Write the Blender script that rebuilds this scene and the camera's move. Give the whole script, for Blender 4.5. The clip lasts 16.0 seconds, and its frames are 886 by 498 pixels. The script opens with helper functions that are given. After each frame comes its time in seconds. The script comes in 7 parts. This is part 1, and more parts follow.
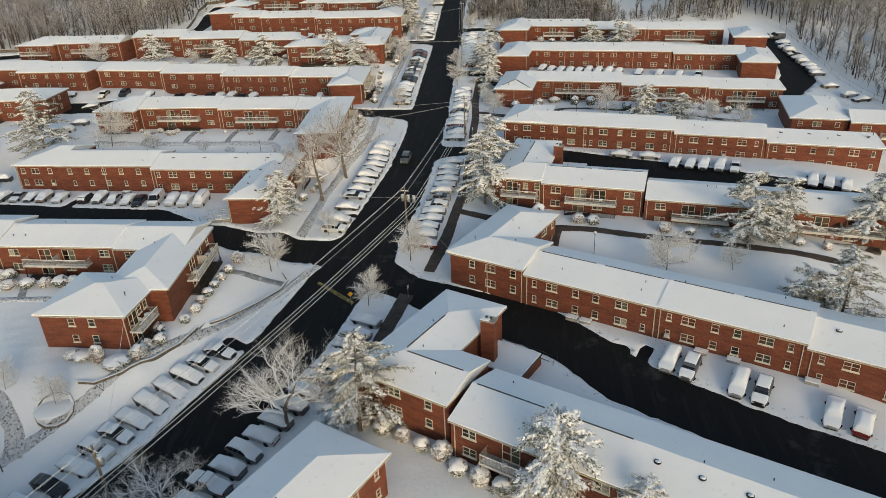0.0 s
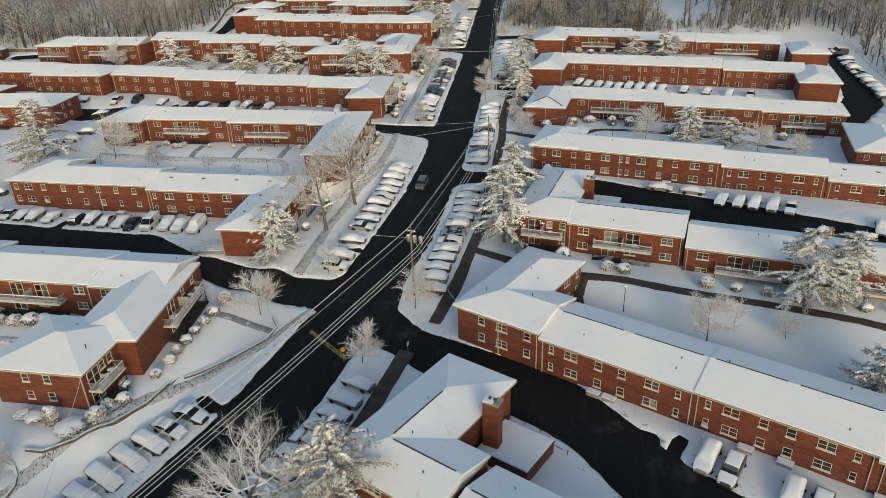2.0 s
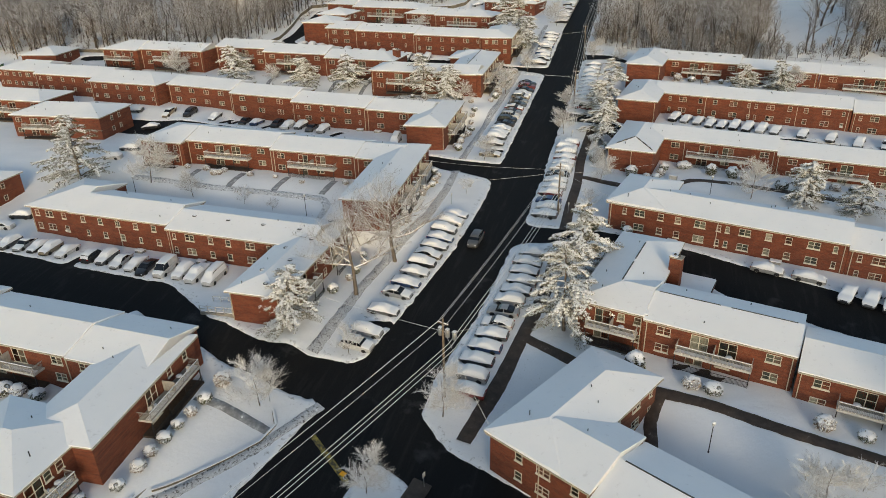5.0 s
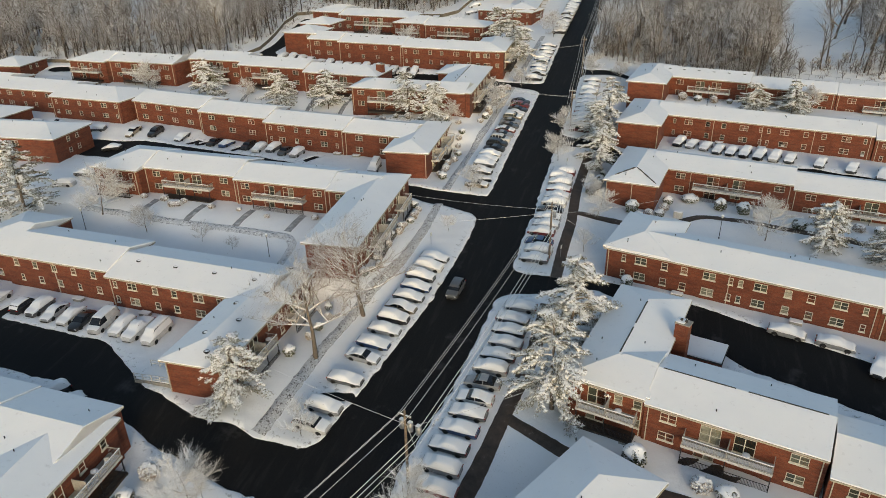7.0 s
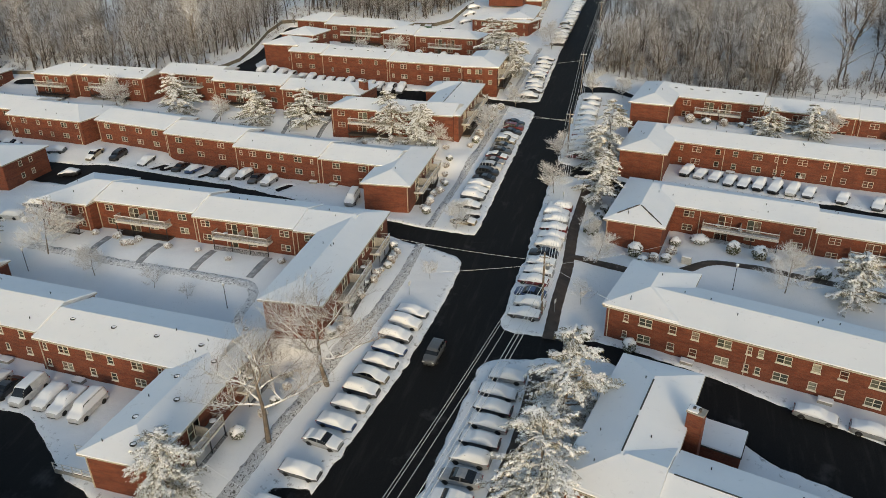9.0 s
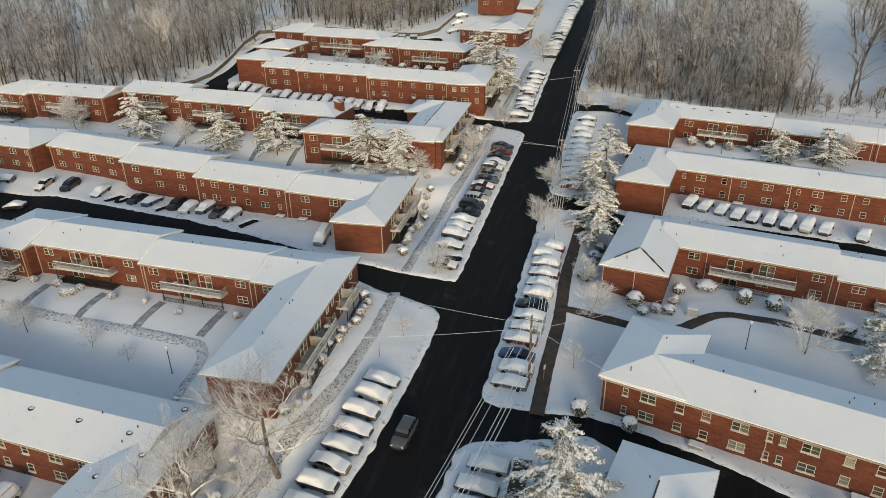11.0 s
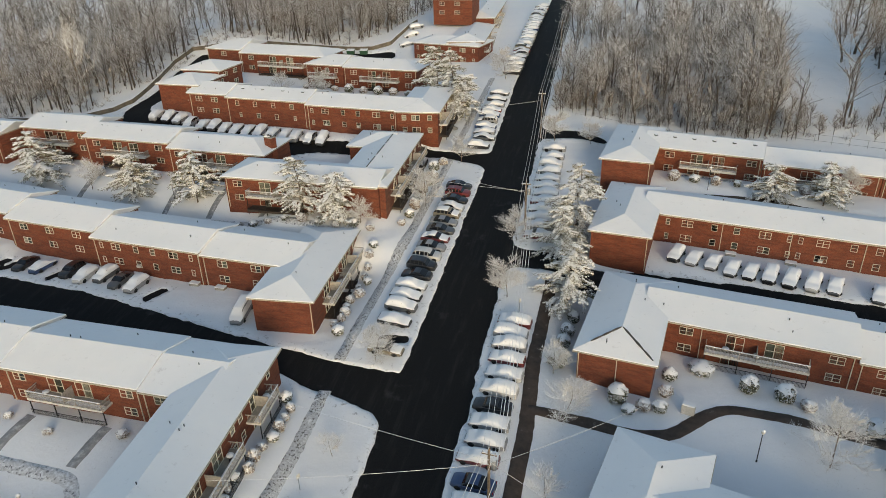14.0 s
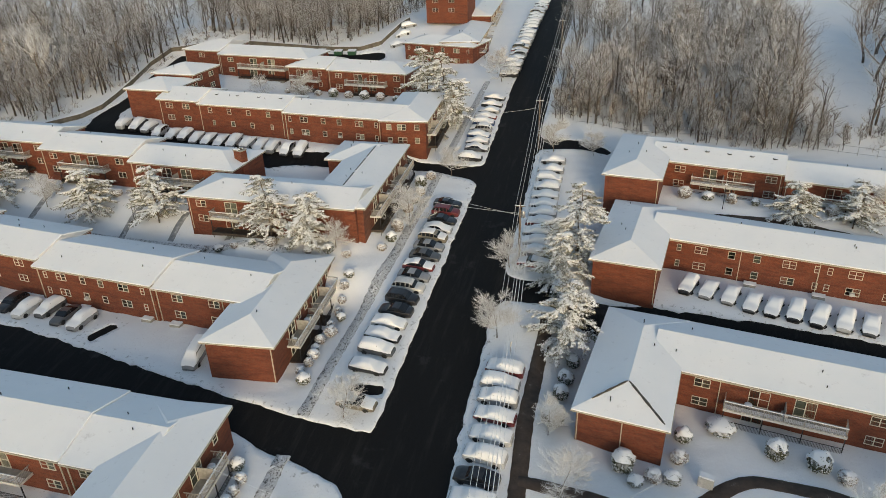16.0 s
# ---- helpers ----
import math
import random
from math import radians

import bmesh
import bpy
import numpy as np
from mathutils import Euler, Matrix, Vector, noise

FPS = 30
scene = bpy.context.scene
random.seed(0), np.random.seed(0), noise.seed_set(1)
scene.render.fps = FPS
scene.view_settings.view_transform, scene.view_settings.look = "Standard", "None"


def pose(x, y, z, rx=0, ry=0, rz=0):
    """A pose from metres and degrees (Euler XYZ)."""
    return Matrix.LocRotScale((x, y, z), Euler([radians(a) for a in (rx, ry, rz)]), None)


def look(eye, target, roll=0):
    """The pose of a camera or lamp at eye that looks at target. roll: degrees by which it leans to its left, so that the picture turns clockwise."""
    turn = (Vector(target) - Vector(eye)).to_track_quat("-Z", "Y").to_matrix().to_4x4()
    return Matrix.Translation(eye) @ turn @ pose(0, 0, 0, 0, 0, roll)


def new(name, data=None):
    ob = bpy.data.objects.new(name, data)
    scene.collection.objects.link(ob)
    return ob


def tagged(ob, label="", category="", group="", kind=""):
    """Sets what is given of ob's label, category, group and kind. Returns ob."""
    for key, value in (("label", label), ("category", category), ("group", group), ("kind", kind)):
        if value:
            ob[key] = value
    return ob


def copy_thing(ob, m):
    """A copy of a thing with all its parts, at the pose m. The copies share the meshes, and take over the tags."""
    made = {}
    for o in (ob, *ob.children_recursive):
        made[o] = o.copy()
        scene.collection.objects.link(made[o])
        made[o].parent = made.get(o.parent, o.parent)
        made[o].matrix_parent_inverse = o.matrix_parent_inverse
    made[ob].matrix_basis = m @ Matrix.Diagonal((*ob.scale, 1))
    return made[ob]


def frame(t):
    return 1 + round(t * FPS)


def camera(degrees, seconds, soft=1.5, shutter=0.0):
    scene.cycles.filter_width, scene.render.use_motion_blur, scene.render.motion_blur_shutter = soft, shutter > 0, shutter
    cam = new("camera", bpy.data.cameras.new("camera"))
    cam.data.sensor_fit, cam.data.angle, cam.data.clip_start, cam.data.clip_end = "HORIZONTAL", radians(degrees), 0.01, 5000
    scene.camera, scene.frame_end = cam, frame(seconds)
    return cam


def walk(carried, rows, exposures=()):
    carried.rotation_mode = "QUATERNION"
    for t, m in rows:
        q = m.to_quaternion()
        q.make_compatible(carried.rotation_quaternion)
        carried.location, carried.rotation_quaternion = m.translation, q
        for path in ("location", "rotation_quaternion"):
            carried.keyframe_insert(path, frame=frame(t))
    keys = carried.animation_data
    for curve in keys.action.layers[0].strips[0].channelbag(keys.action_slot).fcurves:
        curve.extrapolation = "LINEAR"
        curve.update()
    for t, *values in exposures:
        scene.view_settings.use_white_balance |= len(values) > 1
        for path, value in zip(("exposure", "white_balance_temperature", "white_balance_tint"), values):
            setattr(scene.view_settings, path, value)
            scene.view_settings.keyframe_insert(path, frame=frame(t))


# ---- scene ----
# ---- camera ----
cam = camera(65.33, 16.0, soft=0.7)
# seconds, eye (m), heading to the left, pitch up, lean
PATH = [
    (0, 0.001, 0.000, 58.000, 6.117, -25.947, -2.619),
    (0.5, 0.872, 3.789, 58.310, 8.068, -25.934, -2.478),
    (1, 1.672, 7.676, 58.691, 9.045, -26.031, -2.363),
    (1.5, 2.250, 11.514, 58.912, 9.586, -26.077, -2.250),
    (2, 2.594, 15.348, 59.159, 9.506, -26.142, -2.133),
    (2.5, 2.761, 19.173, 59.495, 14.085, -26.044, -1.849),
    (3, 3.175, 23.231, 59.828, 16.879, -26.027, -1.606),
    (3.5, 3.394, 27.176, 60.172, 16.915, -26.097, -1.511),
    (4, 3.528, 31.193, 60.513, 16.972, -26.183, -1.499),
    (6.5, 2.905, 51.285, 61.768, 17.152, -26.283, -1.246),
    (7, 2.707, 55.206, 62.042, 17.166, -26.276, -1.168),
    (7.5, 2.455, 59.000, 62.478, 17.162, -26.313, -1.132),
    (8, 2.041, 62.825, 62.843, 17.126, -26.344, -0.997),
    (8.5, 1.645, 66.729, 63.039, 17.123, -26.336, -0.925),
    (9, 1.329, 70.496, 63.295, 17.175, -26.345, -0.896),
    (11.5, -0.328, 88.874, 64.889, 16.606, -26.443, -1.271),
    (12, -0.784, 92.617, 65.306, 15.955, -26.490, -1.346),
    (12.5, -1.078, 96.433, 65.736, 16.085, -26.562, -1.409),
    (13, -1.275, 100.182, 65.956, 14.105, -26.635, -1.563),
    (13.5, -1.511, 103.960, 66.007, 14.308, -26.638, -1.666),
    (14, -1.778, 107.618, 65.600, 14.467, -26.715, -1.648),
    (14.5, -2.130, 111.402, 64.727, 14.631, -26.792, -1.722),
    (15, -2.521, 115.254, 64.010, 14.749, -26.870, -1.736),
    (15.5, -2.582, 118.671, 64.015, 14.916, -26.959, -1.762),
    (16, -2.121, 120.758, 64.611, 14.803, -27.107, -1.855),
]
walk(cam, [(t, pose(x, y, z, 0, 0, yaw) @ pose(0, 0, 0, 90 + pitch) @ pose(0, 0, 0, 0, 0, roll)) for t, x, y, z, yaw, pitch, roll in PATH], [(0, 0.38, 8600, 9), (16, 0.38, 8600, 9)])

# ---- light: a low winter sun from the south-south-east, clear sky ----
SUN_HEIGHT, SUN_FROM = 12.5, 156.5
world = bpy.data.worlds.new("sky")
scene.world = world
world.use_nodes = True
sky = world.node_tree.nodes.new("ShaderNodeTexSky")
sky.sky_type, sky.sun_disc = "NISHITA", False
sky.sun_elevation, sky.sun_rotation = radians(SUN_HEIGHT), radians(SUN_FROM)
sky.air_density, sky.dust_density, sky.ozone_density = 1.0, 0.9, 2.4
world.node_tree.nodes["Background"].inputs["Strength"].default_value = 0.185
world.node_tree.links.new(sky.outputs[0], world.node_tree.nodes["Background"].inputs["Color"])
sun = new("sun", bpy.data.lights.new("sun", "SUN"))
sun.data.energy, sun.data.angle, sun.data.color = 1.22, radians(20.0), (1.0, 0.915, 0.79)
sun.matrix_basis = look((40 * math.sin(radians(SUN_FROM)), 40 * math.cos(radians(SUN_FROM)), 40 * math.tan(radians(SUN_HEIGHT))), (0, 0, 0))


# ---- materials ----
def material(name, colour, rough=0.8, metal=0.0):
    m = bpy.data.materials.new(name)
    m.use_nodes = True
    b = m.node_tree.nodes["Principled BSDF"]
    b.inputs["Base Color"].default_value = (*colour, 1)
    b.inputs["Roughness"].default_value, b.inputs["Metallic"].default_value = rough, metal
    return m


def node(m, kind, **values):
    n = m.node_tree.nodes.new(kind)
    for key, value in values.items():
        n.inputs[key].default_value = value
    return n


def link(m, a, b):
    m.node_tree.links.new(a, b)


def noise_of(m, scale, detail=4.0, rough=0.6, space="Object"):
    co = m.node_tree.nodes.new("ShaderNodeTexCoord")
    n = node(m, "ShaderNodeTexNoise", Scale=scale, Detail=detail, Roughness=rough)
    if space == "World":
        geo = m.node_tree.nodes.new("ShaderNodeNewGeometry")
        link(m, geo.outputs["Position"], n.inputs["Vector"])
    else:
        link(m, co.outputs["Object"], n.inputs["Vector"])
    return n.outputs["Fac"]


def ramp(m, fac, *stops):
    r = m.node_tree.nodes.new("ShaderNodeValToRGB")
    e = r.color_ramp.elements
    while len(e) < len(stops):
        e.new(0.5)
    for k, (p, c) in zip(e, stops):
        k.position, k.color = p, (*c, 1) if len(c) == 3 else c
    link(m, fac, r.inputs["Fac"])
    return r.outputs["Color"]


def mixed(m, fac, a, b):
    x = m.node_tree.nodes.new("ShaderNodeMix")
    x.data_type = "RGBA"
    for slot, v in ((0, fac), (6, a), (7, b)):
        if isinstance(v, tuple):
            x.inputs[slot].default_value = (*v, 1)
        elif isinstance(v, float):
            x.inputs[slot].default_value = v
        else:
            link(m, v, x.inputs[slot])
    return x.outputs[2]


def colour_to(m, out):
    link(m, out, m.node_tree.nodes["Principled BSDF"].inputs["Base Color"])


def bumped(m, fac, strength, distance):
    b = node(m, "ShaderNodeBump", Strength=strength, Distance=distance)
    link(m, fac, b.inputs["Height"])
    link(m, b.outputs["Normal"], m.node_tree.nodes["Principled BSDF"].inputs["Normal"])


def upward(m, low, high):
    """How far a face looks up, from 0 at low to 1 at high, broken by noise: where snow can lie."""
    geo = m.node_tree.nodes.new("ShaderNodeNewGeometry")
    sep = m.node_tree.nodes.new("ShaderNodeSeparateXYZ")
    link(m, geo.outputs["Normal"], sep.inputs[0])
    r = m.node_tree.nodes.new("ShaderNodeMapRange")
    r.inputs["From Min"].default_value, r.inputs["From Max"].default_value = low, high
    link(m, sep.outputs["Z"], r.inputs["Value"])
    return r.outputs["Result"]


SNOW = (0.86, 0.875, 0.89)


def snow_material(name, grain, dirt=0.0, size=2.2, bare=0.40):
    m = material(name, SNOW, 0.75)
    big, small = noise_of(m, 0.12, 5.0, 0.6, "World"), noise_of(m, size, 6.0, 0.68, "World")
    tone = ramp(m, big, (0.3, (0.83, 0.85, 0.87)), (0.7, (0.90, 0.905, 0.91)))
    if dirt:
        spots = ramp(m, small, (bare, (0, 0, 0)), (bare + 0.14, (dirt, dirt, dirt)))
        tone = mixed(m, spots, tone, (0.20, 0.185, 0.17))
    colour_to(m, tone)
    bumped(m, small, 0.22, grain)
    return m


snow = snow_material("snow", 0.30, 0.0, 1.4)
# grass tips and litter that show through in thin places
spread, speck = noise_of(snow, 0.06, 3.0, 0.5, "World"), noise_of(snow, 5.0, 6.0, 0.75, "World")
both = snow.node_tree.nodes.new("ShaderNodeMath")
both.operation = "MULTIPLY"
link(snow, ramp(snow, spread, (0.48, (0, 0, 0)), (0.62, (1, 1, 1))), both.inputs[0])
link(snow, ramp(snow, speck, (0.60, (0, 0, 0)), (0.70, (0.75, 0.75, 0.75))), both.inputs[1])
before = snow.node_tree.nodes["Principled BSDF"].inputs["Base Color"].links[0].from_socket
colour_to(snow, mixed(snow, both.outputs[0], before, (0.30, 0.26, 0.20)))
roof_snow = snow_material("roof snow", 0.08, 0.22, 1.2, 0.60)
car_snow = snow_material("car snow", 0.06)
trodden = snow_material("trodden snow", 0.30, 0.35, 5.0)
edge_snow = snow_material("ploughed snow edge", 0.40, 0.8, 1.5, 0.56)
packed = snow_material("packed snow", 0.30, 0.35, 3.2)


def footprints(m, scale, turn, share, colour):
    """Dark dents scattered over snow: one in each cell, in a share of the cells."""
    where = m.node_tree.nodes.new("ShaderNodeNewGeometry")
    shove = node(m, "ShaderNodeTexNoise", Scale=1.4, Detail=3.0)
    pushed = node(m, "ShaderNodeVectorMath")
    pushed.operation = "ADD"
    stride = node(m, "ShaderNodeMapping", Scale=scale, Rotation=(0, 0, radians(turn)))
    prints = node(m, "ShaderNodeTexVoronoi", Scale=1.0)
    link(m, where.outputs["Position"], shove.inputs["Vector"])
    link(m, where.outputs["Position"], pushed.inputs[0])
    link(m, shove.outputs["Color"], pushed.inputs[1])
    link(m, pushed.outputs[0], stride.inputs["Vector"])
    link(m, stride.outputs[0], prints.inputs["Vector"])
    apart = m.node_tree.nodes.new("ShaderNodeSeparateColor")
    link(m, prints.outputs["Color"], apart.inputs[0])
    dent = ramp(m, prints.outputs["Distance"], (0.24, (0.95, 0.95, 0.95)), (0.42, (0.22, 0.22, 0.22)))
    before = m.node_tree.nodes["Principled BSDF"].inputs["Base Color"].links[0].from_socket
    trod = mixed(m, dent, before, colour)
    mix = m.node_tree.nodes.new("ShaderNodeMix")
    mix.data_type = "RGBA"
    link(m, ramp(m, apart.outputs[0], (share, (1, 1, 1)), (share + 0.02, (0, 0, 0))), mix.inputs[0])
    link(m, before, mix.inputs[6])
    link(m, trod, mix.inputs[7])
    colour_to(m, mix.outputs[2])


footprints(trodden, (4.4, 2.5, 1.0), 12, 0.96, (0.085, 0.078, 0.074))
footprints(packed, (3.4, 3.4, 1.0), 30, 0.42, (0.12, 0.125, 0.14))

brick = material("red brick", (0.36, 0.085, 0.04), 0.9)
co = brick.node_tree.nodes.new("ShaderNodeTexCoord")
turned = node(brick, "ShaderNodeMapping")
turned.inputs["Rotation"].default_value = (radians(90), 0, 0)
link(brick, co.outputs["Object"], turned.inputs["Vector"])
tex = node(brick, "ShaderNodeTexBrick", Scale=1.0, **{"Mortar Size": 0.010, "Brick Width": 0.22, "Row Height": 0.075, "Mortar Smooth": 0.3})
tex.inputs["Color1"].default_value, tex.inputs["Color2"].default_value = (0.192, 0.043, 0.0185, 1), (0.130, 0.029, 0.0135, 1)
tex.inputs["Mortar"].default_value = (0.18, 0.078, 0.048, 1)
link(brick, turned.outputs[0], tex.inputs["Vector"])
stain = ramp(brick, noise_of(brick, 0.45, 6.0, 0.65), (0.3, (0.72, 0.72, 0.72)), (0.7, (1.08, 1.08, 1.08)))
mul = brick.node_tree.nodes.new("ShaderNodeMix")
mul.data_type, mul.blend_type = "RGBA", "MULTIPLY"
mul.inputs[0].default_value = 1.0
link(brick, tex.outputs["Color"], mul.inputs[6])
link(brick, stain, mul.inputs[7])
courses = node(brick, "ShaderNodeMapping", Scale=(0.55, 0.55, 2.6))
link(brick, co.outputs["Object"], courses.inputs["Vector"])
cloud = node(brick, "ShaderNodeTexNoise", Scale=1.0, Detail=7.0, Roughness=0.72)
link(brick, courses.outputs[0], cloud.inputs["Vector"])
worn = brick.node_tree.nodes.new("ShaderNodeMix")
worn.data_type, worn.blend_type = "RGBA", "MULTIPLY"
worn.inputs[0].default_value = 1.0
link(brick, mul.outputs[2], worn.inputs[6])
link(brick, ramp(brick, cloud.outputs["Fac"], (0.30, (0.60, 0.55, 0.55)), (0.50, (1.0, 1.0, 1.0)), (0.72, (1.30, 1.26, 1.20))), worn.inputs[7])
colour_to(brick, worn.outputs[2])
bumped(brick, tex.outputs["Fac"], 0.25, -0.01)

trim = material("cream painted trim", (0.60, 0.56, 0.46), 0.55)
colour_to(trim, ramp(trim, noise_of(trim, 3.0), (0.3, (0.40, 0.36, 0.28)), (0.7, (0.54, 0.50, 0.41))))
gutter_paint = material("weathered gutter paint", (0.40, 0.37, 0.30), 0.5)
colour_to(gutter_paint, ramp(gutter_paint, noise_of(gutter_paint, 2.0), (0.3, (0.30, 0.27, 0.21)), (0.7, (0.46, 0.43, 0.36))))
window_trim = material("off-white window paint", (0.66, 0.64, 0.56), 0.5)
colour_to(window_trim, ramp(window_trim, noise_of(window_trim, 3.0), (0.3, (0.56, 0.53, 0.44)), (0.7, (0.70, 0.68, 0.60))))
rail_paint = material("weathered rail paint", (0.2, 0.17, 0.14), 0.6)
colour_to(rail_paint, ramp(rail_paint, noise_of(rail_paint, 3.0), (0.3, (0.26, 0.25, 0.23)), (0.7, (0.42, 0.40, 0.37))))
white_paint = material("white paint", (0.55, 0.54, 0.51), 0.5)
colour_to(white_paint, ramp(white_paint, noise_of(white_paint, 4.0), (0.3, (0.44, 0.43, 0.40)), (0.7, (0.60, 0.59, 0.56))))
window_glass = material("window glass", (0.035, 0.04, 0.045), 0.06)
which = window_glass.node_tree.nodes.new("ShaderNodeObjectInfo")
room = ramp(window_glass, which.outputs["Random"], (0.0, (0.030, 0.036, 0.032)), (0.40, (0.075, 0.085, 0.066)), (0.70, (0.15, 0.16, 0.12)), (1.0, (0.42, 0.40, 0.32)))
colour_to(window_glass, mixed(window_glass, ramp(window_glass, noise_of(window_glass, 1.6, 2.0), (0.40, (0, 0, 0)), (0.62, (0.55, 0.55, 0.55))), room, (0.045, 0.05, 0.045)))
shingle = material("dark roof shingle", (0.07, 0.065, 0.06), 0.95)
bumped(shingle, noise_of(shingle, 12.0), 0.5, 0.02)
deck_wood = material("dark stained deck boards", (0.06, 0.045, 0.035), 0.8)
colour_to(deck_wood, ramp(deck_wood, noise_of(deck_wood, 4.0), (0.3, (0.035, 0.026, 0.02)), (0.7, (0.085, 0.062, 0.045))))
concrete = material("concrete", (0.42, 0.40, 0.37), 0.9)
colour_to(concrete, ramp(concrete, noise_of(concrete, 1.3, 6.0), (0.3, (0.22, 0.21, 0.19)), (0.7, (0.36, 0.34, 0.30))))
wall_stone = material("weathered timber and stone", (0.28, 0.23, 0.17), 0.95)
colour_to(wall_stone, ramp(wall_stone, noise_of(wall_stone, 1.6, 6.0), (0.3, (0.09, 0.075, 0.055)), (0.7, (0.20, 0.17, 0.13))))
dark_metal = material("dark painted metal", (0.03, 0.03, 0.032), 0.45, 0.4)
grey_metal = material("grey galvanised metal", (0.35, 0.36, 0.37), 0.45, 0.7)
wood_pole = material("weathered pole wood", (0.16, 0.12, 0.09), 0.9)
colour_to(wood_pole, ramp(wood_pole, noise_of(wood_pole, 5.0), (0.3, (0.10, 0.075, 0.055)), (0.7, (0.22, 0.17, 0.125))))

rubber = material("tyre rubber", (0.018, 0.018, 0.018), 0.85)
rim_metal = material("wheel rim", (0.42, 0.43, 0.44), 0.35, 0.8)
car_glass = material("car glass", (0.012, 0.014, 0.017), 0.08)
lamp_red = material("red tail lens", (0.30, 0.015, 0.012), 0.25)
lamp_clear = material("clear head lens", (0.62, 0.64, 0.66), 0.15)
brown_path = material("wet brown pavement", (0.10, 0.075, 0.058), 0.7)
colour_to(brown_path, ramp(brown_path, noise_of(brown_path, 0.8, 7.0, 0.7, "World"), (0.35, (0.042, 0.028, 0.021)), (0.62, (0.085, 0.060, 0.045)), (0.85, (0.40, 0.38, 0.36))))
wet_walk = material("wet grey concrete", (0.2, 0.2, 0.2), 0.6)
colour_to(wet_walk, ramp(wet_walk, noise_of(wet_walk, 1.1, 6.0, 0.65, "World"), (0.35, (0.20, 0.205, 0.21)), (0.55, (0.34, 0.345, 0.35)), (0.70, (0.66, 0.67, 0.68))))
green_paint = material("green painted steel", (0.03, 0.10, 0.05), 0.5)

asphalt = material("wet asphalt", (0.03, 0.03, 0.032), 0.8)
asphalt.node_tree.nodes["Principled BSDF"].inputs["Specular IOR Level"].default_value = 0.15
fine, patch = noise_of(asphalt, 9.0, 6.0, 0.7, "World"), noise_of(asphalt, 0.18, 8.0, 0.62, "World")
base = ramp(asphalt, fine, (0.3, (0.006, 0.006, 0.0065)), (0.7, (0.016, 0.016, 0.0165)))
slush = ramp(asphalt, patch, (0.60, (0, 0, 0)), (0.80, (0.35, 0.35, 0.35)))
colour_to(asphalt, mixed(asphalt, slush, base, (0.16, 0.16, 0.165)))
bumped(asphalt, fine, 0.3, 0.02)
# faint wheel streaks along the road
geo = asphalt.node_tree.nodes.new("ShaderNodeNewGeometry")
along = node(asphalt, "ShaderNodeMapping", Scale=(1.1, 0.045, 1.0), Rotation=(0, 0, radians(4)))
link(asphalt, geo.outputs["Position"], along.inputs["Vector"])
streak = node(asphalt, "ShaderNodeTexNoise", Scale=1.0, Detail=6.0, Roughness=0.7)
link(asphalt, along.outputs[0], streak.inputs["Vector"])
before = asphalt.node_tree.nodes["Principled BSDF"].inputs["Base Color"].links[0].from_socket
colour_to(asphalt, mixed(asphalt, ramp(asphalt, streak.outputs["Fac"], (0.52, (0, 0, 0)), (0.76, (0.22, 0.22, 0.22))), before, (0.075, 0.07, 0.068)))
# the dirty fringe where ploughed snow melts onto the road
edge = asphalt.node_tree.nodes.new("ShaderNodeAttribute")
edge.attribute_name = "snow_distance"
melt = noise_of(asphalt, 1.3, 8.0, 0.72, "World")
ragged = asphalt.node_tree.nodes.new("ShaderNodeMath")
ragged.operation = "MULTIPLY_ADD"
ragged.inputs[1].default_value, ragged.inputs[2].default_value = 2.6, -1.35
link(asphalt, melt, ragged.inputs[0])
reach = asphalt.node_tree.nodes.new("ShaderNodeMath")
reach.operation = "SUBTRACT"
link(asphalt, ragged.outputs[0], reach.inputs[0])
link(asphalt, edge.outputs["Fac"], reach.inputs[1])
before = asphalt.node_tree.nodes["Principled BSDF"].inputs["Base Color"].links[0].from_socket
colour_to(asphalt, mixed(asphalt, ramp(asphalt, reach.outputs[0], (0.0, (0, 0, 0)), (0.12, (0.16, 0.16, 0.16)), (0.32, (0.85, 0.85, 0.85))), before, (0.42, 0.425, 0.43)))
yellow_line = material("worn yellow paint", (0.30, 0.24, 0.05), 0.8)
colour_to(yellow_line, ramp(yellow_line, noise_of(yellow_line, 2.5, 6.0), (0.42, (0.05, 0.045, 0.03)), (0.62, (0.36, 0.28, 0.06))))


def snowy(name, dark, light, low, high, rough=0.9, scale=3.0, clumps=0.0):
    """A rough natural surface with snow lying where it looks up, in clumps of the given size."""
    m = material(name, dark, rough)
    body = ramp(m, noise_of(m, scale, 5.0, 0.7), (0.3, dark), (0.7, light))
    lying = upward(m, low, high)
    if clumps:
        shed = m.node_tree.nodes.new("ShaderNodeMath")
        shed.operation = "MULTIPLY"
        link(m, lying, shed.inputs[0])
        link(m, ramp(m, noise_of(m, clumps, 3.0, 0.6), (0.34, (0.30, 0.30, 0.30)), (0.52, (1, 1, 1))), shed.inputs[1])
        lying = shed.outputs[0]
    colour_to(m, mixed(m, lying, body, SNOW))
    return m


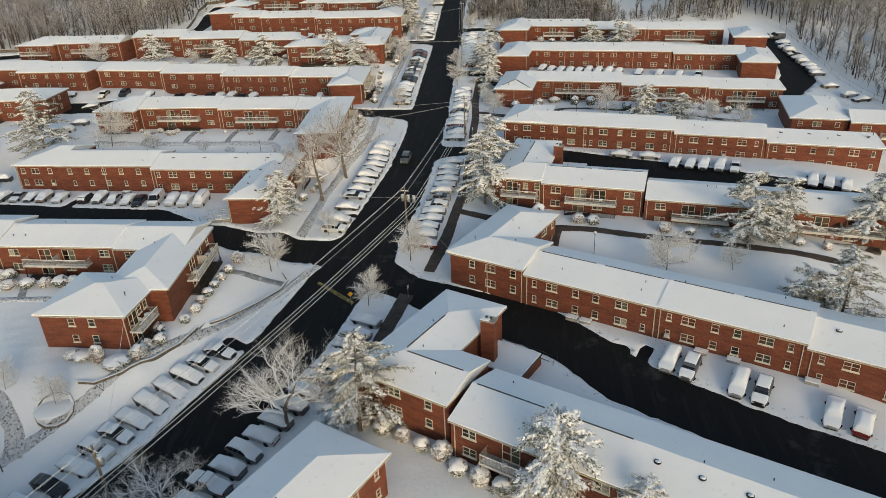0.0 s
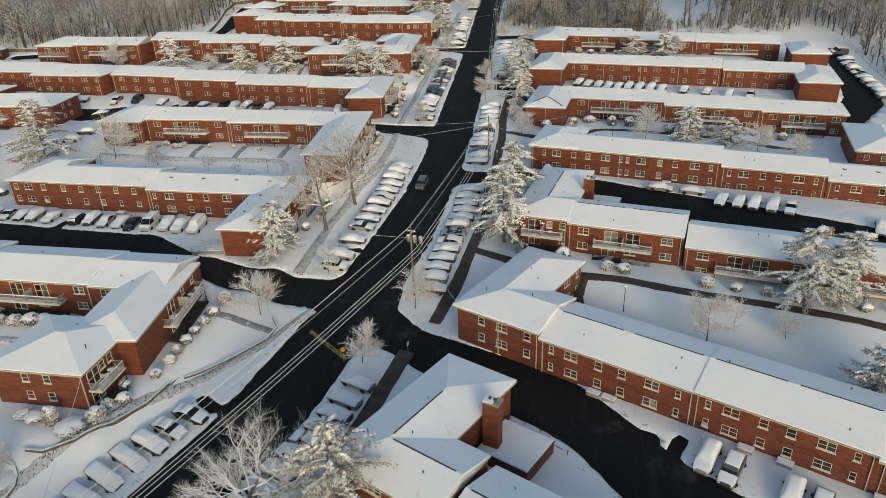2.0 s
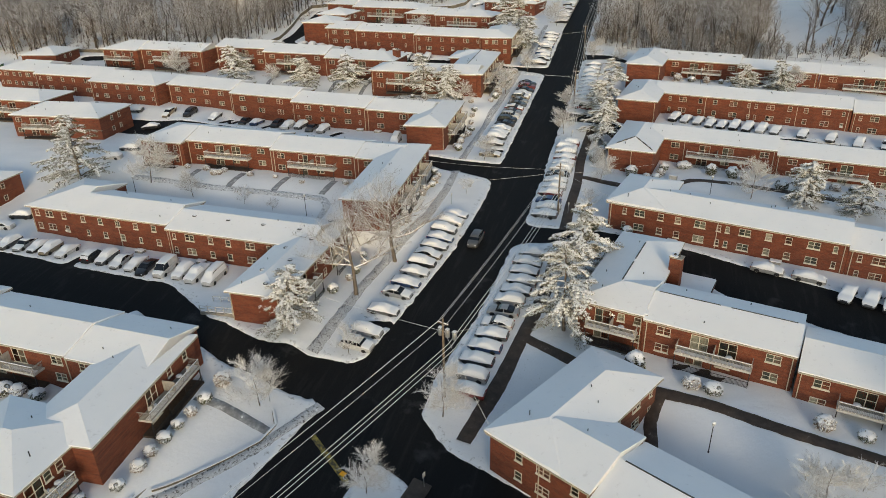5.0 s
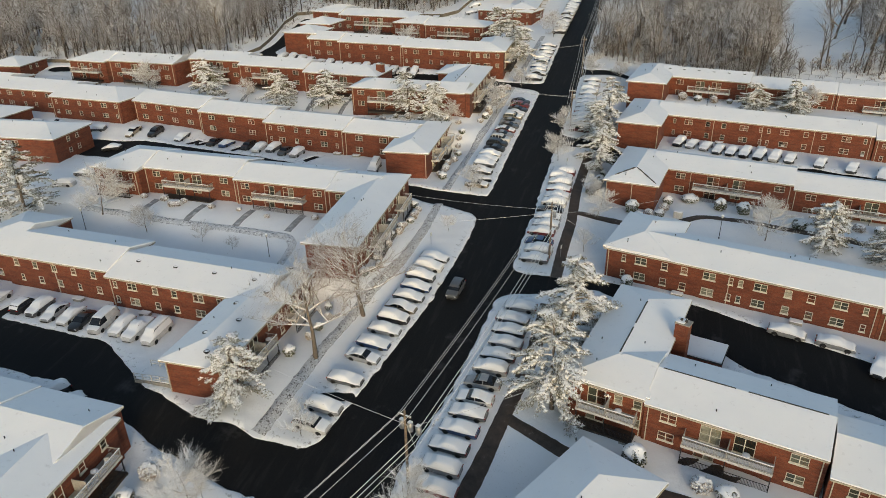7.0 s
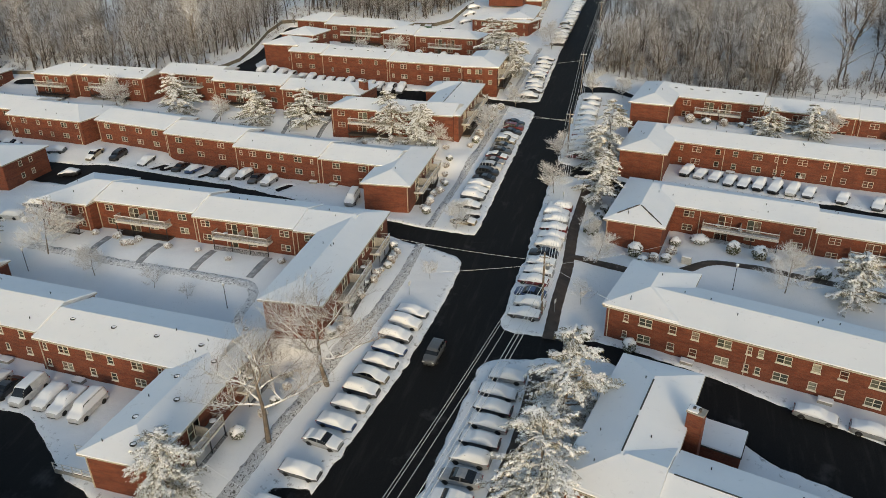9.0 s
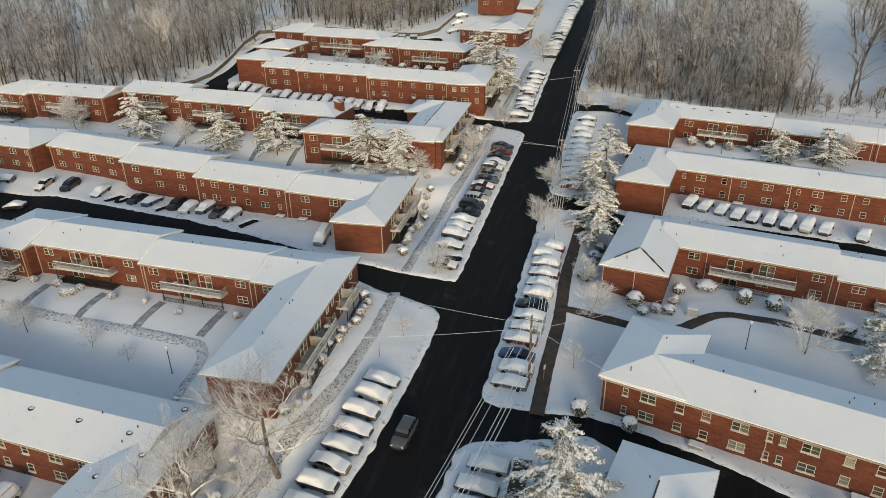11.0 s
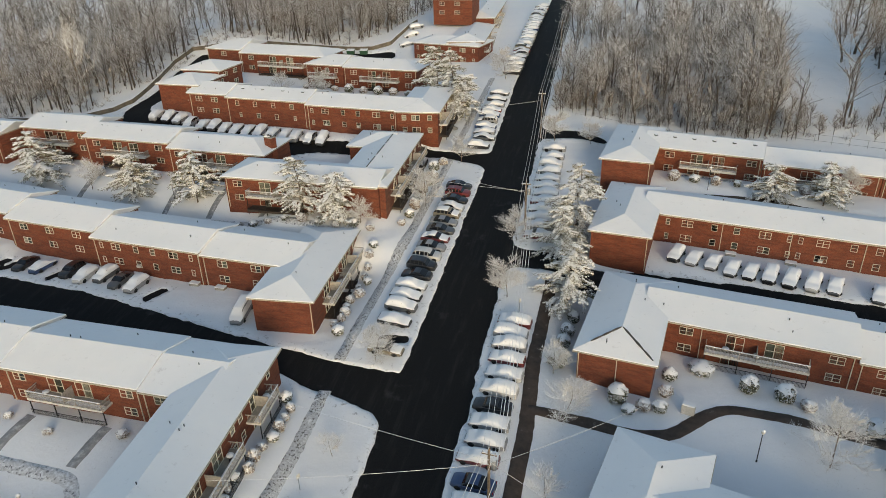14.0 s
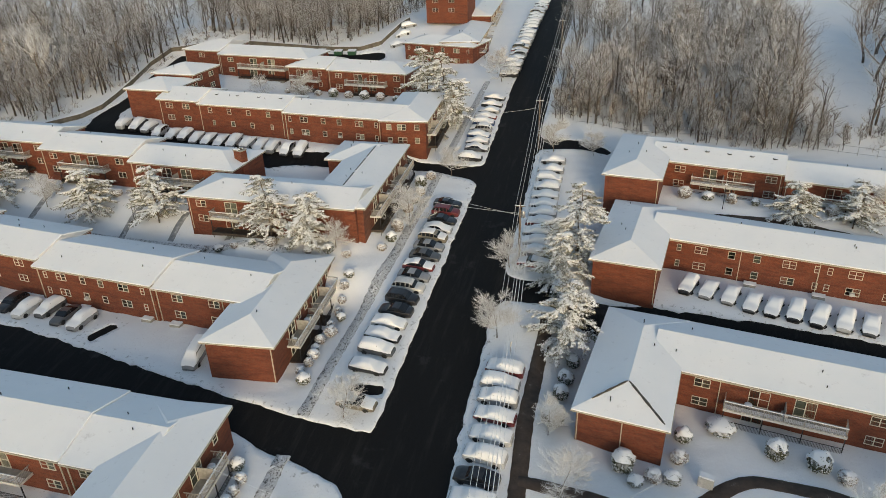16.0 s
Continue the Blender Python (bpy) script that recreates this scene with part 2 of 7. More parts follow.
cable = snowy("snow-lined cable", (0.16, 0.16, 0.165), (0.24, 0.24, 0.245), -0.1, 0.5)
bark = snowy("snowy bark", (0.085, 0.065, 0.05), (0.19, 0.155, 0.125), 0.45, 0.9)
twig = snowy("frosted twigs", (0.20, 0.17, 0.14), (0.36, 0.31, 0.26), -0.35, 0.4)
oak_twig = snowy("brown twigs rimmed with snow", (0.13, 0.10, 0.078), (0.27, 0.215, 0.17), -0.1, 0.5, clumps=0.6)
wood_bark = snowy("bare wood bark", (0.030, 0.024, 0.020), (0.09, 0.072, 0.060), 0.35, 0.85)
wood_twig = snowy("bare wood twigs", (0.085, 0.060, 0.044), (0.225, 0.165, 0.122), 0.0, 0.8, clumps=0.5)
needles = snowy("snowy pine needles", (0.045, 0.046, 0.020), (0.17, 0.15, 0.07), 0.25, 0.9, clumps=0.9)
hedge = snowy("snowy evergreen shrub", (0.022, 0.028, 0.014), (0.085, 0.085, 0.04), 0.15, 0.6, scale=9.0, clumps=3.0)
brush_twig = snowy("brush buried in snow", (0.12, 0.095, 0.075), (0.25, 0.20, 0.16), -0.2, 0.6, scale=9.0)
dry_shrub = snowy("snowy dry shrub", (0.12, 0.09, 0.07), (0.24, 0.19, 0.15), -0.05, 0.6, scale=9.0, clumps=3.0)


def paint(name, colour, rough=0.3):
    m = material(name, colour, rough, 0.0)
    m.node_tree.nodes["Principled BSDF"].inputs["Coat Weight"].default_value = 0.5
    grime = ramp(m, noise_of(m, 2.0, 5.0), (0.35, tuple(c * 0.75 + 0.02 for c in colour)), (0.65, colour))
    colour_to(m, grime)
    return m


PAINTS = {
    "white": paint("white car paint", (0.62, 0.62, 0.61)), "silver": paint("silver car paint", (0.30, 0.31, 0.32)), "grey": paint("grey car paint", (0.09, 0.095, 0.10)),
    "black": paint("black car paint", (0.012, 0.012, 0.014)), "blue": paint("blue car paint", (0.02, 0.06, 0.16)), "red": paint("dark red car paint", (0.17, 0.015, 0.015)), "tan": paint("tan car paint", (0.24, 0.20, 0.14)),
}


# ---- shaping helpers ----
def mesh_of(name, verts, faces, mat, smooth=False):
    me = bpy.data.meshes.new(name)
    me.from_pydata([tuple(v) for v in verts], [], faces)
    for m in mat if isinstance(mat, (list, tuple)) else [mat]:
        me.materials.append(m)
    if smooth:
        me.polygons.foreach_set("use_smooth", [True] * len(me.polygons))
    me.update()
    return me


def finish(bm, name, mat, smooth=False):
    me = bpy.data.meshes.new(name)
    bmesh.ops.recalc_face_normals(bm, faces=bm.faces)
    bm.to_mesh(me)
    bm.free()
    for m in mat if isinstance(mat, (list, tuple)) else [mat]:
        me.materials.append(m)
    if smooth:
        me.polygons.foreach_set("use_smooth", [True] * len(me.polygons))
    return me


def add(name, me, parent=None, m=None, label=""):
    ob = new(name, me)
    if parent is not None:
        ob.parent = parent
    if m is not None:
        ob.matrix_basis = m
    return tagged(ob, label)


def empty(name, m, label, category, group="", kind=""):
    ob = new(name)
    ob.matrix_basis = m
    return tagged(ob, label, category, group, kind)


def box_into(verts, faces, x0, x1, y0, y1, z0, z1):
    n = len(verts)
    verts += [(x, y, z) for z in (z0, z1) for x, y in ((x0, y0), (x1, y0), (x1, y1), (x0, y1))]
    faces += [tuple(n + k for k in f) for f in ((3, 2, 1, 0), (4, 5, 6, 7), (0, 1, 5, 4), (1, 2, 6, 5), (2, 3, 7, 6), (3, 0, 4, 7))]


def boxes(name, mat, *sizes):
    verts, faces = [], []
    for s in sizes:
        box_into(verts, faces, *s)
    return mesh_of(name, verts, faces, mat)


def rounded_box(name, mat, x0, x1, y0, y1, z0, z1, r=0.03, segments=2):
    bm = bmesh.new()
    bmesh.ops.create_cube(bm, size=1.0)
    for v in bm.verts:
        v.co = ((x0 + x1) / 2 + v.co.x * (x1 - x0), (y0 + y1) / 2 + v.co.y * (y1 - y0), (z0 + z1) / 2 + v.co.z * (z1 - z0))
    bmesh.ops.bevel(bm, geom=bm.edges[:], offset=r, segments=segments, affect="EDGES")
    return finish(bm, name, mat)


def tube_into(verts, faces, path, radii, sides):
    """A tapered tube along the path, added to verts and faces."""
    n = len(verts)
    for k, (p, r) in enumerate(zip(path, radii)):
        a, b = path[max(k - 1, 0)], path[min(k + 1, len(path) - 1)]
        w = Vector(b) - Vector(a)
        q = w.to_track_quat("Z", "Y") if w.length > 1e-6 else Vector((0, 0, 1)).to_track_quat("Z", "Y")
        for s in range(sides):
            c = 2 * math.pi * s / sides
            verts.append(tuple(Vector(p) + q @ Vector((r * math.cos(c), r * math.sin(c), 0))))
    for k in range(len(path) - 1):
        for s in range(sides):
            a, b = n + k * sides + s, n + k * sides + (s + 1) % sides
            faces.append((a, b, b + sides, a + sides))
    faces.append(tuple(n + (len(path) - 1) * sides + s for s in range(sides)))


# ---- the lie of the land ----
# building pads: middle x, y, half length along u, half depth, heading (degrees), ground height
PADS = [
    (-57, 86.5, 9, 16, -1, 6.2), (-82, 99, 16, 6, -3, 6.9), (-46, 124, 5, 13, -2, 8.2), (-78, 135, 26, 6, -5, 8.2),
    (-41, 155, 5, 15, -2, 11.9), (-76, 165, 26, 6, -2, 12.1), (-43, 187.5, 5, 8, -2, 12.6), (-41.5, 204.0, 6, 1.5, -2, 16.9), (-75, 195, 24, 6, -3, 13.2),
    (-128, 201, 28, 6, -4, 14.8), (-47, 222, 8, 16, -2, 18.2), (-90, 224, 24, 6, -6, 18.6), (-137, 226, 20, 6, -3, 18.2),
    (-70, 249, 28, 6, -6, 21.3), (-101, 259, 7, 10, -3, 22.6), (-54, 333, 4, 6, 0, 31.0), (-95, 287, 20, 6, -8, 24.4), (-66, 280, 14, 7, -7, 23.2),
    (14, 90, 30, 6, -28, 4.9), (16, 119, 30, 6, -17, 7.9), (26, 150, 32, 6, -16, 10.0), (20, 188, 24, 8, -12, 11.2),
    (26, 214, 30, 8, -13, 14.3), (26, 237, 30, 8, -16, 18.5), (6, 68, 26, 6, -22, 3.4), (-18, 52, 8, 8, -25, 2.9),
    (-104, 128, 4, 6, 0, 8.5), (-145, 176, 24, 8, -3, 12.5), (60, 165, 8, 12, -12, 10.0),
]
FAR = [(-260, 300, 27), (-130, 330, 30), (60, 310, 24), (0, 420, 34), (-150, 450, 40), (160, 220, 10), (140, 90, -2), (-200, 80, 7), (-60, 20, 0), (60, 10, -3), (200, 420, 22)]
ROAD_RISE = [(-60, -10.0), (30, -2.0), (60, 1.2), (84, 3.6), (121, 7.4), (154, 10.4), (187, 13.9), (233, 18.2), (270, 22.5), (330, 29.0), (500, 42.0)]
ROAD_LINE = [(-66, 20), (-51, 40), (-42.0, 54), (-38.7, 60), (-36, 67), (-32.4, 76), (-30.4, 84), (-26.6, 100), (-24.7, 110), (-22.5, 123), (-21, 140), (-20.2, 155), (-20.2, 170), (-20.5, 200), (-20.7, 232), (-22, 285), (-22.5, 370), (-22.5, 600)]


def road_middle(y):
    return np.interp(y, [p[1] for p in ROAD_LINE], [p[0] for p in ROAD_LINE])


def ground(x, y):
    """Height of the bare ground at x, y (numbers or arrays)."""
    x, y = np.asarray(x, float), np.asarray(y, float)
    ys, zs = zip(*ROAD_RISE)
    smooth = sum(np.interp(y + d, ys, zs) for d in (-12, -6, 0, 6, 12)) / 5
    w = (3.0 / (np.maximum(np.abs(x - road_middle(y)) - 11, 0) + 3.0)) ** 3
    total, weight = w * smooth, w
    for px, py, hu, hv, turn, z in PADS:
        c, s = math.cos(radians(turn)), math.sin(radians(turn))
        u, v = (x - px) * c + (y - py) * s, -(x - px) * s + (y - py) * c
        d = np.hypot(np.maximum(np.abs(u) - hu, 0), np.maximum(np.abs(v) - hv, 0))
        w = (3.0 / (d + 3.0)) ** 3
        total, weight = total + w * z, weight + w
    for px, py, z in FAR:
        w = (3.0 / (np.hypot(x - px, y - py) * 0.35 + 3.0)) ** 3
        total, weight = total + w * z, weight + w
    return total / weight


# driveways: points x, y and width along the way
DRIVES = {
    "south_west": [(-24, 104.5, 9), (-38, 105.6, 7), (-46, 106.5, 5), (-56, 110, 5), (-68, 115.3, 8.5), (-104, 117, 9), (-170, 118, 9)],
    "middle_west": [(-20, 170, 8), (-34, 172.6, 5.5), (-43, 175, 4), (-57, 176.5, 6), (-80, 179.3, 9), (-109, 181.0, 10), (-188, 185, 9)],
    "north_west": [(-24, 237.5, 6), (-33, 239, 3.5), (-42, 240, 2.4), (-52, 239.6, 3), (-66, 235.8, 5), (-98, 240.5, 6), (-110, 244.0, 7), (-114.8, 251, 6), (-115.8, 264, 5), (-119.5, 280, 4.5), (-121.5, 295, 4.5), (-112, 304, 5), (-74, 304, 5), (-68, 304.5, 6)],
    "wood_side": [(-112, 243, 7), (-128, 241.5, 6), (-146, 239.8, 5), (-166, 236, 5), (-177, 230.5, 5)],
    "far_lot": [(-230, 204, 11), (-198, 205.0, 10), (-191, 206.5, 7)],
    "south_east": [(-24, 100, 9), (-16, 94.8, 6.5), (-4, 88.4, 9.2), (4, 84.3, 8.8), (9, 79.9, 7.6), (14.5, 73.0, 8.2), (30.3, 62.2, 8.4), (80, 33.4, 9)],
    "middle_east": [(-18, 147.2, 7), (-10, 148, 5), (-2, 150, 3), (4, 147.6, 5), (12, 144, 6.5), (20.5, 138.7, 9), (30.3, 134.8, 9), (45, 128.5, 9), (90, 110, 9)],
    "north_east": [(-18, 203.5, 6), (-9, 203.2, 5), (5, 202.2, 7), (20, 200.0, 7.4), (35, 197.2, 7.6), (72, 188, 7), (79.5, 200, 9), (83.2, 222, 7.5), (85, 244, 6)],
    "top_east": [(-18, 251.5, 5), (-9, 252.5, 4), (-4, 253.5, 3)],
}
BARE_STALLS = [(-39.4, 80.4, -28), (-31.3, 117.8, 12), (-28, 180.9, 5), (-87.7, 122.8, 80), (-99.2, 188.6, 72), (-96.6, 188.6, 72), (-86.8, 187.6, 72), (-67.2, 185.0, 68), (13.9, 79.1, -20), (17.6, 77.4, 62), (-103, 247, 60)]


def nearest(x, y, points):
    """Distance to a way less half its width; below zero on it."""
    best = np.full(np.shape(x), 1e9)
    for (ax, ay, aw), (bx, by, bw) in zip(points, points[1:]):
        dx, dy = bx - ax, by - ay
        k = np.clip(((x - ax) * dx + (y - ay) * dy) / (dx * dx + dy * dy), 0, 1)
        best = np.minimum(best, np.hypot(x - ax - k * dx, y - ay - k * dy) - (aw + k * (bw - aw)) / 2)
    return best


def wobble(x, y, size, seed):
    """Smooth noise of about -1 to 1 from sines, the same at every build."""
    rng = np.random.RandomState(seed)
    out = 0.0
    for k in range(7):
        a, f, p = rng.uniform(0, 6.28), rng.uniform(0.6, 2.4) / size, rng.uniform(0, 6.28)
        out = out + np.sin((x * math.cos(a) + y * math.sin(a)) * f * 6.28 + p)
    return out / 3.5


ROAD_WAY = [(x, y, 11.0 if y < 90 else 10.6 if y < 130 else 9.2) for x, y in ROAD_LINE]


def bare(x, y):
    """Below zero where the asphalt is cleared of snow."""
    d = nearest(x, y, ROAD_WAY)
    for points in DRIVES.values():
        e = nearest(x, y, points)
        k = np.clip(0.5 + 0.5 * (e - d) / 2.5, 0, 1)
        d = e * (1 - k) + d * k - 2.5 * k * (1 - k)
    d = d + 0.15 * wobble(x, y, 4.1, 3) + 0.13 * wobble(x, y, 0.8, 5)
    for sx, sy, turn in BARE_STALLS:
        c, s = math.cos(radians(turn)), math.sin(radians(turn))
        u, v = (x - sx) * c + (y - sy) * s, -(x - sx) * s + (y - sy) * c
        d = np.minimum(d, np.maximum(np.abs(u) - 2.1, np.abs(v) - 0.85) + 0.15 * wobble(x, y, 1.2, 9))
    return d


def steps(*spans):
    out = []
    for a, b, n in spans:
        out += list(np.linspace(a, b, n, endpoint=False))
    return np.array(out + [spans[-1][1]])


XS = steps((-3500, -600, 6), (-600, -210, 12), (-210, -115, 42), (-115, 70, 225), (70, 130, 24), (130, 600, 14), (600, 3500, 6))
YS = steps((-1500, 0, 8), (0, 40, 14), (40, 262, 270), (262, 420, 60), (420, 800, 14), (800, 4500, 8))
GX, GY = np.meshgrid(XS, YS)
BASE = ground(GX, GY)
GAP = bare(GX, GY)
SNOW_DEEP = 0.16


def drift(x, y):
    return 0.05 * wobble(x, y, 5.0, 21) + 0.025 * wobble(x, y, 1.7, 22)


def sheets():
    """Cuts the land's grid along the snow's edge: a snow sheet with a step down to the asphalt, and the asphalt."""
    snow_f, road_f, snow_at, road_at = [], [], {}, {}

    ny, nx = GX.shape
    inside = GAP < 0
    lift = drift(GX, GY) + SNOW_DEEP
    for j in range(ny - 1):
        for i in range(nx - 1):
            corners = ((j, i), (j, i + 1), (j + 1, i + 1), (j + 1, i))
            flags = [inside[c] for c in corners]
            if not any(flags):
                snow_f.append(tuple(snow_at.setdefault(c, len(snow_at)) for c in corners))
                continue
            if all(flags):
                road_f.append(tuple(road_at.setdefault(c, len(road_at)) for c in corners))
                continue
            loops = {True: [], False: []}
            for a, b in zip(corners, corners[1:] + corners[:1]):
                loops[inside[a]].append(a)
                if inside[a] != inside[b]:
                    key = ("e", *sorted((a, b)))
                    loops[True].append(key)
                    loops[False].append(key)
            road_f.append(tuple(road_at.setdefault(k, len(road_at)) for k in loops[True]))
            snow_f.append(tuple(snow_at.setdefault(k, len(snow_at)) for k in loops[False]))
            cut = [k for k in loops[True] if k[0] == "e"]
            if len(cut) == 2:
                # the step of the snow's edge
                order = loops[False]
                p, q = (cut[0], cut[1])
                if order[(order.index(p) + 1) % len(order)] == q:
                    p, q = q, p
                foot = [snow_at.setdefault(("f", *k), len(snow_at)) for k in (p, q)]
                snow_f.append((snow_at[p], snow_at[q], foot[1], foot[0]))

    def place(key, snowy_side):
        if key[0] in ("e", "f"):
            a, b = key[-2:]
            k = GAP[a] / (GAP[a] - GAP[b])
            x, y, z = (float(g[a] + k * (g[b] - g[a])) for g in (GX, GY, BASE))
            return (x, y, z + (0.11 if snowy_side and key[0] == "e" else -0.05 if key[0] == "f" else 0.0))
        rise = 0.0
        if snowy_side:
            rise = float(lift[key]) + (0.10 * math.exp(-((GAP[key] - 0.9) / 0.6) ** 2) if GAP[key] < 3 else 0.0)
        return (float(GX[key]), float(GY[key]), float(BASE[key]) + rise)

    near = lambda k: abs(float(GAP[k])) < 0.75 if k[0] not in ("e", "f") else True
    keys = list(snow_at)
    dirty = [1 if any(near(keys[k]) for k in f) and abs(place(keys[f[0]], True)[0]) < 120 else 0 for f in snow_f]
    wet = [0.0 if k[0] == "e" else min(4.0, -float(GAP[k])) for k in road_at]
    return dirty, wet, [place(k, True) for k in snow_at], snow_f, [place(k, False) for k in road_at], road_f


DIRTY, WET, *SHEETS = sheets()
tagged(new("ground", mesh_of("ground", SHEETS[0], SHEETS[1], [snow, edge_snow], True)), "white snow cover with soft drifts and ploughed edges", "snow", kind="structure")
bpy.data.meshes["ground"].polygons.foreach_set("material_index", DIRTY)
tagged(new("road", mesh_of("road", SHEETS[2], SHEETS[3], asphalt, True)), "wet black asphalt road and driveways cleared of snow", "road", kind="structure")
bpy.data.meshes["road"].attributes.new("snow_distance", "FLOAT", "POINT").data.foreach_set("value", WET)


def strip(name, points, mat, label, category, lift=0.04, ragged=0.12, seed=1):
    """A way lying on the snow: points x, y and width."""
    line = []
    for (ax, ay, aw), (bx, by, bw) in zip(points, points[1:]):
        n = max(2, int(math.hypot(bx - ax, by - ay) / 0.6))
        line += [(ax + (bx - ax) * k / n, ay + (by - ay) * k / n, aw + (bw - aw) * k / n) for k in range(n)]
    line.append(points[-1])
    p = np.array(line)
    for _ in range(4):
        p[1:-1] = (p[:-2] + 2 * p[1:-1] + p[2:]) / 4
    d = np.gradient(p[:, :2], axis=0)
    d /= np.linalg.norm(d, axis=1)[:, None]
    side = np.stack([-d[:, 1], d[:, 0]], 1)
    rng = np.random.RandomState(seed)
    verts, faces, cols = [], [], 5
    for k in range(len(p)):
        for c in range(cols):
            s = (0.0, 0.06, 0.5, 0.94, 1.0)[c] * p[k, 2] - 0.5 * p[k, 2] + (rng.uniform(-ragged, ragged) if c in (0, cols - 1) else 0)
            x, y = p[k, :2] + s * side[k]
            verts.append((x, y, float(ground(x, y)) + SNOW_DEEP + float(drift(x, y)) + (lift if 0 < c < cols - 1 else min(0.02, lift - 0.07))))
    # over the ridge that the plough left along the asphalt
    flat = np.array(verts)
    gap = bare(flat[:, 0], flat[:, 1])
    flat[:, 2] += 0.10 * np.exp(-((np.maximum(gap, 0) - 0.9) / 0.7) ** 2)
    verts = [tuple(map(float, v)) for v in flat]
    for k in range(len(p) - 1):
        for c in range(cols - 1):
            a = k * cols + c
            faces.append((a, a + cols, a + cols + 1, a + 1)[::-1])
    return tagged(new(name, mesh_of(name, verts, faces, mat, True)), label, category, kind="structure")


TRODDEN = "narrow footway of trodden grey snow full of footprints"
strip("footway_west_north", [(-33, 285, 1.45), (-33.2, 241.0, 1.55)], trodden, TRODDEN, "footway", seed=2)
strip("footway_west_middle", [(-33, 236.9, 1.5), (-33, 205, 1.55), (-33.7, 183, 1.6), (-33.6, 175.6, 1.7)], trodden, TRODDEN, "footway", seed=3)
strip("footway_west", [(-33.4, 170.0, 1.7), (-32.9, 160, 1.6), (-33.2, 149, 1.65), (-35.0, 136.5, 1.65), (-36.5, 127, 1.65), (-37.2, 112, 1.75), (-37.3, 109.5, 1.8)], trodden, TRODDEN, "footway", seed=4)
strip("footway_south", [(-32.0, 100.8, 1.5), (-36.4, 92.7, 1.6), (-41, 86.3, 1.5), (-45, 80.5, 1.35), (-48.3, 74, 1.35), (-51.5, 68.5, 1.35), (-56.5, 61, 1.50), (-64, 50, 1.50)], trodden, TRODDEN, "footway", seed=5)
strip("footway_yard", [(-72, 66.5, 1.6), (-64, 65, 1.6), (-59.5, 60.5, 2.2), (-58.4, 57.5, 2.4)], trodden, TRODDEN, "footway", seed=40)
BROWN = "wet brown footpath cleared of snow"
strip("footpath_east_south", [(-13.2, 99.4, 1.92), (-12.9, 101.5, 1.92), (-12.4, 104.3, 1.92), (-10.9, 112.5, 1.92), (-9.7, 120.7, 1.92), (-8.7, 131, 1.92), (-8.6, 143, 1.92)], brown_path, BROWN, "footpath", 0.09, 0.05, seed=6)
strip("footpath_lot", [(-20.2, 74.5, 2.04), (-18.5, 80.6, 2.16), (-17.6, 85.4, 2.16), (-16.3, 91.0, 2.28), (-15.9, 92.6, 2.40)], brown_path, BROWN, "footpath", 0.09, 0.05, seed=41)
strip("footpath_east", [(-8.4, 150, 1.80), (-8.6, 158.7, 1.80), (-8.4, 168.5, 1.80), (-9, 180, 1.80), (-8.7, 193.5, 1.68), (-8.7, 199, 1.68)], brown_path, BROWN, "footpath", 0.09, 0.05, seed=7)
strip("footpath_court_south", [(-9.6, 119, 1.44), (-6, 117, 1.56), (2, 113, 1.56), (7.3, 111.6, 1.68), (14.6, 110.1, 1.68), (23.1, 107.2, 1.68), (33.2, 104.6, 1.68), (52, 99, 1.68)], brown_path, BROWN, "footpath", 0.09, 0.05, seed=8)
strip("footpath_court_loop", [(8.6, 111.2, 1.44), (7.4, 107.2, 1.56), (8.0, 103.6, 1.44), (7.6, 101.5, 1.44)], brown_path, BROWN, "footpath", 0.095, 0.05, seed=9)
strip("footpath_court_north", [(-8.6, 171.5, 1.44), (-1.7, 171.8, 1.56), (4, 171.0, 1.56), (8.2, 172.1, 1.68), (11.5, 175.8, 1.68), (14.5, 177.6, 1.68), (20.8, 177.1, 1.68), (31.5, 174.4, 1.68), (55, 168, 1.68)], brown_path, BROWN, "footpath", 0.09, 0.05, seed=10)
strip("footpath_court_top", [(6, 224.5, 1.32), (14, 229, 1.44), (24, 227.5, 1.44), (40, 222, 1.44)], brown_path, BROWN, "footpath", 0.09, 0.05, seed=11)
COURT = "courtyard walk of lightly trodden snow"
strip("court_walk", [(-100, 153.5, 1.4), (-78.6, 152.1, 1.5), (-63, 151.7, 1.6), (-55, 151.3, 1.6), (-52.9, 149, 1.6), (-53.2, 140.5, 1.6), (-54.5, 134, 1.4)], packed, COURT, "footway", seed=12)
for k, x in enumerate((-76.4, -66, -55.6, -87)):
    strip("house_walk", [(x, 158.4, 1.4), (x - 0.3, 152.5, 1.4)], wet_walk, "wet grey concrete walk between snowy lawns", "footway", 0.05, 0.04, 13 + k)
for k, x in enumerate((-101, -80, -70.5, -60)):
    strip("house_walk", [(x, 216, 1.2), (x - 0.5, 207.5, 1.2)], wet_walk, "wet grey concrete walk between snowy lawns", "footway", 0.05, 0.04, 23 + k)
strip("court_walk_north", [(-135, 210, 1.4), (-90, 208, 1.4), (-62, 206, 1.4), (-48, 205, 1.3)], packed, COURT, "footway", seed=31)
strip("court_walk_south", [(-96, 86.8, 1.4), (-79.5, 86.4, 1.5), (-69, 87.2, 1.5), (-65.5, 87.8, 1.4)], packed, COURT, "footway", seed=34)
strip("house_walk", [(-77.3, 90.8, 1.3), (-75.4, 86.4, 1.3)], wet_walk, COURT, "footway", 0.03, 0.05, 35)
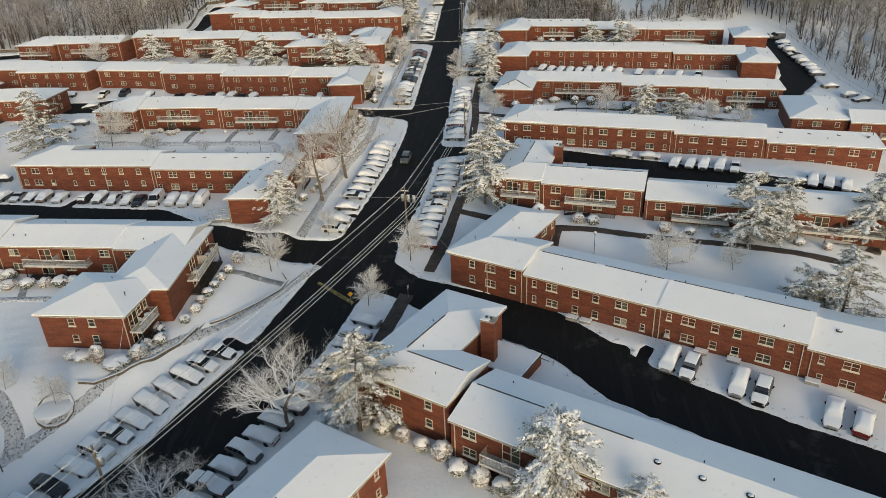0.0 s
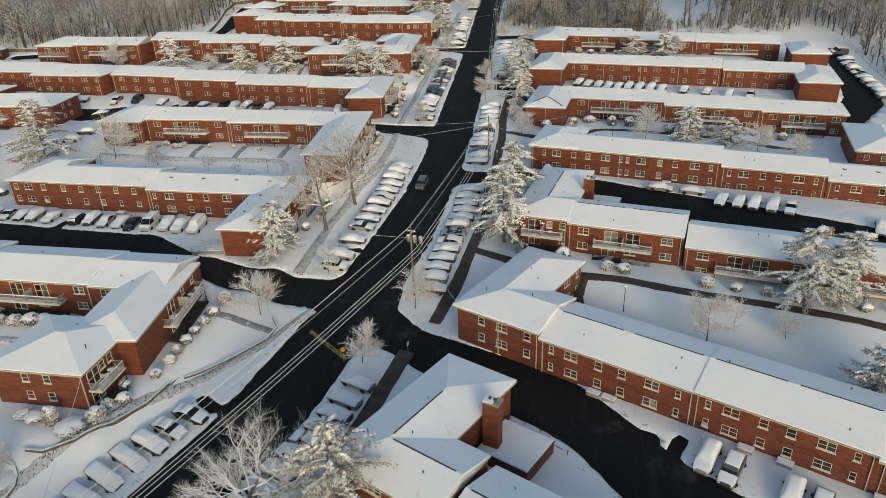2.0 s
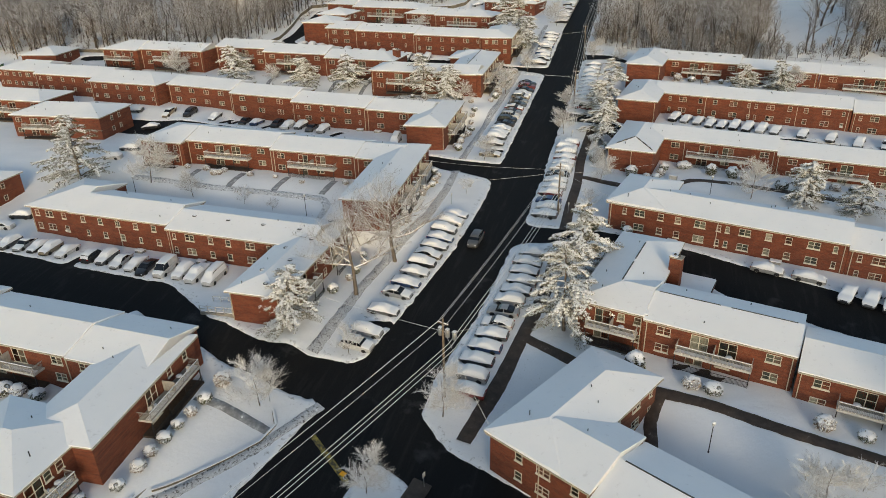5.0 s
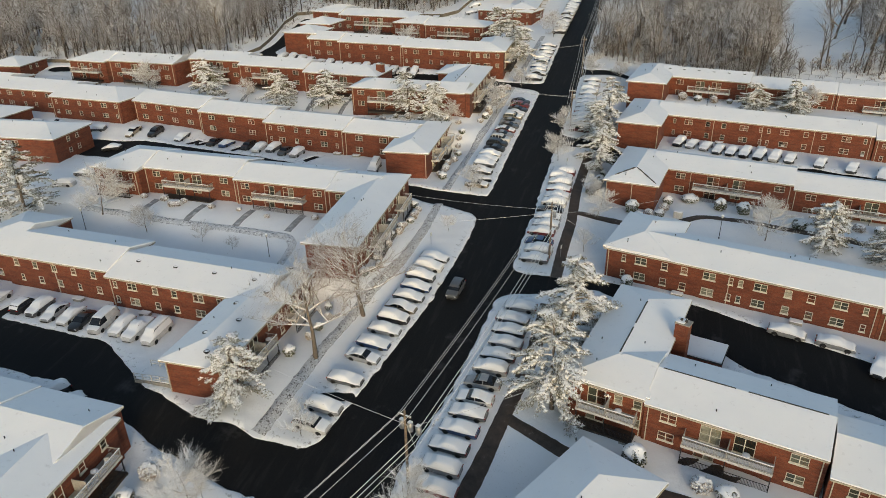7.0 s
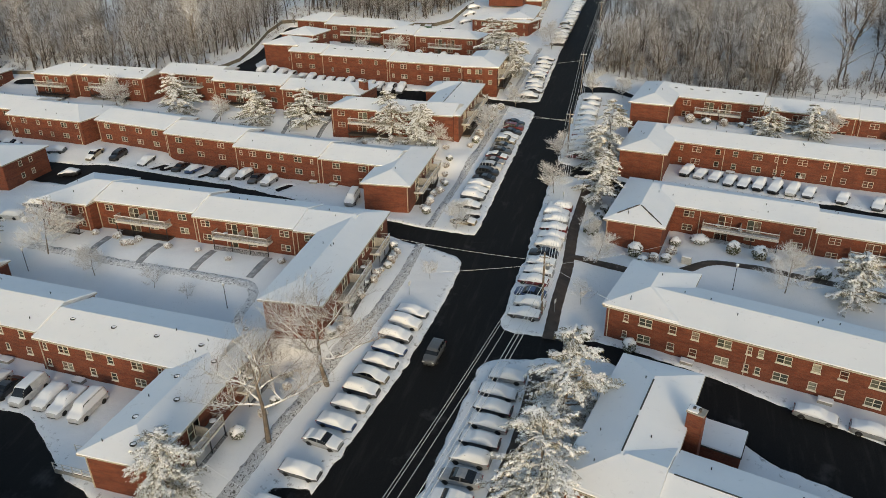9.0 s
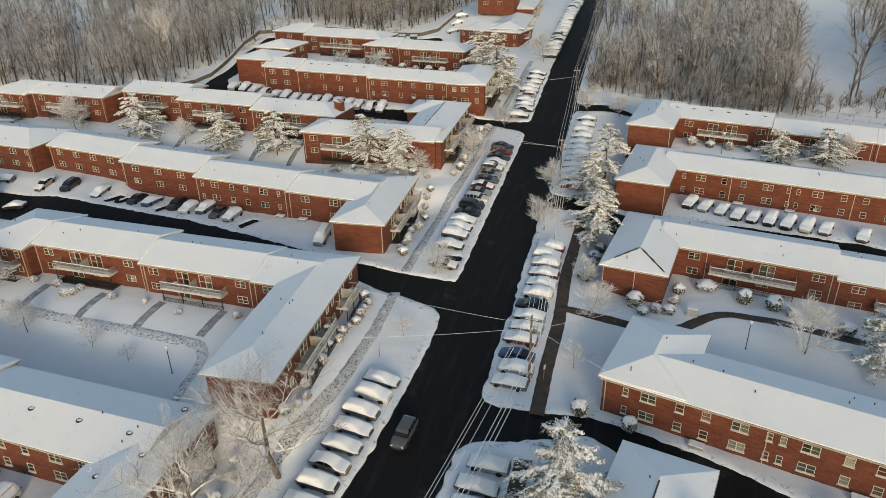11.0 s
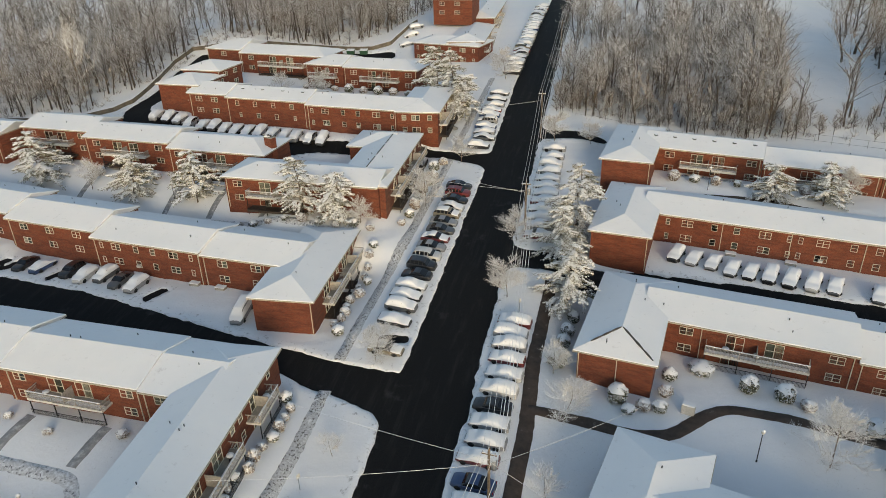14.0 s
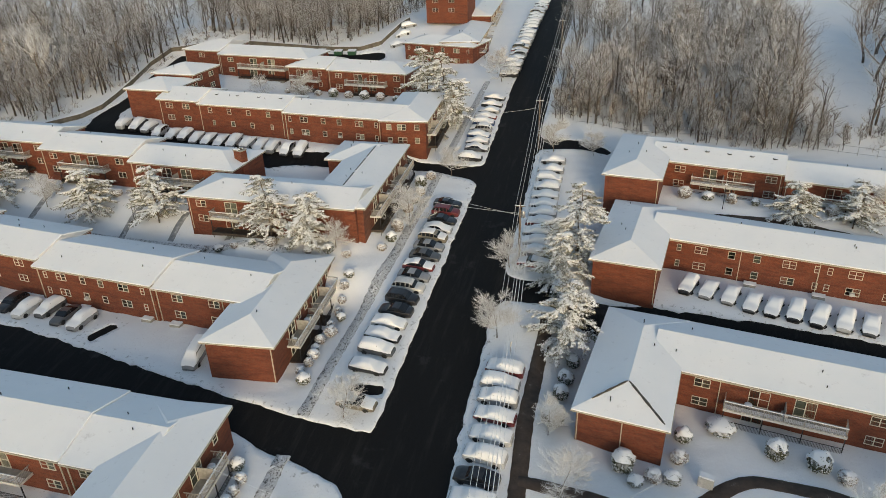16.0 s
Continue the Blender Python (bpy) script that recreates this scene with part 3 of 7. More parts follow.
strip("entrance_walk", [(-36.2, 95.2, 1.20), (-40, 96.5, 1.44), (-47.6, 97.5, 1.56)], wet_walk, "wet concrete walk across the snow", "footway", 0.03, 0.05, 33)
# a worn yellow band across the road
verts, faces = [], []
for k in range(13):
    x, y = -30.9 + 6.9 * k / 12, 96.1 - 5.5 * k / 12
    for s in (-0.35, 0.35):
        verts.append((x + 0.45 * s, y + 0.9 * s, float(ground(x + 0.45 * s, y + 0.9 * s)) + 0.012))
    if k:
        faces.append((2 * k - 2, 2 * k, 2 * k + 1, 2 * k - 1))
tagged(new("road_marking", mesh_of("road_marking", verts, faces, yellow_line)), "worn yellow band painted across the asphalt", "road marking", kind="structure")


# ---- houses: two storeys of red brick under low snow-covered roofs ----
WALL_IN, RISE, STOREYS = 0.45, 1.45, 5.35


def window_mesh(w, h, lights):
    """A framed window as one piece: a grid of cells of which those of the glass are left open."""
    t = 0.055
    xs, solid_x = [-w / 2 - t, -w / 2], [True]
    for k in range(lights):
        end = -w / 2 + w * (k + 1) / lights
        xs += [end] if k == lights - 1 else [end - 0.045, end + 0.045]
        solid_x += [False] if k == lights - 1 else [False, True]
    xs, solid_x = xs + [w / 2 + t], solid_x + [True]
    zs, solid_z = [-t, 0, h / 2 - 0.016, h / 2 + 0.016, h, h + t], [True, False, True, False, True]
    nx, nz = len(xs), len(zs)
    verts = [(x, y, z) for y in (-0.07, 0.05) for z in zs for x in xs]
    at = lambda i, j, back: back * nx * nz + j * nx + i
    full = lambda i, j: 0 <= i < nx - 1 and 0 <= j < nz - 1 and (solid_x[i] or solid_z[j])
    faces = []
    for i in range(nx - 1):
        for j in range(nz - 1):
            if not full(i, j):
                continue
            faces.append((at(i, j, 0), at(i + 1, j, 0), at(i + 1, j + 1, 0), at(i, j + 1, 0)))
            for di, dj, a, b in ((-1, 0, (0, 0), (0, 1)), (1, 0, (1, 1), (1, 0)), (0, -1, (1, 0), (0, 0)), (0, 1, (0, 1), (1, 1))):
                if not full(i + di, j + dj):
                    faces.append((at(i + a[0], j + a[1], 0), at(i + b[0], j + b[1], 0), at(i + b[0], j + b[1], 1), at(i + a[0], j + a[1], 1)))
    pane = boxes("pane", window_glass, (-w / 2 / lights + 0.02, w / 2 / lights - 0.02, 0.0, 0.02, 0.01, h - 0.01))
    return mesh_of("window", verts, faces, window_trim), pane, [(-w / 2 + w * (k + 0.5) / lights) for k in range(lights)]


WINDOWS = {"single": window_mesh(0.82, 1.02, 1), "double": window_mesh(1.6, 1.02, 2), "small": window_mesh(0.52, 0.95, 1), "slider": window_mesh(2.0, 2.0, 2)}
SILLS = {k: boxes("window_sill", window_trim, (-w / 2 - 0.14, w / 2 + 0.14, -0.15, 0.03, -0.19, -0.07)) for k, w in (("single", 0.82), ("double", 1.6), ("small", 0.52), ("slider", 2.0))}
AC_UNIT = rounded_box("air_conditioner", white_paint, -0.32, 0.32, -0.42, 0.0, 0.02, 0.42, 0.03, 1)
UNITS = {}


def put_window(house, kind, place, turn):
    frame_me, pane_me, xs = WINDOWS[kind]
    w = add("window", frame_me, house, place @ pose(0, 0, 0, 0, 0, turn))
    for x in xs:
        add("pane", pane_me, w, pose(x, 0, 0))
    if abs(house.location.x + 25) < 70 and house.location.y < 160:
        add("window_sill", SILLS[kind], w)
    return w


def roof_mesh(length, depth, ridge, hips, lift, over, drop):
    """A roof shell over a rectangle 0..length, 0..depth: a top surface and a rim that hangs drop below it."""
    if ridge == "v":
        flip = lambda p: (p[1], p[0], p[2])
        a, b = depth, length
    else:
        flip = lambda p: p
        a, b = length, depth
    h0, h1 = ((b / 2 if h is True else h) if h else 0.0 for h in hips)
    if a - h0 - h1 < 0.6:
        h0 = h1 = a / 2 - 0.3
    rise = RISE * b / 10.6
    o = over
    eave = [(-o, -o, 0), (a + o, -o, 0), (a + o, b + o, 0), (-o, b + o, 0)]
    r0, r1 = (h0 if hips[0] else -o, b / 2, rise), (a - h1 if hips[1] else a + o, b / 2, rise)
    top_v = [(x, y, z + lift) for x, y, z in eave] + [(x, y, z + lift) for x, y, z in (r0, r1)]
    low_v = [(x, y, z + lift - drop) for x, y, z in eave] + [(x, y, z + lift - drop) for x, y, z in (r0, r1)]
    verts = [flip(p) for p in top_v + low_v]
    faces = [(0, 1, 5, 4), (2, 3, 4, 5), (1, 2, 5), (3, 0, 4), (6, 10, 11, 7), (8, 11, 10, 9), (7, 11, 8), (9, 10, 6), (0, 6, 7, 1), (1, 7, 8, 2), (2, 8, 9, 3), (3, 9, 6, 0)]
    if ridge == "v":
        faces = [f[::-1] for f in faces]
    return verts, faces


def balcony(house, place, turn, width, doors=2, back=0.0):
    """A raised balcony with a weathered rail on dark posts, a patio below and steps at its end."""
    at = place @ pose(0, 0, 0, 0, 0, turn)
    d = 1.7
    slab = add("balcony", boxes("balcony", concrete, (0, width, -d, 0, -0.18, 0)), house, at)
    add("fascia", boxes("fascia", white_paint, (0, width, -d - 0.05, -d, -0.26, 0.04), (-0.05, 0, -d - 0.05, 0, -0.26, 0.04), (width, width + 0.05, -d - 0.05, 0, -0.26, 0.04)), slab)
    add("top_rail", boxes("top_rail", rail_paint, (0, width, -d, -d + 0.07, 0.98, 1.05), (0, 0.07, -d, 0, 0.98, 1.05), (width - 0.07, width, -d, 0, 0.98, 1.05)), slab)
    add("bottom_rail", boxes("bottom_rail", rail_paint, (0, width, -d + 0.01, -d + 0.06, 0.10, 0.15)), slab)
    bars = [(x, x + 0.03, -d + 0.02, -d + 0.05, 0.15, 0.98) for x in np.arange(0.2, width - 0.1, 0.16)]
    bars += [(s, s + 0.03, y, y + 0.03, 0.04, 0.98) for s in (0.02, width - 0.05) for y in np.arange(-d + 0.16, -0.1, 0.16)]
    tagged(add("railing", boxes("railing", rail_paint, *bars), slab), kind="stuff")
    if "post" not in UNITS:
        UNITS["post"] = boxes("post", dark_metal, (-0.05, 0.05, -0.05, 0.05, -3.2, 0))
        UNITS["rail_post"] = boxes("rail_post", rail_paint, (-0.04, 0.04, -0.04, 0.04, 0, 1.06))
    n = max(2, int(width / 3.2))
    for k in range(n + 1):
        x = 0.06 + (width - 0.12) * k / n
        add("post", UNITS["post"], slab, pose(x, -d + 0.12, -0.18))
        add("rail_post", UNITS["rail_post"], slab, pose(x, -d + 0.04, 0))
    if width > 5:
        add("divider", boxes("divider", rail_paint, (width / 2 - 0.04, width / 2 + 0.04, -d + 0.06, 0, 0.05, 1.5)), slab)
    snow_v, snow_f = [], []
    box_into(snow_v, snow_f, 0.08, width - 0.08, -d + 0.1, -0.9, 0.0, 0.09)
    box_into(snow_v, snow_f, 0, width, -d - 0.02, -d + 0.09, 1.05, 1.11)
    add("balcony_snow", mesh_of("balcony_snow", snow_v, snow_f, car_snow), slab)
    # the patio below
    add("patio", boxes("patio", deck_wood, (0, width, -d - 0.2, 0, -2.75, -2.35)), slab)
    add("patio_rail", boxes("patio_rail", dark_metal, (0, width, -d - 0.12, -d - 0.07, -1.5, -1.45), (0, width, -d - 0.12, -d - 0.07, -2.3, -2.26), *[(x, x + 0.03, -d - 0.11, -d - 0.08, -2.3, -1.5) for x in np.arange(0.1, width, 0.14)]), slab)
    for k in range(3):
        add("step", boxes("step", concrete, (width - 1.3, width - 0.2, -d - 0.2 - 0.3 * (k + 1), -d - 0.2 - 0.3 * k, -3.2, -2.45 - 0.17 * (k + 1))), slab)
    return slab


def facade(house, kind, m, length, start=0.0, stop=None, seed=0, decks=()):
    """Windows, balconies and downpipes on a wall of a block; m puts x along the wall, y into it, z 0 at the eave."""
    stop = length if stop is None else stop
    span = stop - start
    rng = random.Random(seed)
    upper, lower = -1.65, -4.2
    if kind == "lot":
        n = max(1, round(span / 19))
        for k in range(n):
            at = start + span * k / n
            w = span / n
            for off, what in ((0.035, "small"), (0.19, "double"), (0.40, "single"), (0.57, "single"), (0.78, "double"), (0.955, "small")) if w > 14 else ((0.12, "single"), (0.45, "double"), (0.85, "single")):
                put_window(house, what, m @ pose(at + off * w, 0, upper), 0)
                low = put_window(house, what, m @ pose(at + off * w + rng.choice((0.0, 0.0, 0.12)), 0, lower), 0)
                if rng.random() < 0.08:
                    add("air_conditioner", AC_UNIT, low)
    elif kind == "doubles":
        n = max(1, round(span / 4.9))
        for k in range(n):
            for level in (upper, lower):
                put_window(house, "double", m @ pose(start + span * (k + 0.45) / n, 0, level), 0)
    elif kind == "single":
        n = max(1, round(span / 4.2))
        for k in range(n):
            at = start + span * (k + 0.4) / n
            put_window(house, "single", m @ pose(at, 0, upper), 0)
            put_window(house, "single" if k % 3 else "small", m @ pose(at + 0.55, 0, lower), 0)
    elif kind == "court":
        n = max(1, round(span / 20))
        w = span / n
        for k in range(n):
            at = start + w * k
            for off in (0.10, 0.91):
                put_window(house, "double", m @ pose(at + off * w, 0, upper), 0)
                put_window(house, "double", m @ pose(at + off * w, 0, lower), 0)
            width = 0.56 * w
            b0 = at + 0.22 * w
            balcony(house, m @ pose(b0, 0, -2.72), 0, width)
            for off in (0.28, 0.66):
                put_window(house, "slider", m @ pose(b0 + off * width, 0, -2.62), 0)
                put_window(house, "slider" if off < 0.5 else "double", m @ pose(b0 + off * width - 0.3, 0, -4.95 if off < 0.5 else lower), 0)
    elif kind == "gallery":
        n = max(1, round(span / 11))
        w = span / n
        for k in range(n):
            at = start + w * k
            balcony(house, m @ pose(at + 0.06 * w, 0, -2.72), 0, 0.86 * w)
            put_window(house, "slider", m @ pose(at + 0.3 * w, 0, -2.62), 0)
            put_window(house, "slider", m @ pose(at + 0.3 * w, 0, -4.95), 0)
            put_window(house, "single", m @ pose(at + 0.62 * w, 0, upper), 0)
            put_window(house, "single", m @ pose(at + 0.9 * w, 0, upper), 0)
            put_window(house, "single", m @ pose(at + 0.9 * w, 0, lower), 0)
    elif kind == "decks":
        # separate balconies of their own start and width, plain windows between them
        for at, width in decks:
            balcony(house, m @ pose(at, 0, -2.72), 0, width)
            for off in (0.3, 0.75) if width > 8 else (0.45,):
                put_window(house, "slider", m @ pose(at + off * width, 0, -2.62), 0)
                put_window(house, "slider", m @ pose(at + off * width, 0, -4.95), 0)
            for off in (-1.1, width + 1.1):
                put_window(house, "single", m @ pose(at + off, 0, upper), 0)
                put_window(house, "single", m @ pose(at + off, 0, lower), 0)
    elif kind == "pairs":
        for off in (0.36, 0.62):
            put_window(house, "single", m @ pose(start + off * span, 0, upper), 0)
            put_window(house, "single", m @ pose(start + off * span, 0, lower), 0)
    elif kind == "one":
        put_window(house, "double", m @ pose(start + 0.5 * span, 0, upper), 0)
        put_window(house, "double", m @ pose(start + 0.5 * span, 0, lower), 0)


if "pipe" not in UNITS:
    UNITS["pipe"] = boxes("downpipe", trim, (-0.05, 0.05, -0.12, -0.02, -STOREYS - 0.3, -0.05), (-0.05, 0.05, -WALL_IN, -0.02, -0.1, -0.02))
    verts, faces = [], []
    tube_into(verts, faces, [(0, 0, -0.2), (0, 0, 0.45)], [0.06, 0.06], 6)
    UNITS["vent"] = mesh_of("vent_pipe", verts, faces, dark_metal)
    verts, faces = [], []
    tube_into(verts, faces, [(0, 0, -0.1), (0, 0, 0.06), (0, 0, 0.06), (0, 0, 0.15), (0, 0, 0.17)], [0.22, 0.22, 0.37, 0.37, 0.24], 12)
    n = len(faces)
    tube_into(verts, faces, [(0.03, 0.03, 0.15), (0.03, 0.04, 0.20), (0.02, 0.05, 0.24)], [0.29, 0.25, 0.12], 12)
    UNITS["fan"] = mesh_of("roof_fan", verts, faces, [dark_metal, car_snow])
    UNITS["fan"].polygons.foreach_set("material_index", [0] * n + [1] * (len(faces) - n))


def block(house, x, y, turn, length, depth, z, ridge="u", hips=(False, False), south="", east="", west="", span=None, pipes=(), bare_ridge=False, fans=0, seed=1, east_span=None, decks=()):
    """One straight run of a house: x, y is the front left corner of its eaves, z the height of the eaves."""
    m = pose(x, y, z, 0, 0, turn)
    local = house.matrix_basis.inverted() @ m
    i, low = WALL_IN, -STOREYS - 2.0
    a0, a1 = (i if hips[0] else -0.02), (length - i if hips[1] else length + 0.02)
    size = (a0, a1, i, depth - i, low, 0.05) if ridge == "u" else (i, length - i, i, depth - i, low, 0.05)
    add("wall", boxes("wall", brick, size), house, local)
    for hip, g0, g1 in ((hips[0], -0.02, 0.25), (hips[1], length - 0.25, length + 0.02)) if ridge == "u" else ():
        if not hip:
            top_z = RISE * depth / 10.6
            v = [(g, y, z) for g in (g0, g1) for y, z in ((i, 0.05), (depth - i, 0.05), (depth - i, 0.1), (depth / 2, top_z + 0.02), (i, 0.1))]
            f = [(0, 1, 2, 3, 4), (9, 8, 7, 6, 5), (0, 5, 6, 1), (1, 6, 7, 2), (2, 7, 8, 3), (3, 8, 9, 4), (4, 9, 5, 0)]
            add("gable", mesh_of("gable", v, f, brick), house, local)
    v, f = roof_mesh(length, depth, ridge, hips, 0.10, 0.0, 0.16)
    roof = add("roof", mesh_of("roof", v, f, shingle), house, local)
    add("soffit", boxes("soffit", trim, (0.03, length - 0.03, 0.03, depth - 0.03, -0.06, -0.01)), roof)
    if ridge == "u":
        gut = [(-0.02, length + 0.02, -0.11, 0.0, -0.1, 0.06), (-0.02, length + 0.02, depth, depth + 0.11, -0.1, 0.06)]
        rake = [(-0.03, 0.0, 0, depth, -0.1, 0.04), (length, length + 0.03, 0, depth, -0.1, 0.04)]
    else:
        gut = [(-0.11, 0.0, -0.02, depth + 0.02, -0.1, 0.06), (length, length + 0.11, -0.02, depth + 0.02, -0.1, 0.06)]
        rake = [(0, length, -0.03, 0.0, -0.1, 0.04), (0, length, depth, depth + 0.03, -0.1, 0.04)]
    add("gutter", boxes("gutter", gutter_paint, *gut, *rake), roof)
    v, f = roof_mesh(length, depth, ridge, hips, 0.26, 0.05, 0.15)
    add("roof_snow", mesh_of("roof_snow", v, f, roof_snow), roof)
    if bare_ridge:
        a, b = (length, depth) if ridge == "u" else (depth, length)
        h = RISE * b / 10.6 + 0.26
        b0, b1 = ((b / 2 if q is True else q) if q else 0.0 for q in hips)
        n = max(1, int(a / 9))
        for k in range(n):
            a0, a1 = (b0 + (a - b0 - b1) * (k + q) / n for q in (0.06, 0.92))
            size = (a0, a1, b / 2 - 0.07, b / 2 + 0.10, h - 0.06, h + 0.02) if ridge == "u" else (b / 2 - 0.07, b / 2 + 0.10, a0, a1, h - 0.06, h + 0.02)
            add("ridge_vent", boxes("ridge_vent", shingle, size), roof)
    front, right, left = local @ pose(0, i, 0), local @ pose(length - i, 0, 0, 0, 0, 90), local @ pose(i, depth, 0, 0, 0, -90)
    if south:
        facade(house, south, front, length, *(span or (1.0, length - 1.0)), seed=seed)
    if east:
        facade(house, east, right, depth, *(east_span or (1.0, depth - 1.0)), seed=seed + 5, decks=decks)
    if west:
        facade(house, west, left, depth, 1.0, depth - 1.0, seed=seed + 9)
    for p in pipes:
        add("downpipe", UNITS["pipe"], house, front @ pose(p, 0, 0))
    rng = random.Random(seed * 7 + 3)
    for k in range(max(2, int(length * depth / 60))):
        px, py = rng.uniform(1.5, length - 1.5), rng.uniform(1.5, depth - 1.5)
        across = py / depth if ridge == "u" else px / length
        h = RISE * (depth if ridge == "u" else length) / 10.6 * (1 - abs(2 * across - 1)) + 0.1
        add("vent_pipe", UNITS["vent"], roof, pose(px, py, h))
    for k in range(fans):
        along, across = (length, depth) if ridge == "u" else (depth, length)
        px, py = along * (k + 0.5) / fans, across * 0.36
        if ridge == "v":
            px, py = across * (0.36 if k % 2 else 0.66), px
        add("roof_fan", UNITS["fan"], roof, pose(px, py, RISE * across / 10.6 * 0.70 + 0.2))
    return roof


def melted_hips(roof, wide):
    """Bare dark lines along the front hips, where the snow has slid."""
    rise = RISE * wide / 10.6
    for side, k0, k1 in ((0.0, 0.35, 0.98), (wide, 0.12, 0.98)):
        v, f = [], []
        spot = lambda k: (side + (wide / 2 - side) * k, wide / 2 * k, 0.27 + rise * k)
        tube_into(v, f, [spot(k0 + (k1 - k0) * n / 6) for n in range(7)], [0.07, 0.14, 0.10, 0.17, 0.11, 0.15, 0.07], 5)
        add("bare_hip", mesh_of("bare_hip", v, f, shingle), roof, None, "dark strip of shingle bare of snow")


def house_at(x, y, label, category="apartment building"):
    return empty("apartment_house", pose(x, y, float(ground(x, y))), label, category, "brick apartment houses")


LABEL = "two-storey red brick apartment building under a snow-covered hip roof"
COURT_LABEL = "two-storey red brick apartment building with balconies and snowy roof"
H2 = (True, True)
# west of the road, from the south
# unseen house added beyond the south edge to shade the yard north of it
h = house_at(-88, 34, LABEL)
block(h, -112, 28.0, -2, 47, 11, 7.4, "u", H2, south="lot", seed=90)
h = house_at(-57, 90, COURT_LABEL)
block(h, -63.8, 74.2, -1, 13.2, 12, 11.6, "u", H2, south="pairs", east="gallery", east_span=(0.6, 6.2), pipes=(12.6,), seed=2)
block(h, -57.6, 80.5, 5, 9.6, 21.4, 11.7, "v", H2, east="gallery", east_span=(7.2, 19.8), seed=3)
block(h, -83, 94.2, -1.5, 20.2, 10.8, 12.2, "u", (False, False), south="court", span=(0.5, 20.0), pipes=(19.8,), seed=4)
block(h, -62.8, 93.7, -1.5, 11.8, 10.8, 11.95, "u", (False, False), south="one", span=(0.2, 4.6), seed=94)
block(h, -104, 95.2, -1.5, 20.9, 10.8, 12.7, "u", (True, False), south="court", pipes=(0.7, 20.2), seed=5)
h = house_at(-70, 131, LABEL)
block(h, -51.2, 111.5, 1, 8.6, 26, 13.2, "v", H2, east="decks", decks=((5.4, 5.8), (16.5, 5.8)), pipes=(0.6, 8.0), fans=7, seed=6)
block(h, -72.6, 127.3, -2, 27, 10.8, 13.5, "u", south="lot", span=(0.6, 20.5), pipes=(0.5, 20.4), fans=4, seed=7)
block(h, -93.8, 128.8, -2, 21.1, 10.8, 13.9, "u", south="single", pipes=(10.2, 20.6), seed=8)
block(h, -104.2, 129.6, -2, 10.4, 14.5, 13.8, "u", (True, False), south="lot", pipes=(0.7,), seed=9)
h = house_at(-72, 164, COURT_LABEL)
block(h, -45.5, 138.7, 4.5, 9.0, 31.5, 17.0, "v", H2, east="decks", decks=((6.4, 10.6), (21.2, 5.6)), seed=10)
block(h, -70.5, 160.1, -1, 19.1, 10.8, 17.15, "u", south="court", span=(0.3, 18.8), pipes=(0.5, 18.7), seed=11)
block(h, -51.4, 159.8, -1, 8.9, 10.8, 16.9, "u", south="one", span=(0.0, 5.0), pipes=(0.4,), seed=93)
block(h, -91.4, 161.0, -1, 20.8, 10.8, 17.5, "u", south="court", pipes=(0.4, 20.4), seed=12)
block(h, -102.2, 159.3, -1, 11.0, 14.0, 17.3, "u", (True, False), south="gallery", pipes=(10.2,), seed=13)
h = house_at(-80, 196, LABEL)
block(h, -48.0, 179.4, 4, 9.4, 23.0, 18.1, "v", H2, east="gallery", east_span=(4.0, 21.0), pipes=(8.8,), seed=14)
block(h, -60.9, 188.8, -4, 16, 10.8, 18.6, "u", south="doubles", span=(1.0, 12.6), pipes=(0.4, 10.8), seed=15)
block(h, -81.4, 190.4, -5, 20.6, 10.8, 19.0, "u", south="lot", pipes=(0.4, 20.2), seed=16)
block(h, -100.3, 193.2, -6, 19.1, 10.8, 19.6, "u", south="doubles", pipes=(0.4, 18.6), seed=17)
block(h, -121.8, 197.0, -8, 21.6, 10.8, 20.1, "u", south="doubles", pipes=(0.4, 21.0), seed=18)
block(h, -145.6, 194.9, -3, 22.8, 13.5, 20.4, "u", (False, True), south="lot", pipes=(0.4, 21.6), seed=19)
block(h, -168.8, 199.4, -3, 25, 12, 20.6, "u", south="lot", pipes=(0.4, 24.3), seed=20)
block(h, -185.2, 201.6, -3, 16.4, 13, 20.9, "u", (True, False), south="lot", pipes=(15.8,), seed=91)
h = house_at(-184, 223, LABEL)
block(h, -190.3, 216.0, 10, 12.5, 13.6, 22.0, "v", H2, east="pairs", seed=92)
h = house_at(-110, 225, COURT_LABEL)
block(h, -85.7, 219.7, -3, 21.5, 10.8, 24.0, "u", (False, True), south="court", span=(0.3, 19.5), pipes=(0.4, 19.4), seed=21)
block(h, -106.0, 221.4, -3, 20.3, 10.8, 24.7, "u", south="court", pipes=(0.4, 20.1), seed=22)
block(h, -123.5, 224.2, -3, 17.5, 10.8, 25.2, "u", south="court", pipes=(0.4,), seed=23)
block(h, -148, 220.6, -2, 22.5, 10.8, 24.4, "u", south="court", pipes=(0.4, 21.8), fans=4, seed=24)
block(h, -161.5, 219.6, -2, 13.4, 13.5, 24.2, "u", (True, False), south="gallery", pipes=(0.6,), seed=25)
h = house_at(-50, 220, COURT_LABEL)
block(h, -67.6, 208.4, -1, 29, 10.0, 23.5, "u", (True, False), south="court", span=(1.0, 20.0), pipes=(0.8,), seed=26)
block(h, -46.9, 208.0, 3.4, 9.8, 29.6, 23.5, "v", H2, south="one", east="gallery", east_span=(3.0, 28.0), bare_ridge=True, seed=27)
block(h, -51.6, 228.0, 1, 9, 10.2, 23.5, "u", (True, False), seed=28)
h = house_at(-75, 250, LABEL)
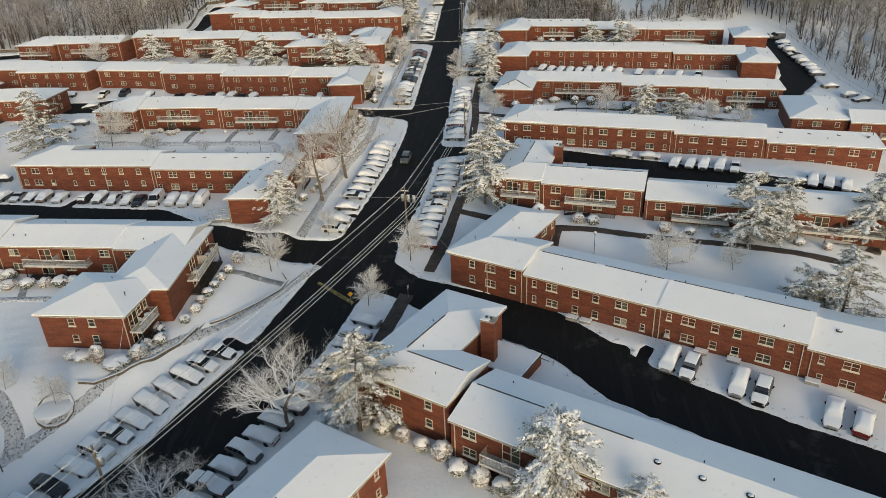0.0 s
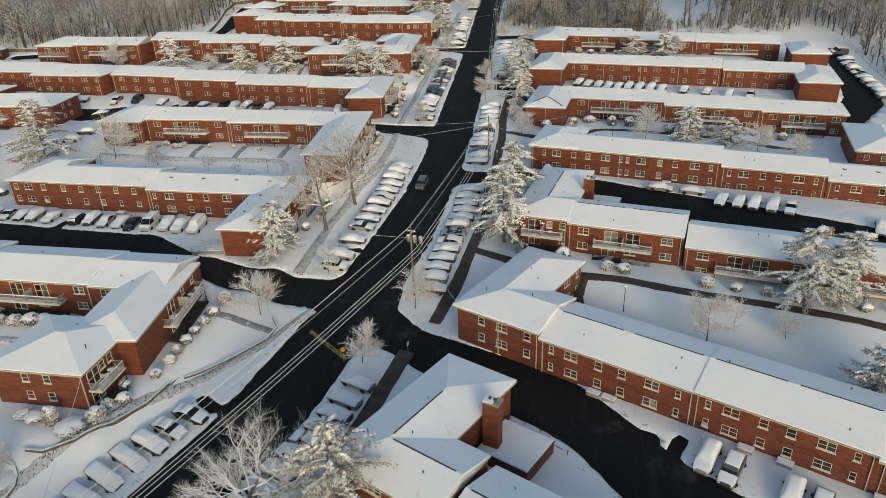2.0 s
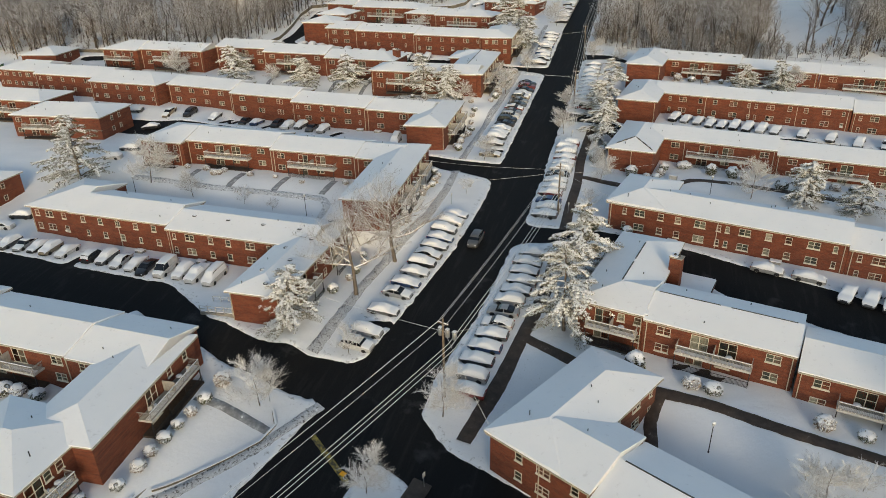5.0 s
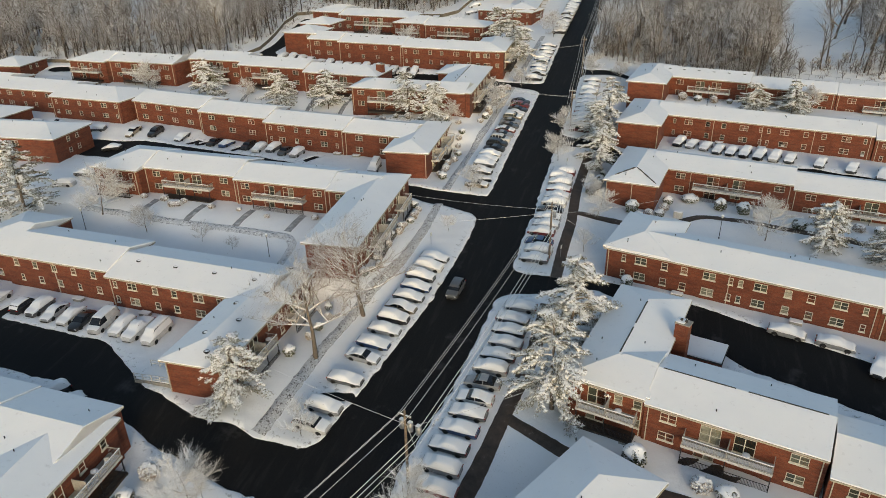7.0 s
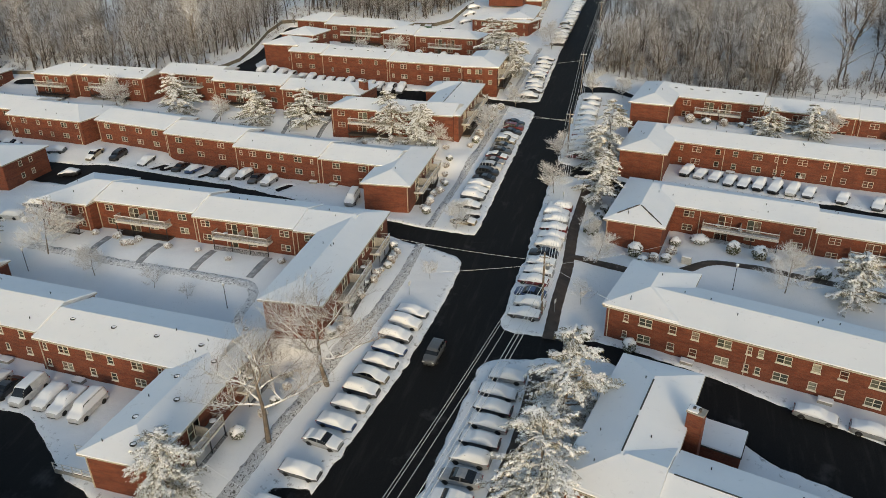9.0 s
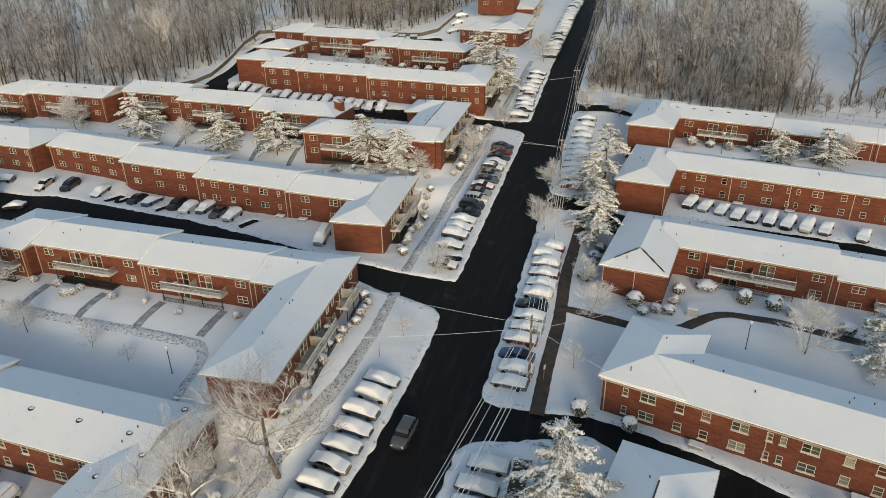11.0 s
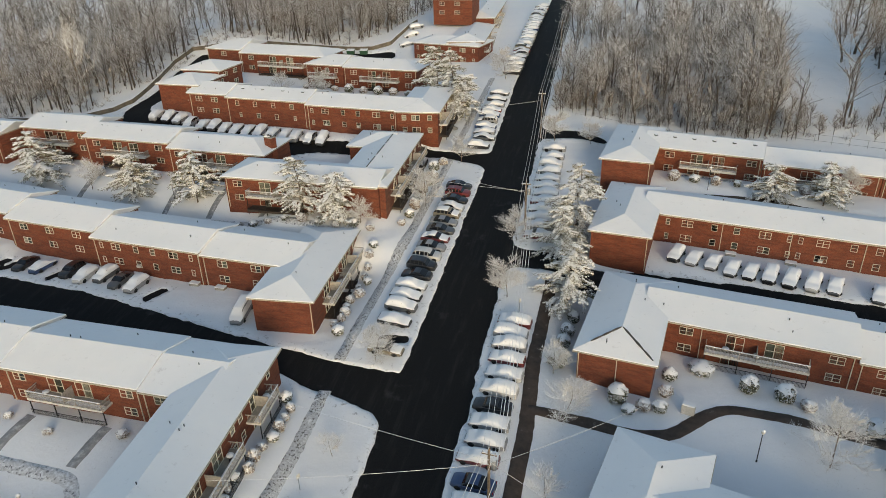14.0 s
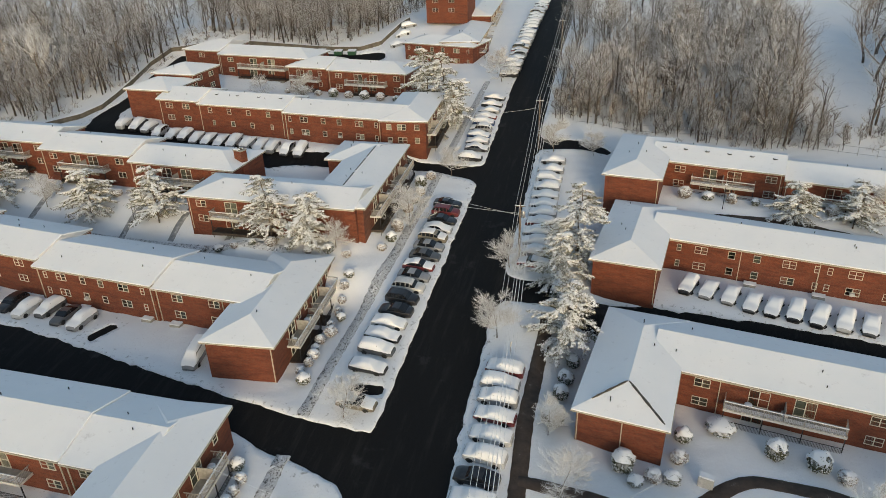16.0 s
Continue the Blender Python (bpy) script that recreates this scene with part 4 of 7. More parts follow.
block(h, -45.6, 240.6, 4, 9.4, 21.0, 27.0, "v", H2, south="lot", east="gallery", seed=29)
block(h, -66.6, 243.2, -5, 25, 10.8, 27.0, "u", south="lot", span=(0.6, 21.0), pipes=(0.4, 20.8), seed=30)
block(h, -87, 245.3, -5, 20.5, 10.8, 27.4, "u", south="single", pipes=(0.4, 20.0), fans=4, seed=31)
block(h, -97.2, 246.3, -5, 10.4, 10.8, 27.8, "u", south="doubles", pipes=(0.6,), seed=32)
block(h, -107.0, 249.2, -3, 11.6, 11.4, 28.9, "u", H2, south="one", span=(7.0, 11.0), east="gallery", east_span=(5.5, 11.0), pipes=(9.6,), seed=33)
block(h, -106.2, 258.6, -3, 11.2, 10.6, 30.2, "v", H2, east="doubles", pipes=(10.6,), seed=95)
h = house_at(-85, 285, COURT_LABEL)
block(h, -114.6, 284.2, -8, 11.8, 13.0, 30.4, "u", (True, False), south="one", pipes=(0.6, 11.2), seed=34)
block(h, -103.0, 282.0, -7, 27, 10.8, 29.8, "u", (False, True), south="court", pipes=(0.4, 26.4), seed=35)
block(h, -80.7, 274.8, -7, 11.0, 11.6, 28.8, "u", (True, False), south="gallery", pipes=(0.6,), seed=36)
block(h, -69.6, 273.6, -6, 20.5, 10.8, 28.5, "u", (False, True), south="court", pipes=(0.4, 19.8), seed=37)
h = house_at(-46, 320, COURT_LABEL)
block(h, -59.5, 302.5, -13, 21, 11, 29.6, "u", (True, True), south="lot", seed=38)
block(h, -48.6, 300, 4, 10.5, 30, 30.4, "v", H2, east="gallery", seed=39)
block(h, -50.6, 328, 4, 10.5, 40, 32.6, "v", H2, east="gallery", seed=96)
block(h, -58.5, 322, 0, 13.0, 12, 38.9, "u", H2, south="doubles", span=(1.0, 10.5), seed=40)
h = house_at(-130, 131, LABEL)
block(h, -140, 130.5, 2, 21, 13, 14.0, "u", (False, True), east="pairs", south="pairs", seed=41)
h = house_at(-150, 176, COURT_LABEL)
block(h, -146.5, 168.2, 5, 25, 13.2, 18.0, "u", (True, True), south="court", span=(0.6, 16), east="pairs", seed=42)
block(h, -172, 179.8, 0, 24, 12, 18.2, "u", (True, True), south="court", seed=43)
# east of the road, from the south
h = house_at(-22, 47, LABEL)
block(h, -32.1, 36.8, -27, 10.2, 24, 8.3, "v", H2, east="lot", seed=44)
h = house_at(5, 66, COURT_LABEL)
block(h, -16.95, 71.07, -28, 9.7, 17.0, 9.204, "v", (False, 7.0), bare_ridge=True, seed=45)
block(h, -19.23, 66.79, -28, 14.0, 9.7, 9.2, "u", (True, False), south="lot", pipes=(13.4,), bare_ridge=True, seed=44)
block(h, -6.6, 58.9, -28, 19.4, 10.6, 8.4, "u", (False, False), south="court", span=(0.5, 19), pipes=(0.5, 19.0), bare_ridge=True, seed=46)
block(h, 10.55, 49.8, -28, 21, 10.6, 8.4, "u", south="court", pipes=(0.5,), fans=5, seed=47)
block(h, 29.1, 40.0, -28, 40, 10.6, 8.2, "u", (False, True), south="court", fans=6, seed=48)
h = house_at(15, 90, LABEL)
block(h, -9.8, 95.8, -27, 9.8, 21, 10.6, "v", H2, east="lot", seed=49)
block(h, -9.6, 95.7, -27.5, 13.0, 10.6, 10.5, "u", (True, False), south="lot", span=(3.0, 12.6), pipes=(6.8, 12.6), seed=50)
block(h, 2.0, 89.6, -27.5, 19.6, 10.6, 9.9, "u", south="lot", pipes=(0.4, 19.3), bare_ridge=True, seed=51)
block(h, 19.4, 80.5, -27.5, 18.0, 10.6, 10.0, "u", south="lot", pipes=(0.4, 17.6), bare_ridge=True, seed=52)
block(h, 35.4, 72.2, -27.5, 22, 10.6, 9.4, "u", (False, True), south="lot", pipes=(0.6,), fans=4, seed=53)
h = house_at(16, 120, COURT_LABEL)
block(h, -3.3, 121.0, -13, 9.2, 10.6, 13.4, "u", (True, False), south="gallery", span=(1.5, 9.2), pipes=(8.9,), seed=54)
block(h, -3.3, 121.2, -12, 9.6, 23.6, 13.5, "v", (True, True), bare_ridge=True, seed=55)
block(h, 5.7, 118.7, -13.5, 18.0, 10.6, 13.1, "u", south="court", pipes=(0.4, 17.6), bare_ridge=True, seed=56)
block(h, 23.3, 113.4, -13.5, 18.4, 10.6, 12.0, "u", south="court", pipes=(0.4, 18.0), seed=57)
block(h, 41.2, 109.0, -13.5, 24, 10.6, 11.9, "u", (False, True), south="court", pipes=(0.4,), fans=4, seed=58)
h = house_at(26, 150, LABEL)
block(h, -1.8, 152.7, -13, 9.8, 14.5, 15.3, "v", H2, seed=59)
block(h, -1.7, 152.7, -14, 36.9, 10.6, 15.1, "u", (True, False), south="lot", span=(2.5, 36), pipes=(0.7, 18.3, 36.4), seed=60)
block(h, 34.2, 143.8, -14, 17.8, 10.6, 14.4, "u", south="lot", pipes=(0.5, 17.3), seed=61)
block(h, 51.6, 139.4, -14, 21, 10.6, 13.6, "u", (False, True), south="lot", pipes=(0.5,), fans=4, seed=62)
h = house_at(20, 188, COURT_LABEL)
roof = block(h, -4.1, 178.5, -8.5, 9.9, 21.2, 16.4, "v", H2, pipes=(0.6, 5.2), seed=63)
melted_hips(roof, 9.9)
block(h, 4.0, 188.2, -10, 25.3, 10.6, 16.3, "u", south="court", span=(3.6, 25), pipes=(7.6, 24.8), seed=64)
block(h, 29.0, 183.9, -10, 21.5, 10.6, 15.5, "u", south="court", pipes=(0.4, 21.0), seed=65)
block(h, 50.2, 180.3, -10, 18, 10.6, 15.1, "u", (False, True), south="court", pipes=(0.4,), seed=66)
h = house_at(68, 160, COURT_LABEL)
block(h, 60.8, 153.5, -12, 12, 20, 14.6, "v", H2, south="lot", seed=67)
block(h, 72.0, 150.0, -14, 24, 10.6, 14.4, "u", (False, True), south="court", seed=68)
h = house_at(26, 214, LABEL)
block(h, -4.1, 206.4, -8, 9.5, 21.5, 19.6, "v", H2, pipes=(8.9,), seed=69)
block(h, 4.0, 215.7, -11, 43.2, 10.6, 19.4, "u", south="lot", span=(3.6, 42.6), pipes=(12.6, 22.5, 32.4, 42.6), seed=70)
block(h, 46.6, 207.2, -11, 19.4, 10.6, 18.9, "u", south="lot", pipes=(0.5,), seed=71)
block(h, 61.6, 194.2, -10, 9.6, 20, 18.6, "v", H2, seed=72)
h = house_at(26, 237, COURT_LABEL)
block(h, -3.6, 229.2, -8, 9.4, 21.8, 23.4, "v", H2, pipes=(8.8,), seed=73)
block(h, 4.0, 238.5, -11.5, 21.2, 10.6, 23.1, "u", south="court", span=(3.4, 21), pipes=(20.8,), fans=6, seed=74)
block(h, 24.9, 234.1, -11.5, 18.5, 10.6, 22.3, "u", south="court", pipes=(0.4, 18.0), seed=75)
block(h, 43.2, 230.4, -11.5, 22.5, 10.6, 22.2, "u", south="court", pipes=(0.4,), seed=76)
block(h, 64.5, 213.0, -10, 9.6, 16, 22.0, "v", H2, seed=77)


def chimney(house, x, y, foot, head, wide=1.0):
    local = house.matrix_basis.inverted() @ pose(x, y, 0, 0, 0, -20)
    c = add("chimney", boxes("chimney", brick, (-wide * 0.7, wide * 0.7, -wide / 2, wide / 2, foot, head)), house, local, "square red brick chimney")
    add("chimney_cap", boxes("chimney_cap", concrete, (-wide * 0.78, wide * 0.78, -wide * 0.58, wide * 0.58, head, head + 0.16)), c)
    add("cap_snow", rounded_box("cap_snow", car_snow, -wide * 0.74, wide * 0.2, -wide * 0.54, wide * 0.54, head + 0.16, head + 0.3, 0.05), c)
    for k in (-0.3, 0.3):
        add("flue", boxes("flue", shingle, (k - 0.14, k + 0.14, -0.14, 0.14, head + 0.1, head + 0.5)), c)


def annex(house, x, y, turn, length, depth, head):
    """A low flat-roofed brick annex on the lot side, with a railed ramp along it."""
    local = house.matrix_basis.inverted() @ pose(x, y, head, 0, 0, turn)
    low = float(ground(x, y)) - head - 0.6
    add("annex_wall", boxes("annex_wall", brick, (0, length, 0, depth, low, -0.08)), house, local)
    add("annex_roof", boxes("annex_roof", shingle, (-0.12, length + 0.12, -0.12, depth + 0.12, -0.08, 0.06)), house, local)
    add("annex_snow", rounded_box("annex_snow", roof_snow, -0.08, length + 0.02, -0.08, depth + 0.02, 0.06, 0.24, 0.06), house, local)
    for q in (0.5, 1.9):
        v, f = [], []
        tube_into(v, f, [(-0.8, depth + q, low + 1.7), (length * 0.8, depth + q, low + 1.55), (length * 1.15, depth + q, low + 1.3)], [0.045, 0.045, 0.045], 6)
        add("ramp_rail", mesh_of("ramp_rail", v, f, dark_metal), house, local)
        for k in range(5):
            add("rail_post", boxes("rail_post", dark_metal, (-0.03, 0.03, -0.03, 0.03, low, low + 1.55)), house, local @ pose(-0.6 + k * (length * 1.7) / 5 * 0.98, depth + q, 0))


HOUSES = [o for o in scene.objects if o.name.startswith("apartment_house")]
annex(HOUSES[14], -4.2, 74.1, -28, 6.35, 5.9, 5.2)
annex(HOUSES[16], 9.4, 134.7, -14, 5.6, 4.6, 10.0)
chimney(HOUSES[14], -2.6, 75.0, 2.5, 11.3, 1.3)
chimney(HOUSES[16], 9.6, 132.5, 6.5, 15.8, 1.2)
chimney(HOUSES[6], -65.0, 223.0, 17, 26.3, 1.3)


# ---- parked cars under snow ----
# kind: length, half width, then stations along the car: share of length, belt height, roof height (0 where there is no cabin)
CAR_SHAPES = {
    "sedan": (4.7, 0.91, [(0.0, 0.50, 0), (0.012, 0.66, 0), (0.05, 0.76, 0), (0.15, 0.86, 0), (0.25, 0.92, 0), (0.28, 0.94, 0.96), (0.36, 0.95, 1.24), (0.44, 0.96, 1.42), (0.55, 0.97, 1.46), (0.66, 0.98, 1.42), (0.75, 1.0, 1.26), (0.85, 1.02, 1.05), (0.93, 1.01, 0), (0.985, 0.94, 0), (1.0, 0.60, 0)]),
    "suv": (4.6, 0.94, [(0.0, 0.58, 0), (0.012, 0.80, 0), (0.05, 0.94, 0), (0.14, 1.02, 0), (0.22, 1.07, 0), (0.25, 1.09, 1.11), (0.33, 1.10, 1.45), (0.41, 1.11, 1.66), (0.54, 1.12, 1.72), (0.70, 1.13, 1.71), (0.84, 1.14, 1.64), (0.91, 1.14, 1.50), (0.97, 1.12, 1.16), (0.99, 1.02, 0), (1.0, 0.66, 0)]),
    "van": (5.4, 1.0, [(0.0, 0.6, 0), (0.01, 0.88, 0), (0.05, 1.04, 0), (0.11, 1.14, 0), (0.15, 1.18, 1.20), (0.22, 1.2, 1.70), (0.28, 1.2, 2.04), (0.45, 1.2, 2.12), (0.70, 1.2, 2.12), (0.88, 1.2, 2.08), (0.96, 1.2, 1.98), (0.99, 1.15, 1.25), (1.0, 0.7, 0)]),
    "pickup": (5.6, 0.98, [(0.0, 0.62, 0), (0.012, 0.90, 0), (0.05, 1.04, 0), (0.15, 1.10, 0), (0.23, 1.13, 0), (0.27, 1.14, 1.18), (0.33, 1.14, 1.56), (0.39, 1.14, 1.80), (0.50, 1.14, 1.84), (0.59, 1.14, 1.80), (0.64, 1.12, 1.18), (0.80, 1.10, 0), (0.985, 1.08, 0), (1.0, 0.8, 0)]),
}
verts, faces = [], []
tube_into(verts, faces, [(0, -0.11, 0), (0, -0.11, 0), (0, 0.11, 0), (0, 0.11, 0)], [0.20, 0.33, 0.33, 0.20], 11)
# dark half-disc standing in for the shaded wheel arch opening above the tyre
for side in (-0.118, 0.118):
    n = len(verts)
    verts += [(0.41 * math.cos(math.pi * k / 8), side, 0.41 * math.sin(math.pi * k / 8)) for k in range(9)]
    faces.append(tuple(range(n, n + 9)))
TYRE = mesh_of("wheel", verts, faces, rubber)
verts, faces = [], []
tube_into(verts, faces, [(0, -0.115, 0), (0, 0.115, 0)], [0.2, 0.2], 10)
faces.append(tuple(range(10))[::-1])
RIM = mesh_of("rim", verts, faces, rim_metal)
LAMP = {k: rounded_box(k, m, -0.05, 0.05, -0.2, 0.2, -0.07, 0.07, 0.03, 1) for k, m in (("headlight", lamp_clear), ("taillight", lamp_red))}
BODIES = {}


def loft(rings, close_ends=True):
    verts, faces, n = [v for r in rings for v in r], [], len(rings[0])
    for k in range(len(rings) - 1):
        for s in range(n):
            a, b = k * n + s, k * n + (s + 1) % n
            faces.append((a, a + n, b + n, b))
    if close_ends:
        faces += [tuple(range(n)), tuple(range((len(rings) - 1) * n, len(rings) * n))[::-1]]
    return verts, faces


def car_parts(kind, colour, cover):
    if (kind, "glass") not in BODIES:
        length, w, st = CAR_SHAPES[kind]
        xs = lambda f: length / 2 - f * length
        half = ((0.84, 0.20, 0), (0.96, 0.26, 0), (1.0, 0.42, 0), (1.0, -0.30, 1), (0.985, -0.14, 1), (0.93, -0.04, 1), (0.80, 0.0, 1), (0.40, 0.025, 1))
        ring = lambda x, hw, z: [(x, -hw * a, max(q + z * up, 0.2) if q or up else q) for a, q, up in half] + [(x, hw * a, max(q + z * up, 0.2)) for a, q, up in half[::-1]]
        taper = lambda f: w * (1 - 0.24 * max(0, 1 - f / 0.15) ** 2.2 - 0.18 * max(0, (f - 0.86) / 0.14) ** 2.2)
        BODIES[kind, "hull"] = loft([ring(xs(f), taper(f), b) for f, b, r in st])
        cab = [(f, b, r) for f, b, r in st if r]
        rings = []
        for f, b, r in cab:
            r = max(r, b + 0.03)
            hw, k = taper(f), (r - b) / 0.6
            t = hw * (0.93 - 0.17 * min(1, k))
            rings.append([(xs(f), -hw * 0.93, b - 0.02), (xs(f), -t, r - 0.06 * min(1, k)), (xs(f), -t * 0.85, r), (xs(f), t * 0.85, r), (xs(f), t, r - 0.06 * min(1, k)), (xs(f), hw * 0.93, b - 0.02)])
        v, f_ = loft(rings)
        BODIES[kind, "glass"] = mesh_of("windows", v, f_, car_glass)
        # roof skin, and the pillars between the side windows
        v, f_ = [], []
        inner = [r for r, (f, b, z) in zip(rings, cab) if z - b > 0.3]
        if kind == "van":
            # closed sides behind the doors
            m = len(inner) - 2
            v = [(x, y * 1.01, z + 0.014) for a in inner[2:] for x, y, z in a]
            f_ = [(k * 6 + q, k * 6 + q + 6, k * 6 + q + 7, k * 6 + q + 1) for k in range(m - 1) for q in range(5)]
            inner = []
        for a in inner:
            v += [(x, y, z + 0.014) for x, y, z in a[1:5]]
        for k in range(len(inner) - 1):
            for q in range(3):
                f_.append((k * 4 + q, k * 4 + q + 4, k * 4 + q + 5, k * 4 + q + 1))
        for k in range(1, len(inner) - 1):
            for low, high in ((0, 1), (5, 4)):
                n, a, out = len(v), inner[k], -0.012 if low == 0 else 0.012
                wide = 0.05
                v += [(a[low][0] - wide, a[low][1] + out, a[low][2]), (a[low][0] + wide, a[low][1] + out, a[low][2]), (a[high][0] + wide, a[high][1] + out, a[high][2]), (a[high][0] - wide, a[high][1] + out, a[high][2])]
                f_.append((n, n + 1, n + 2, n + 3))
        BODIES[kind, "skin"] = (v, f_)
    for skin_key, name, smooth in (("hull", "body", True), ("skin", "roof_panel", False)):
        key = (kind, colour, name)
        if key not in BODIES:
            BODIES[key] = mesh_of(name, *BODIES[kind, skin_key], PAINTS[colour], smooth)
    key = (kind, "snow", cover)
    if key not in BODIES and cover:
        length, w, st = CAR_SHAPES[kind]
        prof_x = [f for f, b, r in st]
        prof_z = [max(b, r) for f, b, r in st]
        fine = np.linspace(0, 1, 101)
        curve = np.interp(fine, prof_x, prof_z)
        for _ in range(14 if cover == 2 else 3):
            curve[1:-1] = np.maximum((curve[:-2] + 2 * curve[1:-1] + curve[2:]) / 4, np.interp(fine[1:-1], prof_x, prof_z) - 0.02)
        rings, rng = [], random.Random(len(kind) * 10 + cover)
        for k in range(33):
            f = 0.012 + 0.976 * k / 32
            z = float(np.interp(f, fine, curve))
            hw_body = w * (1 - 0.24 * max(0, 1 - f / 0.15) ** 2.2 - 0.18 * max(0, (f - 0.86) / 0.14) ** 2.2)
            belt = float(np.interp(f, [q for q, _, _ in st], [b for _, b, _ in st]))
            tall = min(1, max(0, (z - belt) / 0.55))
            edge = min(1, (k + 0.3) / 3, (32.3 - k) / 3) ** 0.7
            x = length / 2 - f * length
            if cover == 2:
                # one smooth blanket down to the waist
                t, low = 0.15 * edge + rng.uniform(-0.006, 0.006), belt - 0.10 * edge + rng.uniform(-0.03, 0.03)
                roof_hw = hw_body * (0.84 - 0.12 * tall)
                side = [(hw_body * 1.005, low), (hw_body * 1.02, low + 0.08), (hw_body * 0.985, belt + 0.55 * t), (hw_body * 0.93, belt + (z - belt) * 0.34 + t * 0.75), (roof_hw * 1.03, belt + (z - belt) * 0.80 + t * 0.75), (roof_hw * 0.88, z + t * 0.88), (roof_hw * 0.45, z + t)]
            else:
                # a thick layer on the level parts; a clear windscreen where the car was swept
                slope = abs(np.interp(f + 0.02, prof_x, prof_z) - np.interp(f - 0.02, prof_x, prof_z)) / 0.04
                hw, t = hw_body * (0.97 - 0.17 * tall), (0.11 if cover == 1 else 0.09) * edge + rng.uniform(-0.008, 0.008)
                if slope > 1.2 and tall > 0.1 and cover == 1:
                    t, hw = (-0.06, hw * 0.93) if f < 0.5 else (0.02, hw * 0.95)
                side = [(hw * 0.98, z - 0.09), (hw * 1.01, z - 0.01), (hw * 0.97, z + t * 0.5), (hw * 0.86, z + t * 0.85), (hw * 0.66, z + t * 0.95), (hw * 0.45, z + t), (hw * 0.2, z + t * 1.03)]
            rings.append([(x, -a, b) for a, b in side] + [(x, a, b) for a, b in side[::-1]])
        v, f_ = loft(rings)
        BODIES[key] = mesh_of("snow_cover", v, f_, car_snow, True)


MADE = {}
NAMES = {"sedan": "saloon car", "suv": "tall estate car", "van": "panel van", "pickup": "pickup truck"}


def car(kind, colour, cover, x, y, heading, group):
    dx, dy = math.cos(radians(heading)), math.sin(radians(heading))
    g = lambda a, b: float(ground(x + a, y + b))
    pitch = math.degrees(math.atan2(g(2 * dx, 2 * dy) - g(-2 * dx, -2 * dy), 4))
    roll = math.degrees(math.atan2(g(-dy, dx) - g(dy, -dx), 2))
    at = pose(x, y, g(0, 0) + 0.05, 0, 0, heading) @ pose(0, 0, 0, roll, -pitch, 0)
    far = y > 238 or x < -100 or x > 55
    key = (kind, colour, cover, group, far, y < 160, y < 150 and x > -60)
    if key in MADE:
        return copy_thing(MADE[key], at)
    car_parts(kind, colour, cover)
    state = {0: "swept clear of snow", 1: "with snow on roof and bonnet", 2: "buried under thick smooth snow", 3: "with snow over roof, screens and bonnet"}[cover]
    c = empty("car" if kind != "van" and kind != "pickup" else kind if kind == "van" else "pickup_truck", at, f"{colour} {NAMES[kind]} parked {state}", "car", group)
    add("body", BODIES[kind, colour, "body"], c)
    add("window", BODIES[kind, "glass"], c)
    add("roof_panel", BODIES[kind, colour, "roof_panel"], c)
    if cover:
        add("snow_cover", BODIES[kind, "snow", cover], c)
    length, w, st = CAR_SHAPES[kind]
    for f in (0.19, 0.79):
        for s in (-1, 1):
            wheel = add("wheel", TYRE, c, pose(length / 2 - f * length, s * (w - 0.105), 0.33))
            if not far and y < 150 and x > -60:
                add("rim", RIM, wheel)
    for s in (-1, 1) if not far and y < 160 else ():
        add("headlight", LAMP["headlight"], c, pose(length / 2 - 0.05, s * w * 0.64, st[1][1] - 0.08, 0, 0, -s * 20))
        add("taillight", LAMP["taillight"], c, pose(-length / 2 + 0.04, s * w * 0.74, st[-2][1] - 0.16))
    # dark bumpers, also standing in for shade and grille at the lower ends
    if not far and y < 160:
        add("front_bumper", rounded_box("front_bumper", rubber, length / 2 - 0.20, length / 2 + 0.015, -w * 0.70, w * 0.70, 0.22, 0.42, 0.05, 1), c)
        add("rear_bumper", rounded_box("rear_bumper", rubber, -length / 2 - 0.02, -length / 2 + 0.16, -w * 0.76, w * 0.76, 0.24, 0.46, 0.04, 1), c)
    MADE[key] = c
    return c


def parking(group, heading, places, seed, fixed=None, flip=0.5):
    """A row of cars; fixed: place number to kind, colour, cover."""
    rng = random.Random(seed)
    for k, (x, y) in enumerate(places):
        kind = rng.choices(["sedan", "suv"], [0.55, 0.45])[0]
        colour = rng.choices(["white", "silver", "grey", "black", "blue", "red", "tan"], [0.12, 0.24, 0.27, 0.24, 0.05, 0.05, 0.03])[0]
        cover = rng.choices([1, 2, 3], [0.04, 0.86, 0.10])[0]
        if fixed and k in fixed:
            kind, colour, cover = fixed[k]
        turn = heading + rng.uniform(-2, 2) + (180 if rng.random() < flip else 0)
        car(kind, colour, cover, x + rng.uniform(-0.1, 0.1), y, turn, group)


WEST, EAST = "cars parked along the west kerb", "cars parked along the east kerb"
parking(WEST, -17, [(-53.6, 51.9), (-52.0, 54.6), (-50.5, 57.4), (-49.2, 59.9), (-48.1, 62.5), (-46.9, 64.9), (-46.0, 67.5), (-44.6, 70.3), (-43.4, 72.9), (-42.1, 75.4), (-40.6, 78.0)], 1, {1: ("sedan", "black", 0), 2: ("sedan", "white", 2), 9: ("sedan", "white", 1), 10: ("sedan", "black", 1)}, 0.2)
